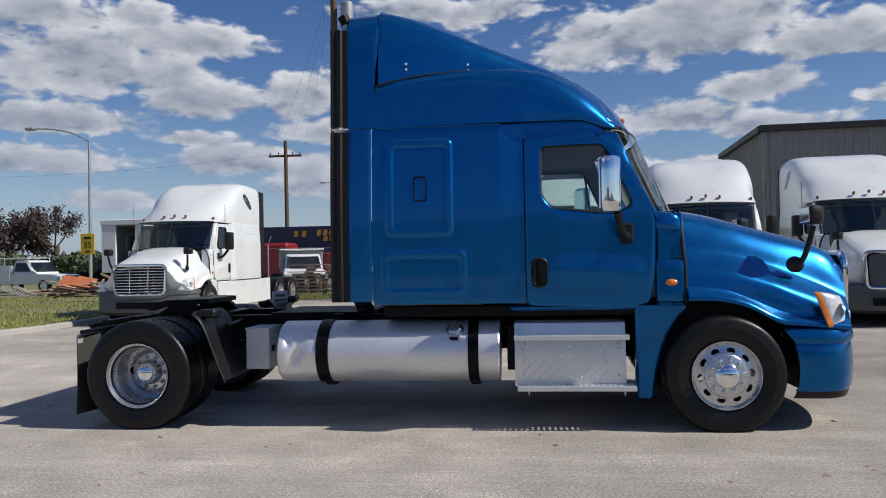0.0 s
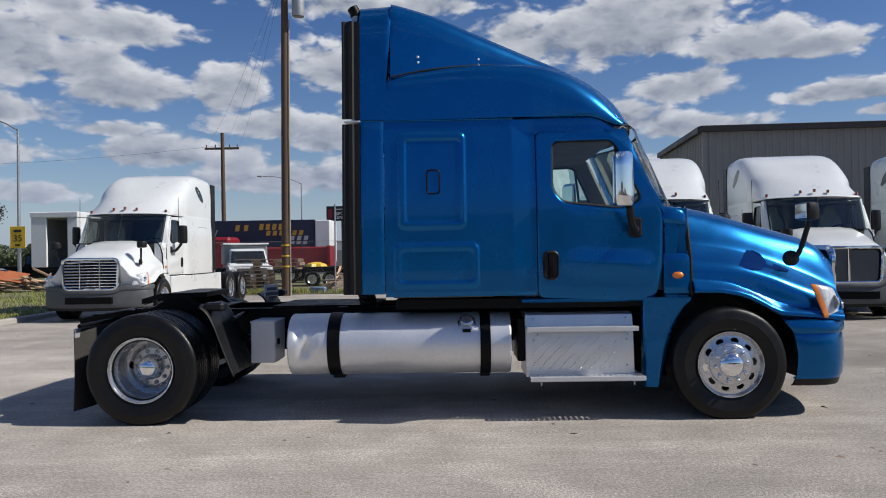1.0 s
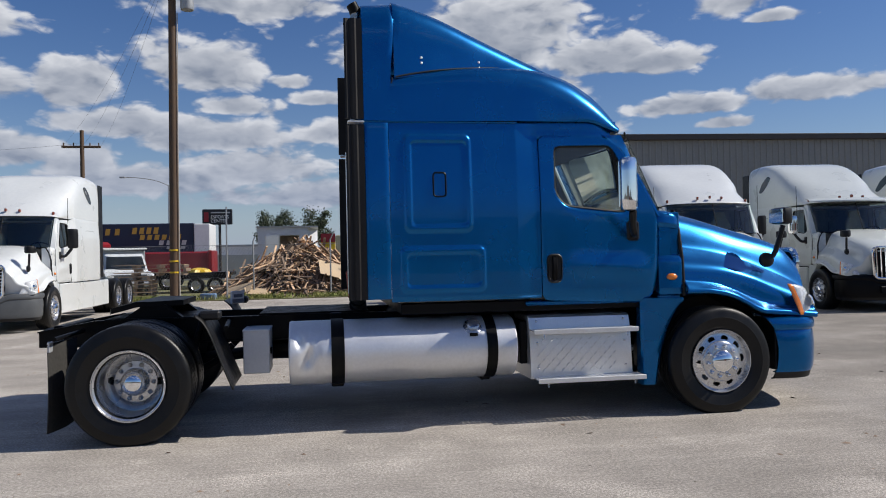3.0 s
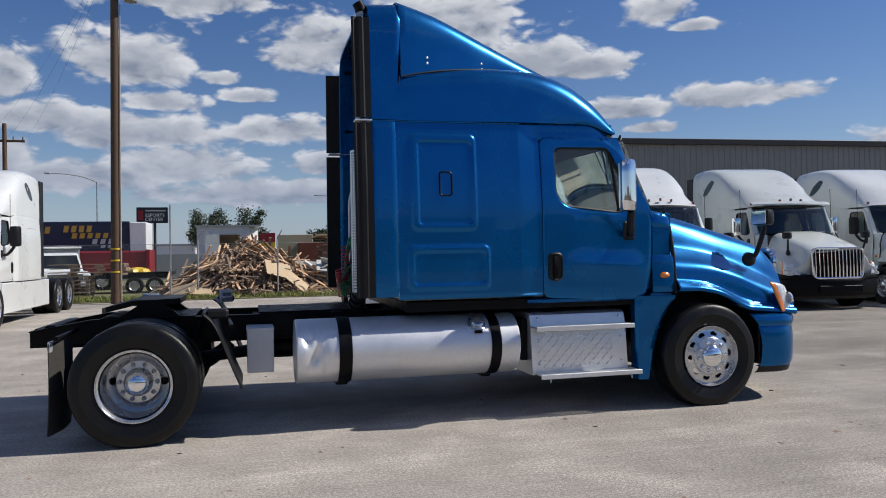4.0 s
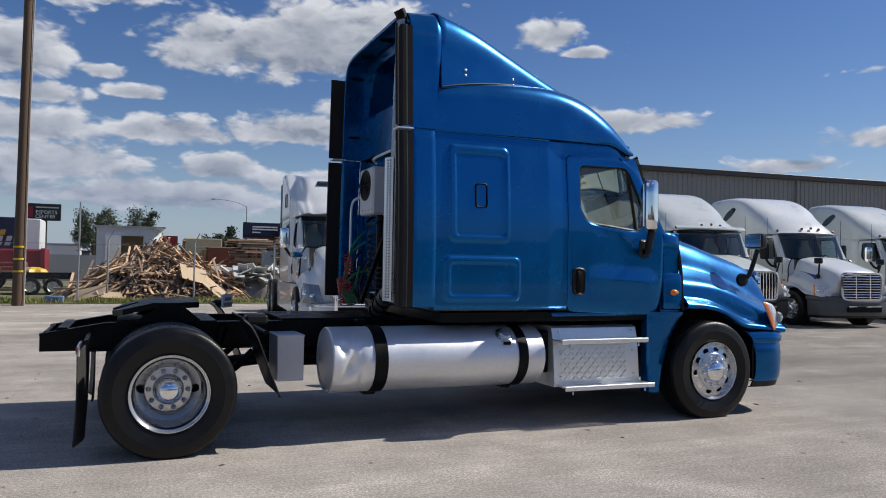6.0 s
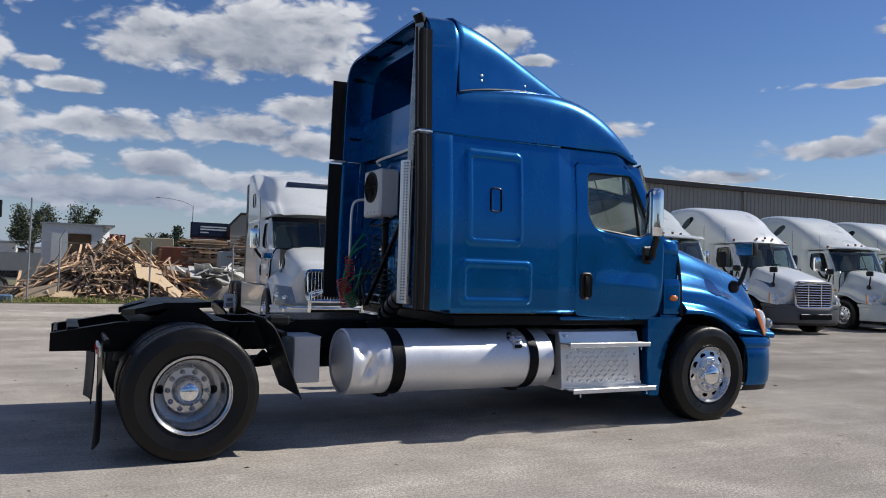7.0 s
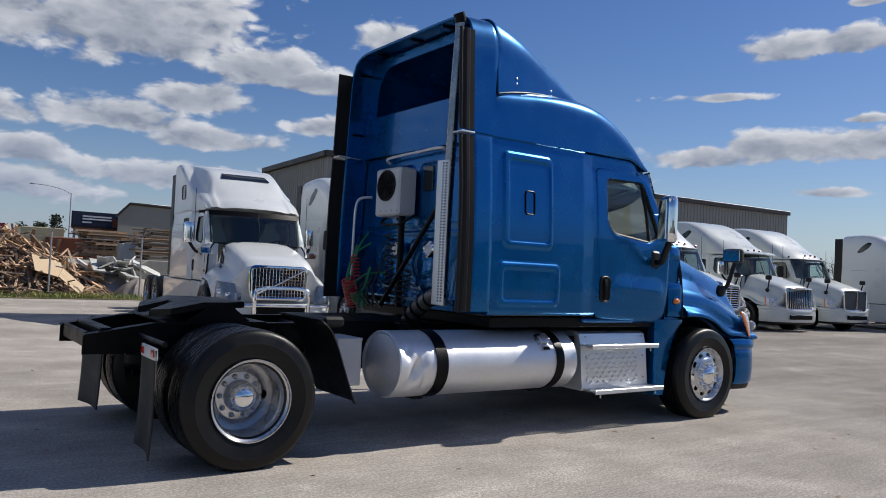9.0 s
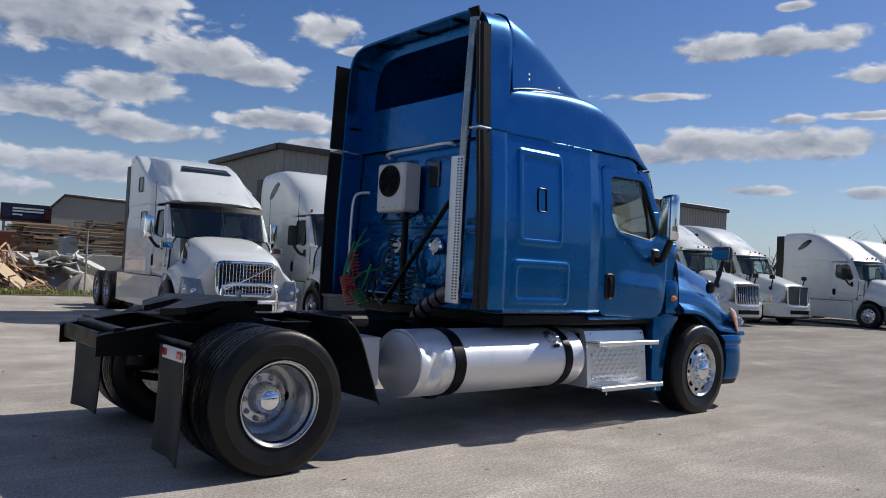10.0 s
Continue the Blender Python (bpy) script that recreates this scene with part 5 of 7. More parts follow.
def build_back_gear(truck):
    # exhaust stack, guard and elbow
    pipe = tube(Geo(), smooth_curve([(1.93, -0.80, 1.18), (1.93, -0.81, 2.0), (1.935, -0.84, 3.0), (1.95, -0.86, 3.70), (1.945, -0.865, 3.78), (1.93, -0.87, 3.83)], 26), 0.048, 20)
    stack = part("exhaust_pipe", pipe, DULLCHROME, truck, "heat-stained chrome exhaust stack")
    part("stack_tip", tube(Geo(), [(1.948, -0.865, 3.77), (1.94, -0.867, 3.81), (1.915, -0.87, 3.855)], 0.052, 18), BLACK, stack)
    rows = []
    for z in np.linspace(1.19, 2.50, 3):
        rows.append([(1.93 + 0.092 * math.cos(t), -0.80 + 0.092 * math.sin(t), z) for t in np.linspace(math.pi * 0.52, math.pi * 1.34, 14)])
    guard = part("heat_guard", sheet(rows), PLATE, stack, "slotted chrome heat shield", solid=0.004)
    slots = Geo()
    for k in range(48):
        z = 1.22 + k * 0.0265
        for t in (1.16 * math.pi, 1.25 * math.pi):
            c = Vector((1.93 + 0.0955 * math.cos(t), -0.80 + 0.0955 * math.sin(t), z))
            d = Vector((-math.sin(t), math.cos(t), 0)) * 0.008
            nrm = Vector((math.cos(t), math.sin(t), 0)) * 0.001
            slots.add([c - d + nrm, c + d + nrm, c + d + nrm + Vector((0, 0, 0.012)), c - d + nrm + Vector((0, 0, 0.012))], [(0, 1, 2, 3)])
    part("slot_pattern", slots, BLACK, guard, smooth=0)
    elbow = tube(Geo(), smooth_curve([(1.93, -0.80, 1.30), (1.93, -0.74, 1.27), (1.94, -0.62, 1.24), (1.95, -0.42, 1.13), (1.97, -0.25, 1.0), (2.0, -0.22, 0.86)], 22), 0.075, 16)
    part("exhaust_elbow", elbow, RUSTPIPE, stack, "sooty flexible exhaust elbow")
    for a, b in (((-0.62, 1.24), (-0.60, 1.232)), ((-0.52, 1.19), (-0.50, 1.18)), ((-0.42, 1.13), (-0.40, 1.118)), ((-0.33, 1.065), (-0.315, 1.052))):
        part("clamp_ring", cyl(Geo(), (1.945, a[0], a[1]), (1.945, b[0], b[1]), 0.083, n=18), BLACK, stack)
    # cooling unit
    CU = 0.315
    unit = part("cooling_unit", box(Geo(), 2.02, 2.24, CU - 0.22, CU + 0.22, 2.05, 2.555, 0.02), BOXGREY, truck, "white metal cooling unit")
    part("fan_shroud", lathe(Geo(), [(0.165, 0.0), (0.165, -0.012), (0.15, -0.014), (0.14, -0.004)], (2.02, CU + 0.01, 2.368), "x", 32), BLACK, unit)
    for r in (0.03, 0.055, 0.08, 0.105, 0.13):
        part("guard_ring", lathe(Geo(), [(r - 0.004, 0.0), (r, -0.006), (r + 0.004, 0.0)], (2.012, CU + 0.01, 2.368), "x", 32), BLACK, unit)
    for k in range(8):
        t = math.pi * k / 4
        part("guard_spoke", cyl(Geo(), (2.010, CU + 0.01, 2.368), (2.010, CU + 0.01 + 0.145 * math.cos(t), 2.368 + 0.145 * math.sin(t)), 0.004, n=4), BLACK, unit)
    part("fan_plate", lathe(Geo(), [(0.15, -0.002), (0.001, -0.002)], (2.018, CU + 0.01, 2.368), "x", 32), BLACK, unit)
    rv = Geo()
    for y in (CU - 0.2, CU - 0.1, CU, CU + 0.1, CU + 0.2):
        for z in (2.10, 2.56):
            lathe(rv, [(0.008, 0.0), (0.001, -0.006)], (2.019, y, z), "x", 6)
    part("rivets", rv, BLACK, unit)
    brk = Geo()
    tube(brk, smooth_curve([(2.2, CU - 0.25, 2.06), (2.1, CU - 0.2, 1.98), (2.1, CU, 1.96), (2.1, CU + 0.2, 1.98), (2.2, CU + 0.25, 2.06)], 14), 0.014, 6)
    cyl(brk, (2.14, CU - 0.12, 2.06), (2.14, CU - 0.12, 1.10), 0.035, n=10)
    part("unit_bracket", brk, BLACK, unit)
    # strut, pole and grab tube
    part("strut", cyl(Geo(), (2.05, -0.62, 2.215), (1.98, 0.27, 1.12), 0.024, n=10), BLACK, truck, "diagonal black strut")
    part("grab_tube", tube(Geo(), smooth_curve([(2.23, 0.93, 2.30), (2.12, 1.0, 2.28), (2.08, 1.02, 2.18), (2.08, 1.04, 1.9), (2.08, 1.05, 1.40)], 16), 0.016, 8), ALU, truck, "bare metal grab tube")
    part("hose_stand", box(Geo(), 2.10, 2.16, 0.35, 0.95, 1.14, 1.20, 0.008), BLACK, truck)
    # air lines and cable
    hoses = part("hose_bundle", tube(Geo(), smooth_curve([(2.2, 0.55, 1.45), (2.05, 0.70, 1.42), (1.98, 0.85, 1.30), (1.98, 0.98, 1.22), (2.02, 1.02, 1.45), (2.1, 0.98, 1.75)], 30), 0.014, 6), HOSE_GREEN, truck, "hanging air hoses")
    part("red_coil", tube(Geo(), coil((1.96, 0.90, 1.36), (1.98, 0.80, 1.06), 0.075, 10, 14, -0.0), 0.0075, 5), HOSE_RED, hoses, "red coiled air hose")
    part("red_coil", tube(Geo(), coil((1.99, 0.84, 1.62), (1.99, 0.76, 1.36), 0.045, 7, 12), 0.006, 5), HOSE_RED, hoses, "red coiled air hose")
    part("green_coil", tube(Geo(), coil((1.96, 0.74, 1.22), (2.0, 0.64, 1.08), 0.06, 6, 12), 0.0075, 5), HOSE_GREEN, hoses, "green coiled cable")
    for y0, z0, y1, z1, tn in ((0.36, 1.86, 0.30, 1.18, 11), (0.02, 1.50, 0.10, 1.12, 7)):
        part("cable_coil", tube(Geo(), coil((2.12, y0, z0), (2.10, y1, z1), 0.05, tn, 12), 0.009, 5), HOSE_BLACK, hoses, "black coiled cable")
    for pts in (((2.2, 0.85, 1.78), (2.05, 0.96, 1.62), (2.0, 0.99, 1.30), (2.02, 0.86, 1.16), (2.04, 0.70, 1.28), (2.06, 0.62, 1.50)), ((2.2, 0.92, 1.90), (2.04, 0.86, 1.70), (2.02, 0.92, 1.45), (2.0, 0.98, 1.20), (2.02, 0.82, 1.10))):
        part("hose", tube(Geo(), smooth_curve(pts, 26), 0.013, 6), HOSE_GREEN, hoses, "green air hose")
    rnd = random.Random(2)
    for k in range(7):
        y0, z0 = rnd.uniform(0.5, 1.0), rnd.uniform(1.4, 1.7)
        part("hose", tube(Geo(), smooth_curve([(2.2, y0, z0), (2.08, y0 - 0.08, z0 - 0.15), (2.05, y0 + rnd.uniform(-0.2, 0.1), 1.25), (2.1, y0 - 0.1, 1.08)], 18), 0.012, 5), HOSE_BLACK, hoses)


truck = thing("semi_truck", "metallic blue two-axle sleeper tractor parked on asphalt", "truck")
build_sleeper(truck)
build_roof(truck)
build_cab(truck, BLUE)
build_hood(truck, BLUE)
build_headlights(truck)
build_bumper(truck, BLUE)
build_mirrors(truck)
build_skirt(truck, BLUE)
build_rear(truck)
before = set(truck.children)
build_back_gear(truck)
for ob in set(truck.children) - before:
    ob.matrix_basis = Matrix.Translation((0, -0.049, 0)) @ Matrix.Diagonal((1, 0.952, 1, 1)) @ ob.matrix_basis
# true overall width, kept about the near side
truck.scale, truck.location = (1.0, 1.145, 1.0), (0.0, 0.155, 0.0)


# ---- ground ----
def ground_material():
    """Worn asphalt: pale dust, dark drips, streaks of old tyre tracks, fine stone."""
    m = bpy.data.materials.new("worn_asphalt")
    m.use_nodes = True
    nt = m.node_tree
    N, L = nt.nodes.new, nt.links.new
    b = nt.nodes["Principled BSDF"]
    tc = N("ShaderNodeTexCoord")

    def tex(scale, detail, stretch=(1, 1, 1), turn=0.0, rough=0.55):
        mp, n = N("ShaderNodeMapping"), N("ShaderNodeTexNoise")
        mp.inputs["Scale"].default_value, mp.inputs["Rotation"].default_value = stretch, (0, 0, radians(turn))
        L(tc.outputs["Object"], mp.inputs["Vector"])
        L(mp.outputs[0], n.inputs["Vector"])
        n.inputs["Scale"].default_value, n.inputs["Detail"].default_value, n.inputs["Roughness"].default_value = scale, detail, rough
        return n.outputs["Fac"]

    def ramp(fac, lo, hi, a, c):
        r = N("ShaderNodeMapRange")
        r.interpolation_type = "SMOOTHSTEP"
        L(fac, r.inputs["Value"])
        for k, v in (("From Min", lo), ("From Max", hi), ("To Min", a), ("To Max", c)):
            r.inputs[k].default_value = v
        return r.outputs["Result"]

    def times(a, c):
        n = N("ShaderNodeMath")
        n.operation = "MULTIPLY"
        L(a, n.inputs[0])
        L(c, n.inputs[1])
        return n.outputs[0]

    v = times(ramp(tex(0.22, 6.0), 0.3, 0.7, 0.82, 1.13), ramp(tex(1.7, 6.0), 0.3, 0.72, 0.90, 1.08))
    v = times(v, ramp(tex(0.8, 7.0, (0.10, 1.0, 1.0), -14, 0.62), 0.36, 0.66, 0.87, 1.10))
    v = times(v, ramp(tex(1.2, 6.0, (0.08, 1.0, 1.0), 24, 0.6), 0.58, 0.74, 1.0, 1.16))
    v = times(v, ramp(tex(45.0, 4.0), 0.36, 0.66, 0.78, 1.18))
    v = times(v, ramp(tex(0.9, 8.0, (0.05, 1.0, 1.0), 8, 0.66), 0.60, 0.66, 1.0, 1.16))
    v = times(v, ramp(tex(2.6, 6.0, (0.03, 1.0, 1.0), -22, 0.5), 0.66, 0.69, 1.0, 1.14))
    v = times(v, ramp(times(tex(1.1, 4.0), tex(75.0, 2.0)), 0.315, 0.38, 1.0, 1.5))
    v = times(v, ramp(tex(190.0, 2.0), 0.35, 0.70, 0.72, 1.28))
    v = times(v, ramp(tex(14.0, 6.0, (0.12, 1.0, 1.0), 6, 0.7), 0.40, 0.66, 0.95, 1.06))
    # the tone falls along x, darker towards the front of the tractor
    across = N("ShaderNodeSeparateXYZ")
    L(tc.outputs["Object"], across.inputs[0])
    v = times(v, ramp(across.outputs[0], 2.0, 8.0, 1.0, 0.72))
    v = times(v, ramp(tex(3.2, 3.0), 0.70, 0.78, 1.0, 0.80))
    vor = N("ShaderNodeTexVoronoi")
    vor.feature = "DISTANCE_TO_EDGE"
    mp, wob = N("ShaderNodeMapping"), N("ShaderNodeTexNoise")
    wob.inputs["Scale"].default_value = 1.3
    L(tc.outputs["Object"], wob.inputs["Vector"])
    mix = N("ShaderNodeVectorMath")
    mix.operation = "ADD"
    L(tc.outputs["Object"], mix.inputs[0])
    L(wob.outputs["Color"], mix.inputs[1])
    vor.inputs["Scale"].default_value = 0.16
    L(mix.outputs[0], vor.inputs["Vector"])
    v = times(v, ramp(vor.outputs["Distance"], 0.0, 0.0018, 0.90, 1.0))
    col = N("ShaderNodeMix")
    col.data_type, col.blend_type = "RGBA", "MULTIPLY"
    col.inputs["Factor"].default_value = 1.0
    tone = N("ShaderNodeMix")
    tone.data_type = "RGBA"
    L(tex(0.5, 5.0), tone.inputs["Factor"])
    tone.inputs["A"].default_value, tone.inputs["B"].default_value = (0.385, 0.356, 0.324, 1), (0.445, 0.400, 0.350, 1)
    L(tone.outputs["Result"], col.inputs["A"])
    L(v, col.inputs["B"])
    L(col.outputs["Result"], b.inputs["Base Color"])
    b.inputs["Roughness"].default_value = 0.92
    b.inputs["Specular IOR Level"].default_value = 0.08
    bp = N("ShaderNodeBump")
    bp.inputs["Strength"].default_value, bp.inputs["Distance"].default_value = 0.30, 0.006
    L(tex(110.0, 4.0), bp.inputs["Height"])
    L(bp.outputs[0], b.inputs["Normal"])
    return m


ASPHALT = ground_material()
g = Geo()
box(g, -400, 400, -200, 900, -0.5, 0.0)
ground = part("ground", g, ASPHALT, None, smooth=0)
tagged(ground, "worn grey-brown asphalt lot", "ground", kind="structure")

METAL = material("beige_metal_cladding", (0.30, 0.285, 0.25), 0.5, 0.0, 0.08, 1.2)
TRIM = material("dark_brown_trim", (0.035, 0.028, 0.025), 0.5, 0.0, 0.1, 3.0)
POLEWOOD = material("weathered_pole_wood", (0.10, 0.062, 0.038), 0.85, 0.0, 0.3, 5.0, bump=0.4, bump_scale=40)


def warehouse():
    b = thing("warehouse", "long beige ribbed metal warehouse with dark roof trim", "building")
    H, x0, x1, y0, y1 = 6.95, 14.0, 49.2, 26.0, 35.2
    rows = []
    prof = []
    x = x0
    while x < x1:
        prof += [(x, 0), (x + 0.20, 0), (x + 0.225, -0.04), (x + 0.275, -0.04), (x + 0.30, 0)]
        x += 0.305
    part("wall", sheet([[(px, y0 + dy, z) for px, dy in prof] for z in (0, H)]), METAL, b, "ribbed beige metal wall", smooth=20)
    prof = []
    y = y0
    while y < y1:
        prof += [(y, 0), (y + 0.20, 0), (y + 0.225, -0.04), (y + 0.275, -0.04), (y + 0.30, 0)]
        y += 0.305
    ridge = (y0 + y1) / 2
    part("wall", sheet([[(x0 + dx, py, 0) for py, dx in prof], [(x0 + dx, py, H) for py, dx in prof]]), METAL, b, smooth=20)
    r = Geo()
    loft(r, [[(x, y0 - 0.15, H), (x, ridge, H + 0.02), (x, y1, H), (x, y1, H - 0.2), (x, y0 - 0.15, H - 0.2)] for x in (x0 - 0.15, x1 + 0.15)])
    part("roof", r, METAL, b)
    t = Geo()
    box(t, x0 - 0.2, x1 + 0.2, y0 - 0.25, y0 - 0.05, H - 0.22, H + 0.06, 0.02)
    box(t, x0 - 0.25, x0 - 0.05, y0 - 0.05, y1, H - 0.22, H + 0.06, 0.02)
    part("roof_trim", t, TRIM, b, "dark brown eave trim")
    part("corner_trim", box(Geo(), x0 - 0.06, x0 + 0.12, y0 - 0.06, y0 + 0.1, 0, H, 0.01), METAL, b)
    part("wall", box(Geo(), x1 - 0.1, x1, y0 + 0.05, y1, 0, H), METAL, b)
    b.matrix_world = pose(14.0, 26.0, 0, 0, 0, -3.8) @ pose(-14.0, -26.0, 0)
    part("downpipe", box(Geo(), 34.6, 34.75, y0 - 0.16, y0 - 0.05, 0, H, 0.01), METAL, b)
    return b


warehouse()

pole = thing("utility_pole", "tall brown wooden utility pole with yellow bands", "pole")
part("pole_shaft", cyl(Geo(), (-3.62, 20.75, 0), (-3.52, 20.75, 13.0), 0.17, 0.125, 20), POLEWOOD, pole)


# ---- parked white tractors ----
ROOFS = {
    "dome": [(1.3, 3.90), (1.9, 3.93), (2.5, 3.90), (3.0, 3.76), (3.45, 3.50), (3.85, 3.16), (4.15, 2.90), (4.36, 2.70)],
    "tall": [(1.3, 3.93), (1.7, 3.97), (2.3, 3.92), (2.8, 3.82), (3.2, 3.70), (3.5, 3.52), (3.72, 3.28), (3.95, 3.05), (4.2, 2.90), (4.40, 2.74)],
    "slope": [(1.3, 3.95), (1.8, 3.97), (2.4, 3.90), (2.9, 3.72), (3.4, 3.42), (3.85, 3.08), (4.15, 2.86), (4.36, 2.70)],
}


SHOULDER = [(1.3, 3.98), (1.6, 3.98), (2.1, 3.80), (2.7, 3.50), (3.2, 3.27), (3.7, 3.10), (4.1, 2.92), (4.40, 2.72)]


def stepped_ring(u):
    """Roof with square lower shoulders and a raised crown."""
    zc, zb = smooth_table(ROOFS["tall"], u), smooth_table(SHOULDER, u)
    zc = max(zc, zb + 0.01)
    f = sstep(3.35, 3.7, u)
    hw = 1.115 * (1 - f) + (side_y(2.62) + 0.02) * f - 0.03 * sstep(4.1, 4.4, u)
    half = [(0, zc), (0.45, zc - 0.005), (0.70, zc - 0.03), (0.80, zc * 0.7 + zb * 0.3), (0.88, zc * 0.25 + zb * 0.75), (hw - 0.09, zb + 0.005), (hw - 0.025, zb - 0.03), (hw, zb - 0.12 * min(1, (zb - 2.7) * 2)), (hw, zb * 0.5 + 1.34), (hw, 2.68)]
    half = [(min(y, hw), max(z, 2.68 - 0.02 * f)) for y, z in half]
    pts = smooth_curve(half, 36)
    ring = [(plan_x(u, y, 1.05, BULGE * sstep(3.2, 4.3, u)), -y, z) for y, z in pts]
    return ring[::-1] + [(x, -y, z) for x, y, z in ring[1:]]


def roof_side(roof, u, z):
    f = sstep(3.35, 3.7, u)
    hw, z0, zc, n = 1.11 * (1 - f) + (side_y(2.62) + 0.02) * f, 2.70 - 0.04 * f, smooth_table(ROOFS[roof], u), 8.5 - 5.3 * sstep(2.0, 4.2, u)
    return hw * max(0.0, 1 - min(1, max(0.0, (z - z0) / (zc - z0))) ** n) ** (1 / n)


def white_truck(label, group, roof="dome", grille="bars", paint=WHITE, bumper=GREYPL, mirrors=PLASTIC, xr=1.30, tail=-2.6, extras=""):
    t = thing("semi_truck", label, "truck", group)
    form = ROUND_HOOD if extras == "windows" else HOOD
    rows = []
    for z in np.linspace(1.05, 2.70, 20):
        rows.append([(x, -(1.135 - 0.03 * sstep(2.0, 2.7, z) - (1.135 - side_y(min(z, 2.6))) * sstep(3.45, 3.6, x)), z) for x in np.linspace(xr, 3.605, 30)])
    pair("sleeper_side", sheet(rows), paint, t, solid=0.02)
    rings = []
    for u in list(np.linspace(xr, 3.4, 16)) + list(np.linspace(3.46, 4.385, 16)):
        f = sstep(3.35, 3.7, u)
        hw = 1.11 * (1 - f) + (side_y(2.62) + 0.02) * f - 0.03 * sstep(4.1, 4.4, u)
        rings.append(stepped_ring(u) if roof == "tall" else body_ring(u, hw, 2.70 - 0.04 * f, smooth_table(ROOFS[roof], u), 8.5 - 5.3 * sstep(2.0, 4.2, u), BULGE * sstep(3.2, 4.3, u), m=56))
    rf = part("roof", sheet(rings), paint, t, solid=0.015)
    part("rear_panel", Geo().add(rings[0] + [(xr, 1.12, 1.05), (xr, -1.12, 1.05)], [tuple(range(len(rings[0]) + 2))]), paint, t)
    part("roof_header", Geo().add(rings[-1], [tuple(range(len(rings[-1])))]), paint, rf)
    for y in (-0.92, -0.28, 0.0, 0.28, 0.92) if extras != "windows" else ():
        x, z = plan_x(4.30, y, 1.05, BULGE), 2.86 - 0.09 * abs(y)
        part("roof_marker", box(Geo(), x - 0.05, x + 0.022, y - 0.024, y + 0.024, z - 0.045, z + 0.03, 0.012), MARKER, rf, "red-brown roof marker lamp")
    pair("side_extender", box(Geo(), xr - 0.38, xr, -1.13, -1.10, 1.1, 3.75, 0.01), PLASTIC, t)
    build_cab(t, paint, True)
    build_hood(t, paint, grille, CHROME, form)
    build_headlights(t, extras == "windows")
    build_bumper(t, bumper, PLASTIC, 0.66 if extras == "windows" else 0.878, 0.0 if extras == "windows" else 0.11)
    build_mirrors(t, mirrors, extras != "windows")
    build_skirt(t, paint)
    sk = box(Geo(), 0.35, 4.56, -1.12, -1.06, 0.30, 1.03, 0.02)
    pair("side_fairing", sk, paint, t)
    rails(t, tail)
    for s in (-1, 1):
        wheel(t, "steer", 5.293, s * 1.055, False, 12)
        for x in (-0.45, -1.78):
            wheel(t, "drive", x, s * 1.055, False, 12)
            wheel(t, "inner", x, s * 0.725)
    fw = Geo()
    box(fw, -1.6, -0.6, -0.45, 0.45, 1.08, 1.15, 0.03)
    part("fifth_wheel", fw, BLACK, t)
    if extras == "windows":
        roof_pane = sheet([[(plan_x(u, y, 1.05, BULGE * sstep(3.2, 4.3, u)) + 0.012, y, smooth_table(ROOFS[roof], u) + 0.016) for y in np.linspace(-0.62 + 0.3 * (3.75 - u), 0.62 - 0.3 * (3.75 - u), 9)] for u in np.linspace(3.30, 3.52, 5)])
        part("roof_window", roof_pane, SMOKED, rf, "dark roof window")
        for x0, x1, z0, z1 in ((2.70, 3.20, 1.95, 2.52), (2.30, 2.68, 3.02, 3.36)):
            pane = box(Geo(), x0, x1, -1.128, -1.10, z0, z1, 0.012)
            for win, sg in zip(pair("sleeper_window", pane, SMOKED, t, "dark sleeper window"), (1, -1)):
                rim = [(p[0], -1.128 * sg, p[1]) for p in loop_even([(x0, z0), (x1, z0), (x1, z1), (x0, z1)], 40, 0.05)]
                part("window_trim", tube(Geo(), rim + rim[:2], 0.014, 6, False), GREYPL, win)
        # fender mirrors and a black windscreen band
        for s in (-1, 1):
            head = loft(Geo(), [[(5.06 + px * k, s * (1.13 + py * k), z) for px, py in loop_even([(-0.05, -0.13), (0.05, -0.13), (0.05, 0.13), (-0.05, 0.13)], 20, 0.04)] for z, k in ((1.66, 0.7), (1.675, 1.0), (1.78, 1.0), (1.795, 0.7))])
            part("fender_mirror", head, CHROME, t, "small chrome fender mirror")
        band = sheet([[(plan_x(u, y, 1.05, BULGE) + 0.028, y, z) for y in np.linspace(-0.98, 0.98, 21)] for u, z in ((4.475, 2.56), (4.42, 2.675))])
        part("windscreen_band", band, BLACK, t)
        # scoops and chrome strips on the hood's flanks
        for c0, c1, u0, u1, mt, nm in ((50.0, 44.5, 5.03, 5.30, PLASTIC, "hood_scoop"), (44.0, 38.5, 5.22, 5.42, GREYPL, "hood_vent"), (53.0, 50.8, 5.02, 5.18, CHROME, "scoop_trim")):
            rows = []
            for k in range(9):
                f = k / 8
                row = []
                for q in np.linspace(c0 - 2.5 * f, c1 - 0.4 * f, 7):
                    i = int(q)
                    ring = hood_ring(u0 + (u1 - u0) * f + 0.16 * (c0 - q) / (c0 - c1), 0.0, form)
                    p = Vector(ring[i]).lerp(Vector(ring[i + 1]), q - i)
                    row.append((p.x, p.y - 0.014, p.z + 0.008))
                rows.append(row)
            pair(nm, sheet(rows), mt, t, solid=0.01)
        bar = Geo()
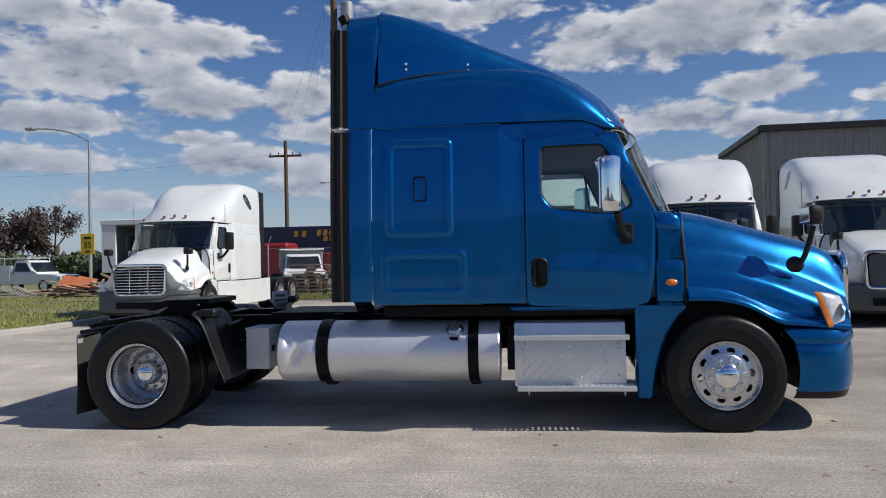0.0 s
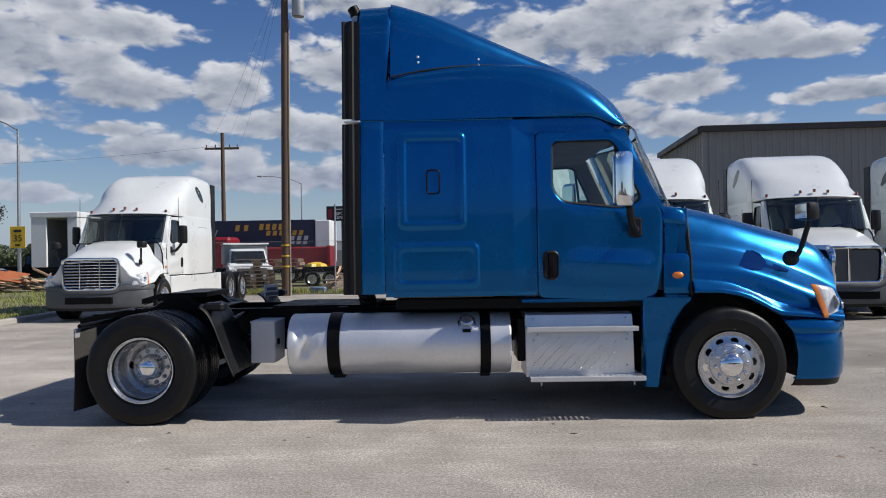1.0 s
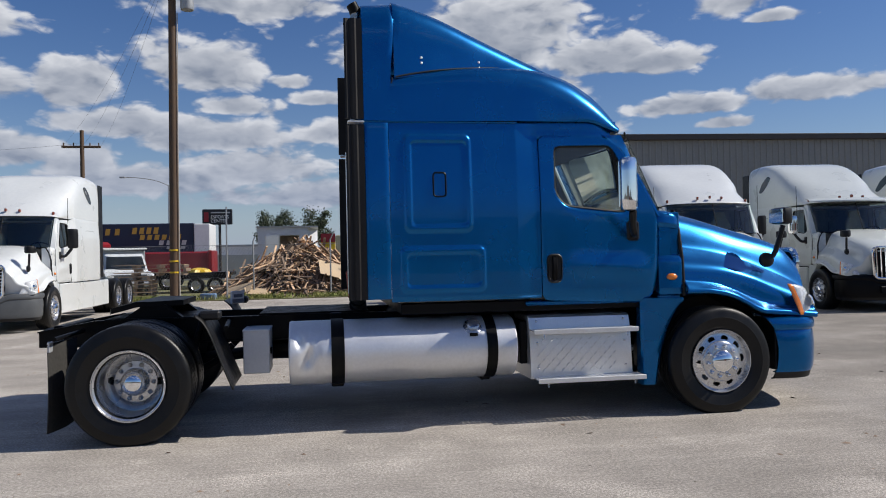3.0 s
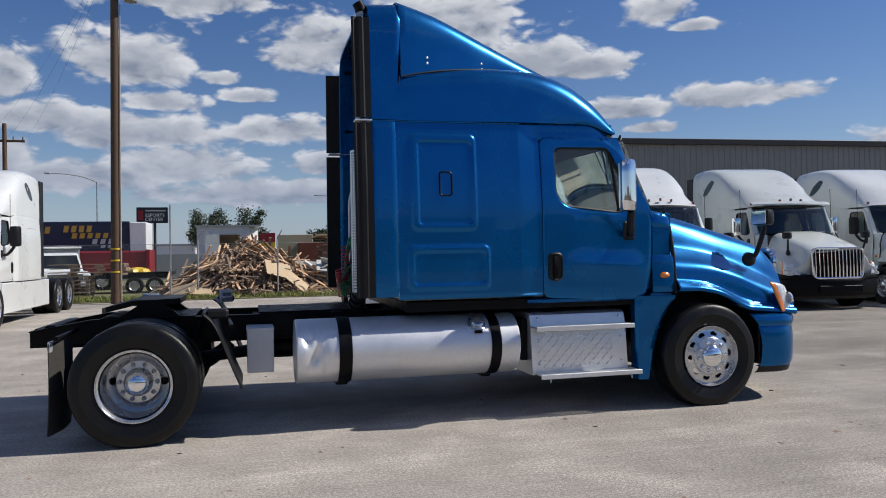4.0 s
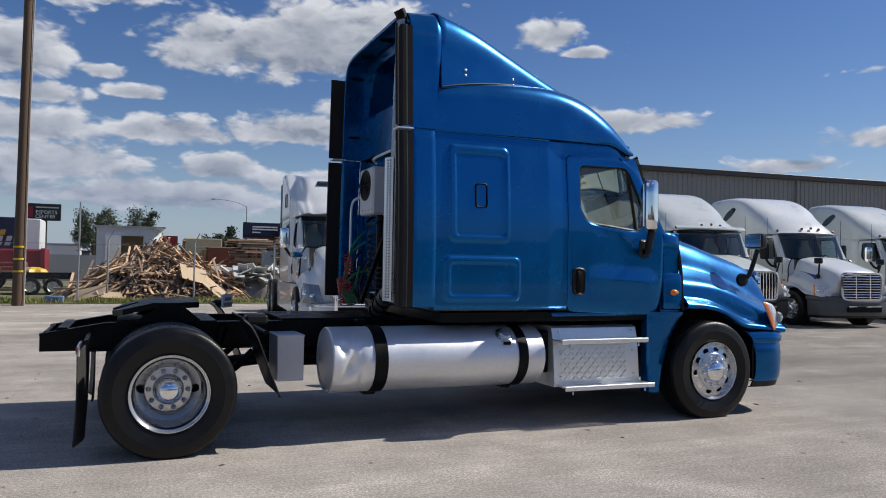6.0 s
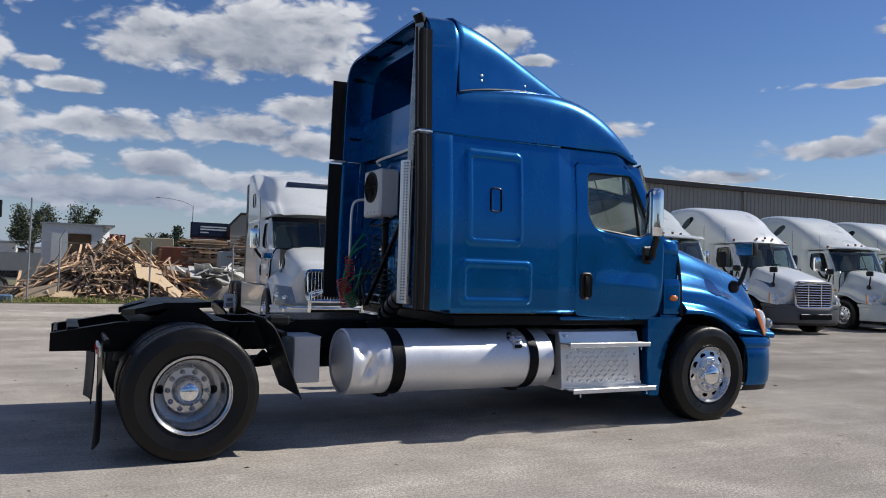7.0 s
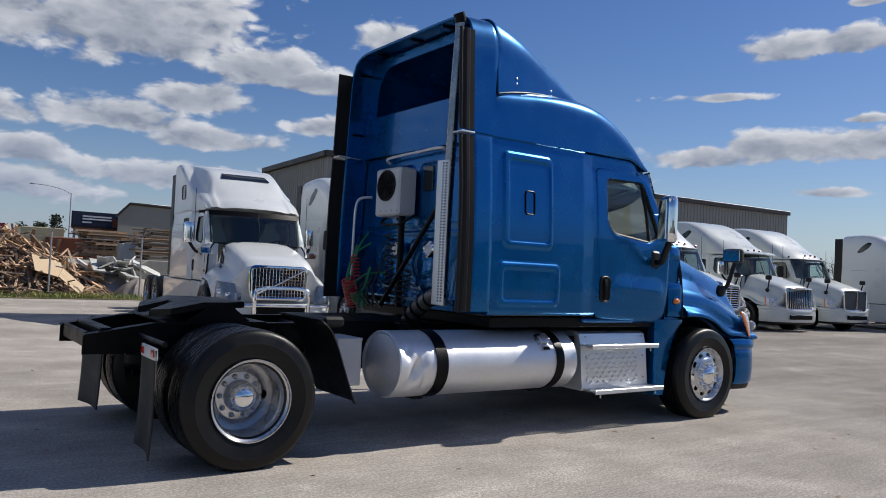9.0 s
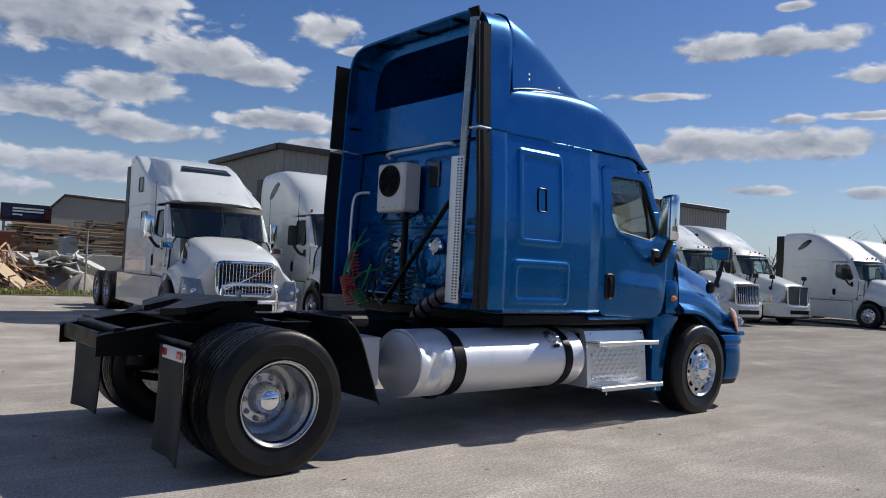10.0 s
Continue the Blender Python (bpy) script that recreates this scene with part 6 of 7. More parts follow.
        tube(bar, smooth_curve([(6.80, -0.52, 0.30), (6.82, -0.53, 0.80), (6.81, -0.45, 0.97), (6.81, 0.0, 1.0), (6.81, 0.45, 0.97), (6.82, 0.53, 0.80), (6.80, 0.52, 0.30)], 40), 0.036, 10)
        guard = part("bull_bar", bar, CHROME, t, "polished steel bull bar")
        for z, w in ((0.62, 1.05), (0.40, 1.08)):
            part("guard_rail", tube(Geo(), [(6.52, -w, z), (6.72, -w * 0.9, z), (6.76, -0.5, z), (6.76, 0.5, z), (6.72, w * 0.9, z), (6.52, w, z)], 0.03, 8), CHROME, guard)
        for s in (-1, 1):
            part("guard_post", tube(Geo(), [(6.60, s * 1.0, 0.40), (6.62, s * 1.0, 0.62)], 0.03, 8), CHROME, guard)
    else:
        for s in (-1, 1):
            drop = loop_even([(2.68, 3.52), (2.52, 3.60), (2.20, 3.42), (1.98, 3.18), (2.02, 3.13), (2.20, 3.16), (2.48, 3.32)], 30, 0.07)
            yy = [roof_side(roof, p[0], p[1]) + 0.006 for p in drop]
            g = loft(Geo(), [[(p[0], s * (y + o), p[1]) for p, y in zip(drop, yy)] for o in (-0.05, 0.008)])
            part("roof_side_window", g, SMOKED, rf, "dark teardrop roof window")
    if extras == "visor":
        vis = sheet([[(plan_x(4.36 + dx, y, 1.10, BULGE), y, z) for y in np.linspace(-1.03, 1.03, 17)] for dx, z in ((-0.02, 2.80), (0.10, 2.79), (0.20, 2.735), (0.215, 2.70))])
        part("sun_visor", vis, paint, t, "white sun visor", solid=0.015)
    for s in (-1, 1):
        part("antenna", cyl(Geo(), (4.35, s * 1.22, 2.35), (4.33, s * 1.22, 3.15), 0.006, n=5), BLACK, t)
    seam = loop_even([(1.75, 1.40), (2.55, 1.40), (2.55, 2.40), (1.75, 2.40)], 40, 0.08)
    pair("locker_seam", tube(Geo(), [(p[0], -1.137 + 0.012 * sstep(2.0, 2.4, p[1]), p[1]) for p in seam + seam[:1]], 0.005, 5, False), GREYPL, t)
    slot = box(Geo(), 6.60, 6.665, -0.52, 0.52, 0.44, 0.60, 0.01)
    part("bumper_slot", slot, BLACK, t)
    und = box(Geo(), 0.5, 5.0, -0.95, 0.95, 0.40, 1.05, 0.05)
    part("chassis", und, BLACK, t)
    return t


def park(t, x, y, turn):
    """Nose at x, y; turn: degrees from facing straight south."""
    m = pose(x, y, 0, 0, 0, -90 + turn) @ pose(-6.64, 0, 0)
    t.matrix_basis = m @ Matrix.Diagonal((1.0, 1.09, 1.0, 1.0))
    return t


def park_copy(t, x, y, turn, label):
    c = copy_thing(t, pose(0, 0, 0))
    c["label"] = label
    return park(c, x, y, turn)


ROW = "row of parked tractors"
cascade = park(white_truck("white sleeper tractor with grey bumper and chrome grille", ROW), -5.9, 9.9, 0)
volvo = park(white_truck("white sleeper tractor with mesh grille and bull bar", ROW, "tall", "mesh", bumper=WHITE, mirrors=CHROME, extras="windows"), 4.4, 8.6, -5)
park_copy(cascade, 7.5, 7.9, -7, "white sleeper tractor with domed roof")
kw = park(white_truck("white sleeper tractor with framed grey grille", ROW, "slope", "panel"), 11.0, 7.8, -7)
intl = park(white_truck("white sleeper tractor with upright chrome grille bars", ROW, "slope", "upright", GREYWHITE, bumper=BLACK, mirrors=CHROME, extras="visor"), 14.95, 7.8, -7)
striped = park_copy(cascade, 18.5, 7.5, -7, "white sleeper tractor with a blue stripe on the hood")
STRIPE = material("blue_decal", (0.03, 0.07, 0.22), 0.35, 0.0, 0.05, 3.0)
rows = []
for k in range(15):
    f = k / 14
    ring = hood_ring(5.25 + 0.62 * f)
    a, b = 42 - 4 * f + 1.5 * math.sin(3 * f), 42.8 + 6.0 * f ** 1.5 - 3 * f
    row = []
    for q in np.linspace(a, b, 6):
        i = int(q)
        p = Vector(ring[i]).lerp(Vector(ring[i + 1]), q - i)
        row.append((p.x, p.y - 0.012, p.z + 0.012))
    rows.append(row)
pair("hood_stripe", sheet(rows), STRIPE, striped, "blue swoosh decal")
park(white_truck("white sleeper tractor with upright grille bars and white bumper", ROW, "slope", "upright", GREYWHITE, bumper=GREYWHITE, mirrors=CHROME, extras="visor"), 23.3, 7.8, -7)
park(white_truck("white sleeper tractor with large grey grille and white bumper", ROW, "slope", "panel", GREYWHITE, bumper=GREYWHITE), 27.2, 7.8, -7)
park_copy(cascade, 31.0, 4.8, -11, "white sleeper tractor parked at the far end of the row")
park_copy(cascade, 35.4, 4.9, -11, "white sleeper tractor behind another one")


# ---- the verge, the yard behind and the distance ----
GRASS = material("dry_grass", (0.13, 0.20, 0.035), 0.9, 0.0, 0.3, 0.6, second=(0.30, 0.27, 0.10))
SOIL = material("verge_soil", (0.20, 0.155, 0.10), 0.95, 0.0, 0.2, 0.5, bump=0.5, bump_scale=12, second=(0.13, 0.16, 0.055))
CONCRETE = material("pale_concrete", (0.36, 0.34, 0.31), 0.85, 0.0, 0.15, 1.5, bump=0.2, bump_scale=30)
LUMBER = material("rough_lumber", (0.36, 0.215, 0.12), 0.8, 0.0, 0.25, 4.0, rand=0.5, second=(0.56, 0.40, 0.26))
OLDLUMBER = material("grey_lumber", (0.15, 0.10, 0.068), 0.85, 0.0, 0.25, 4.0, rand=0.55, second=(0.27, 0.20, 0.145))
SHEETWOOD = material("plywood", (0.48, 0.36, 0.23), 0.75, 0.0, 0.12, 2.0, rand=0.25)
NAVY = material("navy_container", (0.010, 0.016, 0.045), 0.45, 0.0, 0.15, 2.0)
REDPAINT = material("red_paint", (0.22, 0.010, 0.016), 0.4, 0.0, 0.15, 2.0)
YELLOW = material("yellow_paint", (0.70, 0.45, 0.02), 0.5, 0.0, 0.1, 4.0)
GOLD = material("gold_lettering", (0.45, 0.27, 0.04), 0.5, 0.0, 0.1, 4.0)
SILVER = material("grey_lettering", (0.42, 0.42, 0.42), 0.5, 0.0, 0.1, 4.0)
OFFWHITE = material("off_white_wall", (0.66, 0.67, 0.68), 0.6, 0.0, 0.07, 0.8)
TAN = material("tan_wall", (0.36, 0.33, 0.22), 0.7, 0.0, 0.08, 0.8)
BROWN = material("rusty_container", (0.16, 0.045, 0.022), 0.7, 0.0, 0.2, 1.5)
GALV = material("galvanised_steel", (0.36, 0.37, 0.38), 0.5, 0.6, 0.1, 3.0)
SIGNBLACK = material("sign_black", (0.012, 0.012, 0.015), 0.4, 0.0, 0.1, 2.0)
SIGNWHITE = material("sign_lettering", (0.7, 0.7, 0.7), 0.5, 0.0, 0.02, 2.0)
BARK = material("bark", (0.09, 0.07, 0.05), 0.9, 0.0, 0.2, 3.0)
LEAF = material("gum_leaves", (0.055, 0.075, 0.04), 0.7, 0.0, 0.35, 1.0)
PLUMLEAF = material("purple_leaves", (0.055, 0.035, 0.032), 0.7, 0.0, 0.35, 1.0)
HEDGE = material("hedge_leaves", (0.075, 0.095, 0.045), 0.8, 0.0, 0.35, 1.0)
GRAVELPALE = material("pale_stone", (0.55, 0.51, 0.45), 0.9, 0.0, 0.3, 30.0)
GRAVEL = material("gravel", (0.32, 0.28, 0.24), 0.9, 0.0, 0.25, 6.0, bump=0.8, bump_scale=14)


def one(name, label, category, g, mat, group="", kind="", smooth=25):
    ob = part(name, g, mat, None, smooth=smooth)
    return tagged(ob, label, category, group, kind)


# verge: soil sheet, kerb and grass
VERGE = [(-60, 5.2), (-14, 6.4), (-9.0, 7.2), (-8.1, 8.0), (-7.85, 9.4), (-7.95, 20.6), (-7.3, 21.5), (12.5, 21.7), (13.0, 25.9), (13.0, 60), (-60, 60)]
g = Geo()
loft(g, [[(x, y, z) for x, y in VERGE] for z in (-0.05, 0.035)])
one("verge", "strip of bare soil and dry grass beyond the asphalt", "verge", g, SOIL, kind="structure", smooth=0)
kerb_line = smooth_curve([(-40, 5.75), (-14, 6.4), (-9.0, 7.2), (-8.1, 8.0), (-7.85, 9.4), (-7.92, 14.0), (-7.95, 20.6)], 60)
rows = []
for i, p in enumerate(kerb_line):
    t = kerb_line[min(i + 1, 60)] - kerb_line[max(i - 1, 0)]
    n = np.array((t[1], -t[0])) / np.linalg.norm(t)
    rows.append([(p[0] + n[0] * o, p[1] + n[1] * o, z) for o, z in ((0.10, -0.02), (0.09, 0.10), (0.06, 0.125), (-0.06, 0.13), (-0.09, 0.11), (-0.09, -0.02))])
one("kerb", "pale concrete kerb edging the grass", "kerb", loft(Geo(), rows), CONCRETE, kind="structure", smooth=30)

rnd = random.Random(11)


def blade(g, x, y, z, h, w):
    a = rnd.uniform(0, 6.283)
    dx, dy = w * math.cos(a), w * math.sin(a)
    lx, ly = rnd.gauss(0, 0.35) * h, rnd.gauss(0, 0.35) * h
    k = len(g.v)
    g.v += [(x - dx, y - dy, z), (x + dx, y + dy, z), (x + lx, y + ly, z + h)]
    g.f.append((k, k + 1, k + 2))


g = Geo()
for i in range(42000):
    x, y = -8.1 - 20 * rnd.random() ** 1.5, 6.6 + 19 * rnd.random()
    if y < 6.9 + max(0, (x + 8.0) * -0.12) * -1 + (1.4 if x > -9.0 else 0.2):
        continue
    if noise.noise((x * 0.35, y * 0.35, 2.0)) < -0.15 and rnd.random() < 0.75:
        continue
    blade(g, x, y, 0.02, rnd.uniform(0.04, 0.17), rnd.uniform(0.010, 0.024))
for i in range(15000):
    x, y = rnd.uniform(-7.5, 12.5), 21.75 + 1.5 * rnd.random() ** 1.4
    if noise.noise((x * 0.6, y * 0.6, 5.0)) < -0.1 and rnd.random() < 0.7:
        continue
    blade(g, x, y, 0.02, rnd.uniform(0.06, 0.26), rnd.uniform(0.01, 0.022))
lawn = part("grass", g, GRASS, None, smooth=0, fix=False)
tagged(lawn, "patchy green and yellow grass along the lot", "grass", kind="stuff")

# utility pole: bands, conduit, transformer and wires
for z in (1.12, 1.52, 1.92):
    part("pole_band", lathe(Geo(), [(0.178, -0.03), (0.182, 0.0), (0.178, 0.03)], (-3.60, 20.75, z), "z", 24), YELLOW, pole, "yellow reflective band")
part("conduit", tube(Geo(), [(-3.42, 20.66, 0.0), (-3.40, 20.66, 6.0), (-3.36, 20.70, 10.5)], 0.022, 8), CONCRETE, pole, "pale plastic conduit")
tr = lathe(Geo(), [(0.02, 0.0), (0.22, 0.02), (0.24, 0.1), (0.24, 0.85), (0.2, 0.9), (0.02, 0.95)], (-3.0, 20.7, 10.6), "z", 24)
part("transformer", tr, GALV, pole, "grey transformer can")
for k, (x1, y1, z1) in enumerate(((-18.0, 60.0, 11.4), (-19.6, 60.0, 11.4), (-16.6, 60.0, 11.3))):
    pts = [(-3.5 + (x1 + 3.5) * f, 20.75 + (y1 - 20.75) * f, 12.6 + (z1 - 12.6) * f - 0.8 * 4 * f * (1 - f)) for f in np.linspace(0, 1, 16)]
    part("wire", tube(Geo(), pts, 0.005, 4), BLACK, pole)

far_pole = thing("utility_pole", "distant wooden utility pole with a crossarm", "pole")
part("pole_shaft", cyl(Geo(), (-18.0, 60, 0), (-18.05, 60, 12.7), 0.22, 0.16, 14), POLEWOOD, far_pole)
arm = box(Geo(), -19.65, -16.55, 59.9, 60.05, 11.2, 11.4, 0.02)
for x in (-19.5, -18.7, -17.4, -16.7):
    cyl(arm, (x, 59.97, 11.4), (x, 59.97, 11.65), 0.05, n=8)
part("crossarm", arm, POLEWOOD, far_pole)
for dz in (11.6,):
    part("wire", tube(Geo(), [(-60 + 42 * f, 60 + 10 * (1 - f), dz - 0.6 * 4 * f * (1 - f)) for f in np.linspace(0, 1, 12)], 0.008, 4), BLACK, far_pole)


def street_lamp(x, y, h, reach, label):
    t = thing("street_lamp", label, "street lamp")
    part("lamp_post", cyl(Geo(), (x, y, 0), (x, y, h), 0.10, 0.06, 12), GALV, t)
    a = tube(Geo(), smooth_curve([(x, y, h - 0.05), (x - reach * 0.3, y, h + 0.45), (x - reach * 0.7, y, h + 0.72), (x - reach, y, h + 0.78)], 14), 0.04, 8)
    part("lamp_arm", a, GALV, t)
    part("lamp_head", box(Geo(), x - reach - 0.55, x - reach, y - 0.15, y + 0.15, h + 0.70, h + 0.86, 0.05), GALV, t)
    return t


street_lamp(-20.4, 32, 8.5, 3.2, "galvanised street lamp with curved arm beside the verge")
street_lamp(-13.0, 70, 9.0, 4.0, "distant street lamp behind the yard")
street_lamp(14.0, 95, 9.0, 4.0, "distant street lamp behind the yard")


def lettering(text, size, m, mat, parent, name="lettering"):
    cu = bpy.data.curves.new(name, "FONT")
    cu.body, cu.size, cu.extrude, cu.align_x, cu.align_y = text, size, 0.004, "CENTER", "CENTER"
    ob = new(name, cu)
    me = bpy.data.meshes.new_from_object(ob.evaluated_get(bpy.context.evaluated_depsgraph_get()))
    bpy.data.objects.remove(ob)
    me.materials.append(mat)
    o = part(name, me, mat, parent)
    o.matrix_basis = m
    return o


# speed sign
s = thing("road_sign", "yellow advisory speed sign on a thin steel post", "road sign")
part("sign_post", cyl(Geo(), (-18.05, 28.03, 0), (-18.05, 28.03, 3.1), 0.035, n=8), GALV, s)
part("sign_panel", box(Geo(), -18.5, -17.76, 27.97, 27.99, 2.1, 3.14, 0.02), YELLOW, s)
lettering("35", 0.46, pose(-18.13, 27.962, 2.55, 90, 0, 0), SIGNBLACK, s)
part("unreadable_line", box(Geo(), -18.32, -17.94, 27.955, 27.966, 2.86, 2.98), SIGNBLACK, s)
part("unreadable_line", box(Geo(), -18.25, -18.0, 27.955, 27.966, 2.20, 2.28), SIGNBLACK, s)

# roadside name sign
s = thing("pylon_sign", "black pylon sign with pale lettering on a single post", "sign")
part("sign_post", cyl(Geo(), (-5.05, 45, 0), (-5.05, 45, 4.0), 0.09, n=10), TRIM, s)
part("sign_box", box(Geo(), -6.16, -4.22, 44.85, 45.15, 3.92, 4.95, 0.03), SIGNBLACK, s)
lettering("ESPORTS", 0.30, pose(-5.02, 44.84, 4.42, 90, 0, 0), SIGNWHITE, s)
lettering("CENTER", 0.30, pose(-5.07, 44.84, 4.15, 90, 0, 0), SIGNWHITE, s)
part("unreadable_line", box(Geo(), -5.6, -4.35, 44.83, 44.84, 4.68, 4.76), SILVER, s)
part("emblem", box(Geo(), -6.05, -5.75, 44.83, 44.84, 4.1, 4.75, 0.0), REDPAINT, s)


def sticks(parent, mat, n, place, name="plank", seed=1, kind_joined=None, sizes=None):
    r = random.Random(seed)
    meshes = []
    for k in range(8):
        L, w, h = (sizes or ((1.2, 3.4), (0.07, 0.24), (0.02, 0.05)))
        l = r.uniform(*L)
        meshes.append(mesh_of(name, box(Geo(), -l / 2, l / 2, -r.uniform(*w) / 2, r.uniform(*w) / 2, 0, r.uniform(*h)), mat, 0, False))
    for k in range(n):
        ob = part(name, meshes[k % 8], None, parent)
        ob.matrix_basis = place(r)
    return meshes


def heap_height(x, y, cx, cy, rx, ry, h):
    d = math.hypot((x - cx) / rx, (y - cy) / ry)
    return h * max(0.0, 1 - d ** 1.35)


# demolition timber
pile = thing("timber_pile", "large heap of broken planks and plywood sheets on the verge", "timber pile")
CX, CY, RX, RY, HH = 0.9, 25.3, 3.9, 2.6, 2.0
grid = [[(CX + RX * (2 * i / 30 - 1), CY + RY * (2 * j / 20 - 1), heap_height(CX + RX * (2 * i / 30 - 1), CY + RY * (2 * j / 20 - 1), CX, CY, RX, RY, HH * 0.86) + 0.02) for i in range(31)] for j in range(21)]
part("heap_core", sheet(grid), OLDLUMBER, pile, "packed debris")


def on_heap(r):
    while True:
        x, y = CX + r.gauss(0, 0.42) * RX, CY + r.uniform(-1, 0.5) * RY
        h = heap_height(x, y, CX, CY, RX, RY, HH)
        if h > 0.02:
            break
    # most pieces lie down the slope, the rest across it
    out = math.degrees(math.atan2((y - CY) / RY, (x - CX) / RX))
    if r.random() < 0.68:
        return pose(x, y, h * r.uniform(0.88, 1.02) + 0.03, r.gauss(0, 12), r.gauss(30, 12), out + r.gauss(0, 32))
    return pose(x, y, h * r.uniform(0.86, 1.0) + 0.03, r.gauss(14, 12), r.gauss(0, 15) + 27 * (x - CX) / RX, r.choice((r.gauss(20, 28), r.gauss(-25, 30), r.uniform(0, 180))))


THIN = ((0.8, 2.6), (0.04, 0.11), (0.02, 0.06))
sticks(pile, LUMBER, 190, on_heap, seed=4, sizes=THIN)
sticks(pile, OLDLUMBER, 110, on_heap, seed=5, sizes=THIN)
for seed, mt in ((14, LUMBER), (15, OLDLUMBER)):
    g, rr = Geo(), random.Random(seed)
    for k in range(170):
        one_stick, l, w = Geo(), rr.uniform(0.6, 2.4), rr.uniform(0.04, 0.11)
        box(one_stick, -l / 2, l / 2, -w / 2, w / 2, 0, rr.uniform(0.02, 0.05))
        m = on_heap(rr)
        g.add([m @ Vector(p) for p in one_stick.v], one_stick.f)
    rest = part("debris", g, mt, pile, smooth=0, fix=False)
    rest["kind"] = "stuff"
r9 = random.Random(9)
for x, y, z, l, w, a, b, c in ((2.05, 23.7, 1.05, 1.15, 0.75, 50, 14, 25), (2.75, 23.2, 0.55, 1.0, 0.5, 48, 40, 10), (-1.55, 23.0, 0.36, 1.1, 0.6, 38, -14, -20), (-0.9, 22.9, 0.28, 0.9, 0.4, 35, 5, 25)):
    ob = part("plywood_sheet", box(Geo(), -l / 2, l / 2, -w / 2, w / 2, -0.01, 0.01), SHEETWOOD, pile, "pale plywood sheet")
    ob.matrix_basis = pose(x, y - 0.35, z, a, b, c)

# white rubble beside it
rub = thing("rubble_heap", "heap of white boards and grey scrap beside the timber", "rubble")
MIXED = material("white_boards", (0.42, 0.42, 0.40), 0.7, 0.0, 0.15, 3.0, rand=0.35)
sticks(rub, MIXED, 46, lambda r: pose(4.35 + r.gauss(0, 0.65), 25.6 + r.uniform(-1.1, 1.1), max(0.06, 1.25 - abs(r.gauss(0, 0.55))), r.gauss(0, 30), r.gauss(0, 25), r.uniform(0, 180)), "board", 7, sizes=((0.5, 1.7), (0.2, 0.7), (0.02, 0.12)))
part("heap_core", lathe(Geo(), [(1.3, 0.0), (1.05, 0.4), (0.6, 0.9), (0.02, 1.15)], (4.4, 25.7, 0.0), "z", 16), GALV, rub)
g = Geo()
lathe(g, [(0.95, 0.0), (0.8, 0.2), (0.55, 0.45), (0.25, 0.66), (0.02, 0.72)], (5.3, 24.0, 0.0), "z", 28, shape=lambda i, k, r: r * (1 + 0.08 * math.sin(i * 2.3 + k) + 0.05 * math.sin(i * 5.1)))
one("gravel_mound", "small heap of pale gravel against the retaining wall", "gravel heap", g, GRAVEL)
blk = thing("block_stack", "uneven stack of broken concrete blocks", "block stack")
for i in range(3):
    for j in range(7):
        ob = part("block", box(Geo(), -0.22, 0.22, -0.15, 0.15, 0, 0.16, 0.015), OLDLUMBER if (i + j) % 3 else CONCRETE, blk)
        ob.matrix_basis = pose(4.75 + i * 0.30 + r9.uniform(-0.08, 0.08), 26.0 + r9.uniform(-0.1, 0.1), 0.03 + j * 0.17, 0, 0, r9.uniform(-14, 14))

one("retaining_wall", "low grey concrete retaining wall below the lumber", "retaining wall", box(Geo(), 5.3, 13.0, 26.8, 27.1, 0, 1.42, 0.02), CONCRETE)
one("yard_bank", "raised yard surface behind the retaining wall", "yard bank", box(Geo(), 5.3, 13.9, 27.1, 45, 0, 1.36), SOIL, smooth=0)


def lumber_stack(x0, x1, y, z0, z1, seed, label):
    t = thing("lumber_stack", label, "lumber stack", "stacks of lumber")
    r = random.Random(seed)
    z = z0
    while z < z1:
        h = r.uniform(0.05, 0.11)
        for k in range(3):
            a, b = x0 + r.uniform(-0.5, 0.5), x1 + r.uniform(-0.7, 0.6)
            part("board", box(Geo(), a, b, y + k * 0.35 + r.uniform(-0.05, 0.05), y + k * 0.35 + 0.33, z, z + h - 0.012), LUMBER if r.random() < 0.6 else OLDLUMBER, t)
        z += h
        if r.random() < 0.3:
            for xx in np.linspace(x0 + 0.3, x1 - 0.3, 4):
                part("spacer", box(Geo(), xx, xx + 0.1, y, y + 1.0, z, z + 0.06), OLDLUMBER, t)
            z += 0.065
    return t


lumber_stack(6.3, 12.6, 28.2, 1.38, 2.85, 1, "long stack of weathered brown lumber")
lumber_stack(4.6, 6.6, 31.5, 0.0, 2.7, 2, "stack of short brown boards")
lumber_stack(8.3, 11.5, 29.6, 1.38, 3.05, 3, "stack of fresh brown boards behind another")
one("steel_skip", "pale steel frame bin among the lumber", "bin", box(Geo(), 5.5, 6.1, 28.3, 29.0, 1.36, 2.1, 0.03), GALV)
one("dark_container", "dark container with a pale frame behind the lumber", "container", box(Geo(), 10.2, 16.0, 33.0, 35.2, 1.2, 3.3, 0.05), SIGNBLACK)
one("rusty_container", "rust-brown steel shipping container among the lumber", "container", box(Geo(), 3.6, 6.2, 35, 37.4, 0, 2.35, 0.04), BROWN)
one("tan_container", "plain tan container behind the timber", "container", box(Geo(), 2.5, 4.45, 36, 38, 0, 2.82, 0.03), TAN)

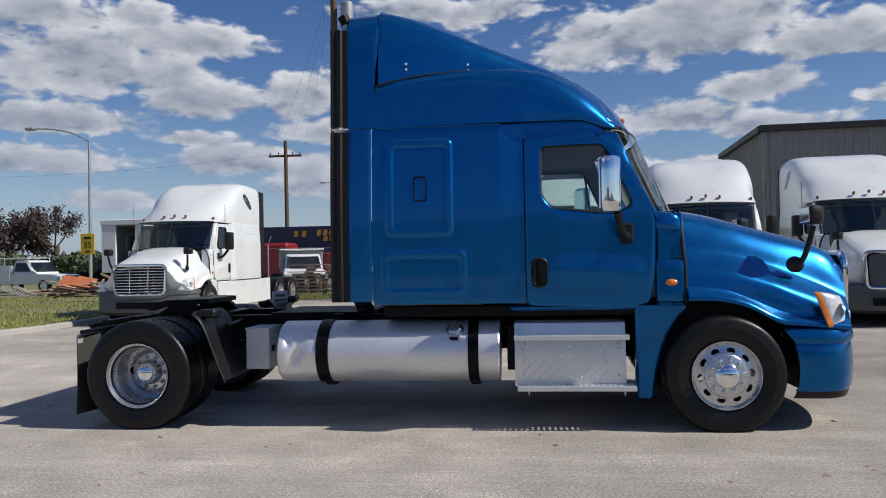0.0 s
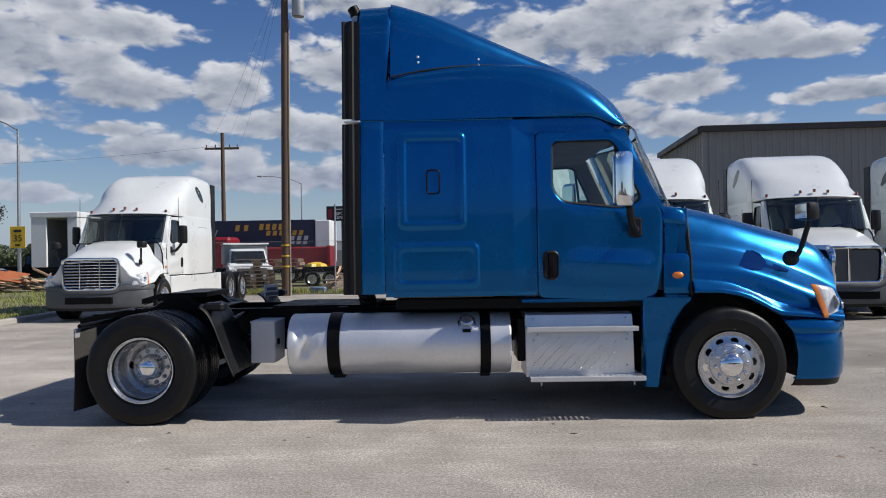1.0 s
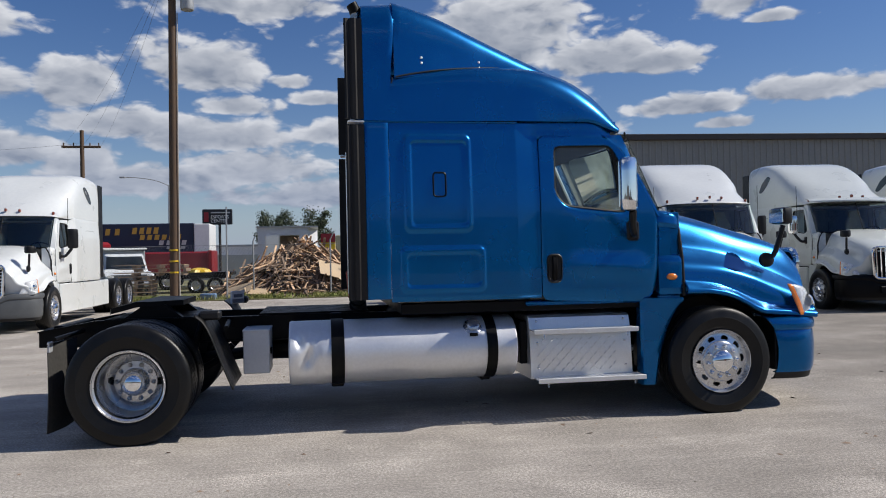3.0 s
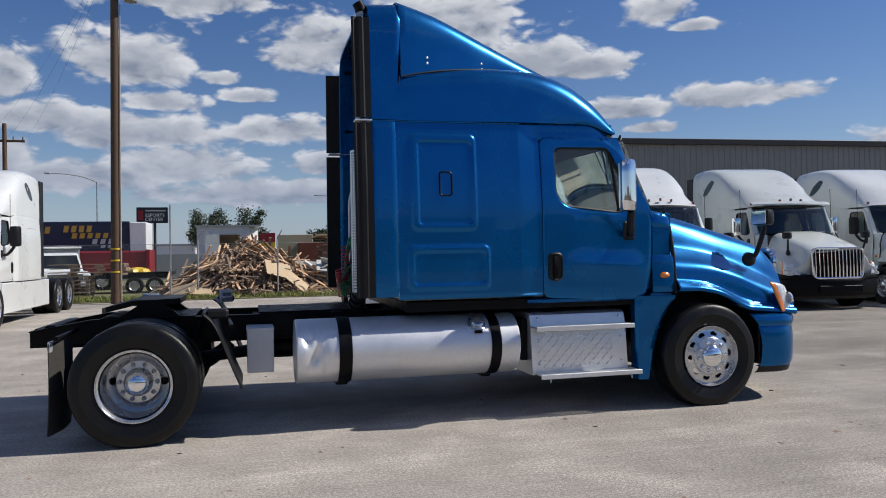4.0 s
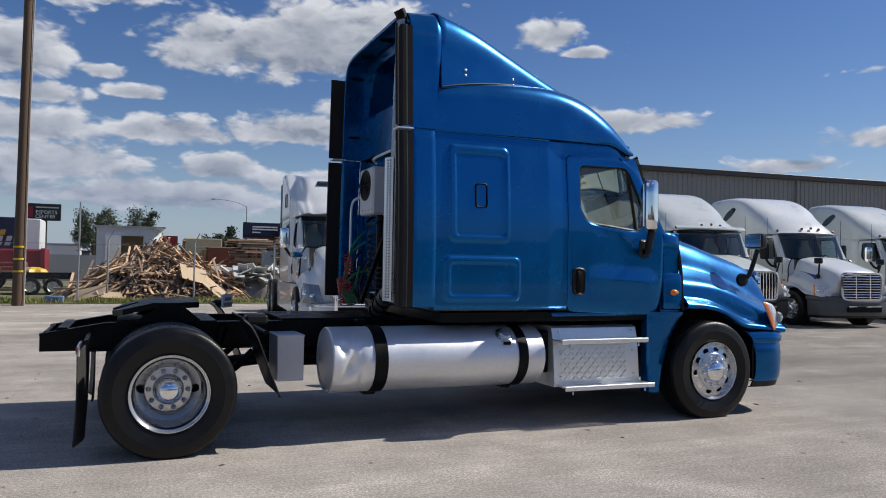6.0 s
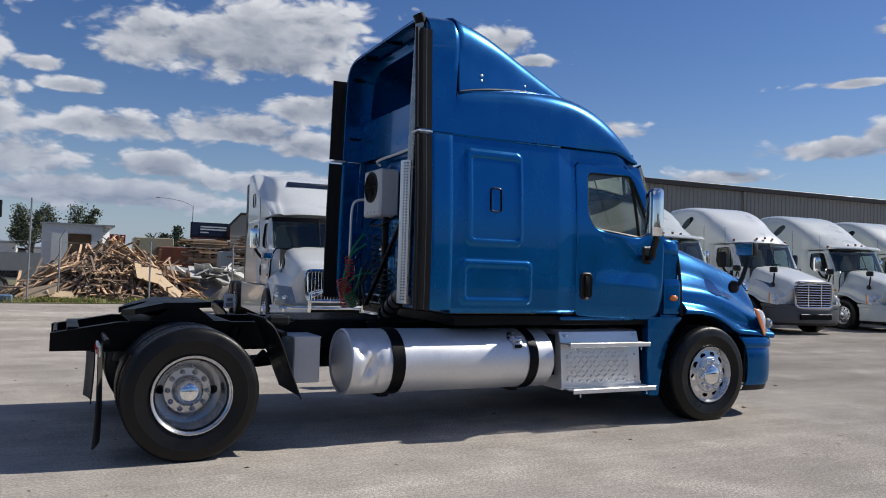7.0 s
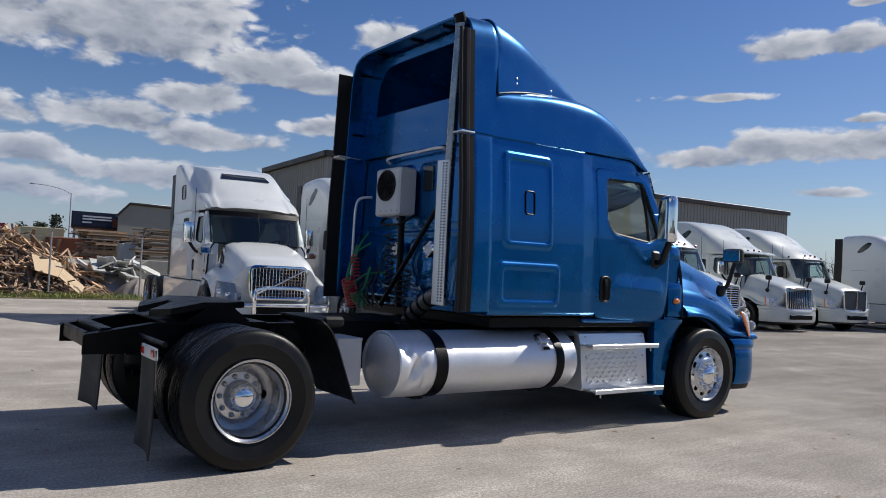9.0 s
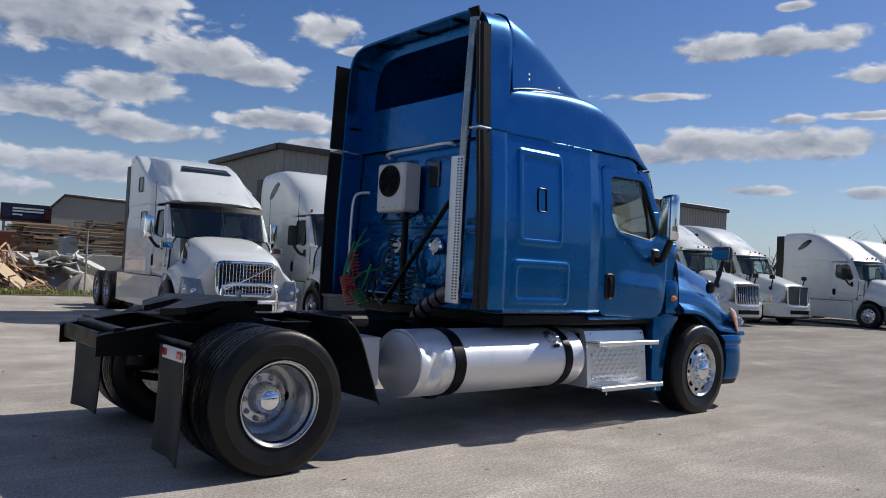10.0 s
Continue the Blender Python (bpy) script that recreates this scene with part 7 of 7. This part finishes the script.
# white block building
b = thing("white_hut", "small flat-roofed white building with an open doorway", "building")
WX0, WX1, WY, WH = -1.87, 1.46, 36.0, 3.29
part("wall", box(Geo(), WX0, -1.44, WY, WY + 0.2, 0, WH), OFFWHITE, b)
part("wall", box(Geo(), 0.42, 0.93, WY, WY + 0.2, 0, WH), OFFWHITE, b)
part("wall", box(Geo(), -1.44, 0.42, WY, WY + 0.2, 2.86, WH), OFFWHITE, b)
part("wall", Geo().add([(0.93, WY, 0), (1.46, WY + 4, 0), (1.46, WY + 4, WH), (0.93, WY, WH)], [(0, 1, 2, 3)]), OFFWHITE, b)
part("wall", box(Geo(), WX0, 1.46, WY + 3.8, WY + 4, 0, WH), OFFWHITE, b)
part("door", box(Geo(), -1.44, -0.68, WY - 0.06, WY + 0.02, 0, 2.86), WHITE, b, "white sliding door")
part("interior", box(Geo(), -0.68, 0.42, WY + 1.0, WY + 1.1, 0, 2.86), OLDLUMBER, b)
part("roof", box(Geo(), WX0 - 0.1, 1.5, WY - 0.1, WY + 4, WH, WH + 0.08), GALV, b)

# fence
fence = thing("chain_link_fence", "chain-link fence on thin steel posts along the verge", "fence")
for x in np.arange(-7.0, 13.1, 2.98):
    part("fence_post", cyl(Geo(), (x + 0.05, 22.6, 0), (x + 0.05, 22.6, 2.25), 0.032, n=8), GALV, fence)
    part("post_arm", cyl(Geo(), (x + 0.05, 22.6, 2.25), (x + 0.22, 22.5, 2.6), 0.02, n=6), GALV, fence)
one("steel_post", "tall thin pale steel post on the verge", "post", cyl(Geo(), (-1.92, 21.9, 0), (-1.90, 21.9, 3.55), 0.03, n=8), GALV)
wires = Geo()
for x in np.arange(-7.0, -2.0, 0.11):
    for d in (-1, 1):
        cyl(wires, (x, 22.6, 0.1), (x + d * 2.0 * 0.6, 22.6, 2.1), 0.003, n=3, caps=False)
for z in (0.1, 2.1):
    cyl(wires, (-7, 22.6, z), (13.0, 22.6, z), 0.006, n=4)
part("chain_link", wires, GALV, fence, "woven wire mesh", smooth=0, fix=False)
one("blue_tub", "small blue plastic tub on the grass", "tub", box(Geo(), -2.95, -2.35, 22.0, 22.4, 0, 0.26, 0.04), material("blue_plastic", (0.12, 0.2, 0.33), 0.5))


def simple_wheel(parent, x, y, r, w):
    tyre = lathe(Geo(), [(r * 0.6, -w / 2), (r * 0.93, -w / 2), (r, -w / 3), (r, w / 3), (r * 0.93, w / 2), (r * 0.6, w / 2)], (x, y, r), "y", 24)
    wh = part("wheel", tyre, TYRE, parent)
    part("rim", lathe(Geo(), [(r * 0.6, -w / 2), (r * 0.5, -w * 0.3), (0.01, -w * 0.35), (0.01, w * 0.35), (r * 0.5, w * 0.3), (r * 0.6, w / 2)], (x, y, r), "y", 20), STEEL, wh)


def pickup(label, mat, m, bed="open", rack=False):
    t = thing("pickup_truck", label, "pickup truck", at=m)
    body = Geo()
    prof = [(-2.7, 0.55), (-2.7, 1.05), (-0.9, 1.08), (1.0, 1.08), (2.35, 1.02), (2.65, 0.9), (2.68, 0.5), (-2.6, 0.5)]
    loft(body, [[(x * k, y, z) for x, z in prof] for y, k in ((-0.98, 0.985), (-0.93, 1.0), (0.93, 1.0), (0.98, 0.985))])
    part("body", body, mat, t)
    cab = Geo()
    loft(cab, [[(x, y * k, z) for x, y in loop_even([(x0, -0.9), (x1, -0.9), (x1, 0.9), (x0, 0.9)], 40, 0.07)] for z, x0, x1, k in ((1.05, -0.40, 1.25, 1.03), (1.15, -0.40, 1.17, 1.03), (1.78, -0.35, 0.62, 0.92), (1.86, -0.30, 0.48, 0.86))])
    c = part("cab", cab, mat, t)
    for s in (-1, 1):
        part("side_window", Geo().add([(-0.25, s * 0.935, 1.22), (0.85, s * 0.935, 1.22), (0.5, s * 0.855, 1.72), (-0.22, s * 0.855, 1.72)], [(0, 1, 2, 3)]), SMOKED, c)
    part("windscreen", Geo().add([(1.155, -0.82, 1.2), (1.155, 0.82, 1.2), (0.68, 0.74, 1.74), (0.68, -0.74, 1.74)], [(0, 1, 2, 3)]), SMOKED, c)
    part("grille", box(Geo(), 2.66, 2.72, -0.8, 0.8, 0.68, 0.95, 0.02), GREYPL, t)
    part("bumper", box(Geo(), 2.66, 2.85, -0.95, 0.95, 0.42, 0.62, 0.04), GALV, t)
    for y in (-0.78, 0.78):
        part("headlight", box(Geo(), 2.68, 2.74, y - 0.12, y + 0.12, 0.72, 0.93, 0.02), LAMP, t)
    for x in (-1.75, 1.75):
        for y in (-0.86, 0.86):
            simple_wheel(t, x, y, 0.39, 0.24)
    if bed == "boxes":
        for s in (-1, 1):
            part("tool_box", box(Geo(), -2.75, -0.46, s * 0.55, s * 1.06, 0.62, 1.58, 0.02), mat, t)
    if bed == "camper":
        part("camper_shell", box(Geo(), -2.9, -0.5, -1.05, 1.05, 1.08, 2.05, 0.05), GALV, t, "grey camper shell")
        part("camper_roof", box(Geo(), -3.0, -0.2, -1.1, 1.1, 2.05, 2.14, 0.03), WHITE, t)
    if rack:
        r = Geo()
        for s in (-1, 1):
            tube(r, [(-2.6, s * 0.8, 1.6), (-2.6, s * 0.8, 2.0), (0.6, s * 0.8, 2.0), (0.6, s * 0.8, 1.7)], 0.03, 6)
        for x in (-2.4, -1.0, 0.4):
            tube(r, [(x, -0.8, 2.0), (x, 0.8, 2.0)], 0.025, 6)
        part("ladder_rack", r, ALU, t)
    return t


pickup("white utility pickup with side boxes and a ladder rack", WHITE, pose(-25.0, 33.5, 0.036, 0, 0, -8), "boxes", True)
pickup("dark grey pickup parked beyond the verge", BLACK, pose(-23.0, 38.5, 0.036, 0, 0, 0))
pickup("old white pickup with a grey camper shell", WHITE, pose(-7.35, 28.8, 0.036, 0, 0, -70), "camper")

# open box trailer
b = thing("box_trailer", "old white box trailer with an open rear doorway", "trailer")
part("side_wall", box(Geo(), -20.3, -20.2, 33, 43, 1.1, 4.1, 0.02), OFFWHITE, b)
part("side_wall", box(Geo(), -17.85, -17.75, 33, 43, 1.1, 4.1, 0.02), OFFWHITE, b)
part("rear_frame", box(Geo(), -20.3, -19.45, 32.95, 33.1, 1.1, 3.8, 0.02), OFFWHITE, b)
part("rear_frame", box(Geo(), -18.3, -17.75, 32.95, 33.1, 1.1, 3.8, 0.02), OFFWHITE, b)
part("roof", box(Geo(), -20.35, -17.7, 32.9, 43, 3.8, 4.12, 0.04), OFFWHITE, b)
part("floor", box(Geo(), -20.3, -17.75, 33, 43, 0.95, 1.12, 0.02), BLACK, b)
part("front_wall", box(Geo(), -20.3, -17.75, 42.9, 43, 1.1, 4.0), OLDLUMBER, b)
for x in (-19.9, -18.15):
    simple_wheel(b, x, 38, 0.5, 0.28)
part("tail_beam", box(Geo(), -20.3, -17.75, 32.9, 33.1, 0.6, 0.98, 0.02), BLACK, b)

# navy box trailer with red truck and flatbed in front
b = thing("box_trailer", "navy blue box trailer with gold lettering and a white end", "trailer")
part("box_body", box(Geo(), -15.5, -5.33, 36, 38.5, 1.1, 3.62, 0.04), NAVY, b)
part("end_panel", box(Geo(), -5.32, -4.46, 35.98, 38.5, 1.1, 3.58, 0.04), OFFWHITE, b)
for x0, x1, z0, z1, mt in ((-8.6, -7.1, 3.05, 3.4, GOLD), (-8.2, -5.9, 2.72, 3.0, GOLD), (-7.2, -5.6, 2.42, 2.68, SILVER), (-10.0, -9.0, 3.0, 3.35, GOLD), (-6.8, -5.7, 2.2, 2.36, SILVER)):
    n = max(2, int((x1 - x0) / 0.34))
    for k in range(n):
        a = x0 + (x1 - x0) * k / n
        part("unreadable_mark", Geo().add([(a, 35.985, z0), (a + 0.24, 35.985, z0), (a + 0.30, 35.985, z1), (a + 0.06, 35.985, z1)], [(0, 1, 2, 3)]), mt, b)
for x in (-14, -12.8, -6.5):
    simple_wheel(b, x, 36.6, 0.5, 0.3)
b = thing("red_truck", "red utility truck body behind the fence", "truck")
part("body", box(Geo(), -9.5, -4.1, 33.0, 35.0, 0.7, 2.0, 0.08), REDPAINT, b)
part("cab", box(Geo(), -12.2, -9.4, 33.0, 35.0, 0.7, 2.6, 0.15), REDPAINT, b)
part("tail_board", box(Geo(), -4.15, -3.95, 32.95, 35.05, 0.75, 2.05, 0.03), REDPAINT, b)
for x in (-11.2, -6.2):
    simple_wheel(b, x, 33.2, 0.48, 0.3)
b = thing("flatbed_trailer", "low black flatbed trailer with twin wheels", "trailer")
part("deck", box(Geo(), -8.8, -2.5, 28.4, 30.6, 0.82, 0.98, 0.02), BLACK, b)
part("side_rail", box(Geo(), -8.8, -2.5, 28.35, 28.45, 0.70, 0.86, 0.01), BLACK, b)
for x in (-4.05, -3.2):
    simple_wheel(b, x, 28.35, 0.38, 0.24)
part("tongue", box(Geo(), -9.8, -8.8, 29.3, 29.6, 0.6, 0.75, 0.02), BLACK, b)
one("yellow_straps", "bundle of yellow straps on the flatbed", "straps", lathe(Geo(), [(0.5, 0.0), (0.42, 0.12), (0.2, 0.2), (0.01, 0.22)], (-4.0, 29.0, 0.98), "z", 14, shape=lambda i, k, r: r * (1 + 0.2 * math.sin(i * 2.1))), YELLOW)

# pallets
pal = thing("pallet_stack", "tall stack of wooden pallets by the fence", "pallet stack")
r3 = random.Random(3)
for k in range(9):
    z = 0.02 + k * 0.155
    dx = r3.uniform(-0.06, 0.06) + (0.5 if k > 5 else 0)
    wdt = 2.0 if k > 5 else 1.2
    for j in range(6):
        part("slat", box(Geo(), -6.3 + dx - (0.7 if k > 5 else 0), -6.3 + dx + wdt, 24.0 + j * 0.2, 24.14 + j * 0.2, z + 0.11, z + 0.135), LUMBER, pal)
    for j in range(3):
        part("bearer", box(Geo(), -6.3 + dx + j * (wdt - 0.12) / 2, -6.18 + dx + j * (wdt - 0.12) / 2, 24.0, 25.14, z, z + 0.11), OLDLUMBER, pal)

# planks and pallets on the far verge
wood = thing("timber_pile", "low pile of orange-brown planks and pallets on the grass", "timber pile")
ORANGE = material("orange_board", (0.42, 0.13, 0.05), 0.7, 0.0, 0.15, 3.0)
sticks(wood, LUMBER, 26, lambda r: pose(-17.2 + r.gauss(0, 0.8), 27.0 + r.uniform(-0.6, 0.6), 0.25 + abs(r.gauss(0, 0.25)), r.gauss(0, 10), r.gauss(12, 12), r.gauss(10, 25)), seed=8)
sticks(wood, OLDLUMBER, 30, lambda r: pose(-18.0 + r.gauss(0, 1.1), 26.8 + r.uniform(-0.6, 0.6), 0.12 + abs(r.gauss(0, 0.15)), r.gauss(0, 8), r.gauss(0, 8), r.gauss(0, 40)), seed=12)
for x, a in ((-18.2, 40), (-17.5, 30)):
    ob = part("orange_panel", box(Geo(), -0.5, 0.5, -0.4, 0.4, -0.015, 0.015), ORANGE, wood, "orange board")
    ob.matrix_basis = pose(x, 26.6, 0.75, a, 10, 0)
whitep = thing("pallet", "whitish pallet lying on the grass", "pallet")
for k in range(7):
    ob = part("slat", box(Geo(), -0.6, 0.6, -0.06, 0.06, 0, 0.03), MIXED, whitep)
    ob.matrix_basis = pose(-21.3 + k * 0.2, 26.2, 0.35, 0, 25, 60)

# far buildings
b = thing("far_warehouse", "distant beige metal warehouse with a low gable", "building")
loft_rings = [[(12.05 + d, y, 0), (12.05 + d, y, 4.84), (12.9 + d, y, 5.95), (26, y, 5.7), (26, y, 0)] for y, d in ((60, 0.0), (75, 3.5))]
part("wall", loft(Geo(), loft_rings), METAL, b)
part("roof_edge", tube(Geo(), [(11.9, 59.9, 4.86), (12.9, 59.9, 6.0), (26, 59.9, 5.75)], 0.12, 6), TRIM, b)
part("roof_panel", box(Geo(), 15, 22, 62, 70, 5.8, 6.25, 0.05), OFFWHITE, b)
b = thing("billboard", "dark billboard with illegible pale lines", "billboard")
part("panel", box(Geo(), 10.2, 14.75, 70, 70.3, 4.05, 5.6, 0.03), SIGNBLACK, b)
part("blue_field", box(Geo(), 10.3, 14.65, 69.98, 70.0, 4.3, 5.5), NAVY, b)
for z in (5.1, 4.85):
    part("unreadable_line", box(Geo(), 11.1, 13.6, 69.955, 69.978, z, z + 0.14), SIGNWHITE, b)
part("unreadable_line", box(Geo(), 11.1, 11.9, 69.955, 69.978, 4.55, 4.68), SIGNWHITE, b)
part("red_band", box(Geo(), 10.2, 14.75, 69.95, 70.0, 3.95, 4.1), BROWN, b)
part("picture", box(Geo(), 13.7, 14.5, 69.955, 69.978, 4.3, 5.1), BROWN, b)
for x in (10.5, 14.4):
    part("post", box(Geo(), x - 0.1, x + 0.1, 70.1, 70.3, 0, 4.1), GALV, b)
rb = thing("roadside_sign", "small red and yellow sign board in the distance", "sign")
part("panel", box(Geo(), 1.66, 2.64, 45, 45.1, 2.0, 3.2, 0.02), YELLOW, rb)
part("red_top", box(Geo(), 1.66, 2.64, 44.97, 45.0, 2.6, 3.2), REDPAINT, rb)
part("post", box(Geo(), 2.1, 2.2, 45.1, 45.2, 0, 2.0), GALV, rb)
rnd4 = random.Random(21)
for k in range(16):
    x = -60 + k * 6.2 + rnd4.uniform(-2, 2)
    y = 85 + rnd4.uniform(0, 25)
    w, h = rnd4.uniform(4, 11), rnd4.uniform(2.2, 4.2)
    if -16 < x < -2:
        h = rnd4.uniform(2.4, 3.2)
    hb = thing("far_building", "low distant industrial building", "building", "far buildings")
    part("wall", box(Geo(), x, x + w, y, y + 6, 0, h), rnd4.choice((OFFWHITE, TAN, METAL, CONCRETE)), hb)
    part("roof", box(Geo(), x - 0.2, x + w + 0.2, y - 0.2, y + 6.2, h, h + 0.25), rnd4.choice((GALV, TRIM)), hb)
# halls that close the lot on its south side
for x, w, h, mt in ((-95, 44, 6.2, METAL), (-48, 30, 5.0, TAN), (-14, 38, 7.0, METAL), (28, 26, 5.4, BROWN), (58, 50, 7.4, METAL), (112, 40, 6.0, TAN)):
    hb = thing("south_hall", "plain industrial hall across the lot", "building", "halls across the lot")
    part("wall", box(Geo(), x, x + w, -78, -64, 0, h), mt, hb)
    part("roof", box(Geo(), x - 0.3, x + w + 0.3, -78.3, -63.7, h, h + 0.3), TRIM, hb)
one("yard_fence", "long grey yard fence in the distance", "fence", box(Geo(), -14, 3.0, 52, 52.1, 0, 1.9), GALV)


def tree(x, y, h, spread, leaf, label, seed, dense=420, bare=False, trunk=0.25):
    t = thing("tree", label, "tree", "background trees")
    r = random.Random(seed)
    wood = Geo()
    tube(wood, smooth_curve([(x, y, 0), (x + r.uniform(-0.2, 0.2), y, h * 0.25), (x + r.uniform(-0.3, 0.3), y, h * 0.5)], 6), trunk, 8)
    tips = []
    for k in range(9 if not bare else 16):
        a = r.uniform(0, 6.283)
        l = spread * r.uniform(0.5, 1.0)
        p0 = Vector((x, y, h * r.uniform(0.25, 0.5)))
        p2 = Vector((x + l * math.cos(a), y + l * math.sin(a), h * r.uniform(0.55, 1.0)))
        p1 = p0.lerp(p2, 0.5) + Vector((0, 0, -0.06 * h))
        tube(wood, smooth_curve([p0, p1, p2], 6), trunk * 0.3, 5)
        tips += [p1.lerp(p2, f) for f in (0.4, 0.7, 1.0)]
        if bare:
            for q in range(6):
                s0 = p1.lerp(p2, r.random())
                s1 = s0 + Vector((r.gauss(0, 1), r.gauss(0, 1), abs(r.gauss(0.6, 0.6)))) * spread * 0.22
                tube(wood, [s0, s1], trunk * 0.1, 3)
                tube(wood, [s1, s1 + Vector((r.gauss(0, 1), r.gauss(0, 1), abs(r.gauss(0.6, 0.6)))) * spread * 0.12], trunk * 0.06, 3)
    part("trunk", wood, BARK, t, smooth=40)
    if not bare:
        g = Geo()
        for c in tips:
            rad = spread * r.uniform(0.22, 0.42)
            for k in range(dense // len(tips) * 9):
                d = Vector((r.gauss(0, 1), r.gauss(0, 1), r.gauss(0, 0.8)))
                p = c + d * rad * 0.42
                s = max(0.09, spread * 0.022) * r.uniform(0.7, 1.6)
                a, b2 = Vector((r.gauss(0, 1), r.gauss(0, 1), r.gauss(0, 1))).normalized() * s, Vector((r.gauss(0, 1), r.gauss(0, 1), r.gauss(0, 1))).normalized() * s
                k0 = len(g.v)
                g.v += [tuple(p - a), tuple(p + b2), tuple(p + a), tuple(p - b2)]
                g.f.append((k0, k0 + 1, k0 + 2, k0 + 3))
        part("crown", g, leaf, t, smooth=0, fix=False)
    return t


tree(-45.5, 60, 7.4, 4.2, PLUMLEAF, "dark purple-leaved tree beyond the road", 1, 900)
tree(-41.5, 61, 7.0, 3.2, PLUMLEAF, "dark purple-leaved tree beside another", 2, 700)
tree(-50, 60, 6.6, 3.6, PLUMLEAF, "dark purple-leaved tree at the roadside", 3, 700)
tree(-3.9, 90, 7.4, 2.6, LEAF, "thin grey-green gum tree in the distance", 4, 800)
tree(-0.3, 92, 7.4, 2.9, LEAF, "thin grey-green gum tree behind the white hut", 5, 900)
tree(10.4, 95, 5.2, 1.8, LEAF, "small round tree in the distance", 6, 400)
tree(9.0, 75, 5.2, 1.6, LEAF, "small round tree beside the billboard", 7, 400)
tree(14.9, 76, 4.9, 1.2, LEAF, "small round tree behind the billboard", 8, 300)
tree(170, 66, 13, 6.0, LEAF, "bare winter tree behind the far tractors", 9, bare=True, trunk=0.4)
tree(176, 56, 14, 7.0, LEAF, "bare winter tree beside another", 10, bare=True, trunk=0.4)
tree(150, 72, 9, 5.0, LEAF, "bare winter tree at the lot's far edge", 13, bare=True, trunk=0.3)
g = Geo()
r7 = random.Random(7)
for k in range(16000):
    x, y = r7.uniform(-75, -16), 52 + r7.uniform(0, 4)
    z = r7.uniform(0, 2.7) * (0.92 + 0.1 * math.sin(x * 0.7))
    s = r7.uniform(0.14, 0.32)
    a, b2 = Vector((r7.gauss(0, 1), r7.gauss(0, 1), r7.gauss(0, 1))).normalized() * s, Vector((r7.gauss(0, 1), r7.gauss(0, 1), r7.gauss(0, 1))).normalized() * s
    p = Vector((x, y, z))
    k0 = len(g.v)
    g.v += [tuple(p - a), tuple(p + b2), tuple(p + a), tuple(p - b2)]
    g.f.append((k0, k0 + 1, k0 + 2, k0 + 3))
hedge = part("hedge", g, HEDGE, None, smooth=0, fix=False)
tagged(hedge, "long dark green hedge across the road", "hedge", kind="stuff")

# small pale stones on the asphalt
g, r6 = Geo(), random.Random(77)
for k in range(5200):
    x, y, s = r6.uniform(-5, 10), -5.4 + 6.0 * r6.random() ** 1.3, r6.uniform(0.0025, 0.0075)
    if noise.noise((x * 0.8, y * 0.8, 9.0)) < r6.uniform(-0.35, 0.25):
        continue
    k0, a = len(g.v), r6.uniform(0, 6.28)
    g.v += [(x + s * math.cos(a + q * 2.094), y + s * math.sin(a + q * 2.094), 0.0005) for q in range(3)] + [(x, y, s * 0.9)]
    g.f += [(k0, k0 + 1, k0 + 3), (k0 + 1, k0 + 2, k0 + 3), (k0 + 2, k0, k0 + 3)]
stones = part("gravel", g, GRAVELPALE, None, smooth=0, fix=False)
tagged(stones, "fine pale gravel scattered over worn asphalt", "gravel", kind="stuff")

# litter on the asphalt
g = Geo()
r5 = random.Random(31)
for k in range(260):
    x, y, s = r5.uniform(-4, 9), r5.uniform(-5.2, 6.0), r5.uniform(0.004, 0.016)
    a = r5.uniform(0, 6.28)
    dx, dy = s * r5.uniform(1, 3.5) * math.cos(a), s * r5.uniform(1, 3.5) * math.sin(a)
    k0 = len(g.v)
    g.v += [(x - dx, y - dy, 0.001), (x + dy * 0.4, y - dx * 0.4, 0.001), (x + dx, y + dy, 0.001), (x - dy * 0.4, y + dx * 0.4, s * 0.8)]
    g.f += [(k0, k0 + 1, k0 + 2), (k0, k0 + 2, k0 + 3), (k0, k0 + 3, k0 + 1), (k0 + 1, k0 + 3, k0 + 2)]
litter = part("grit", g, OLDLUMBER, None, smooth=0, fix=False)
tagged(litter, "small dark twigs and grit scattered on asphalt", "grit", kind="stuff")
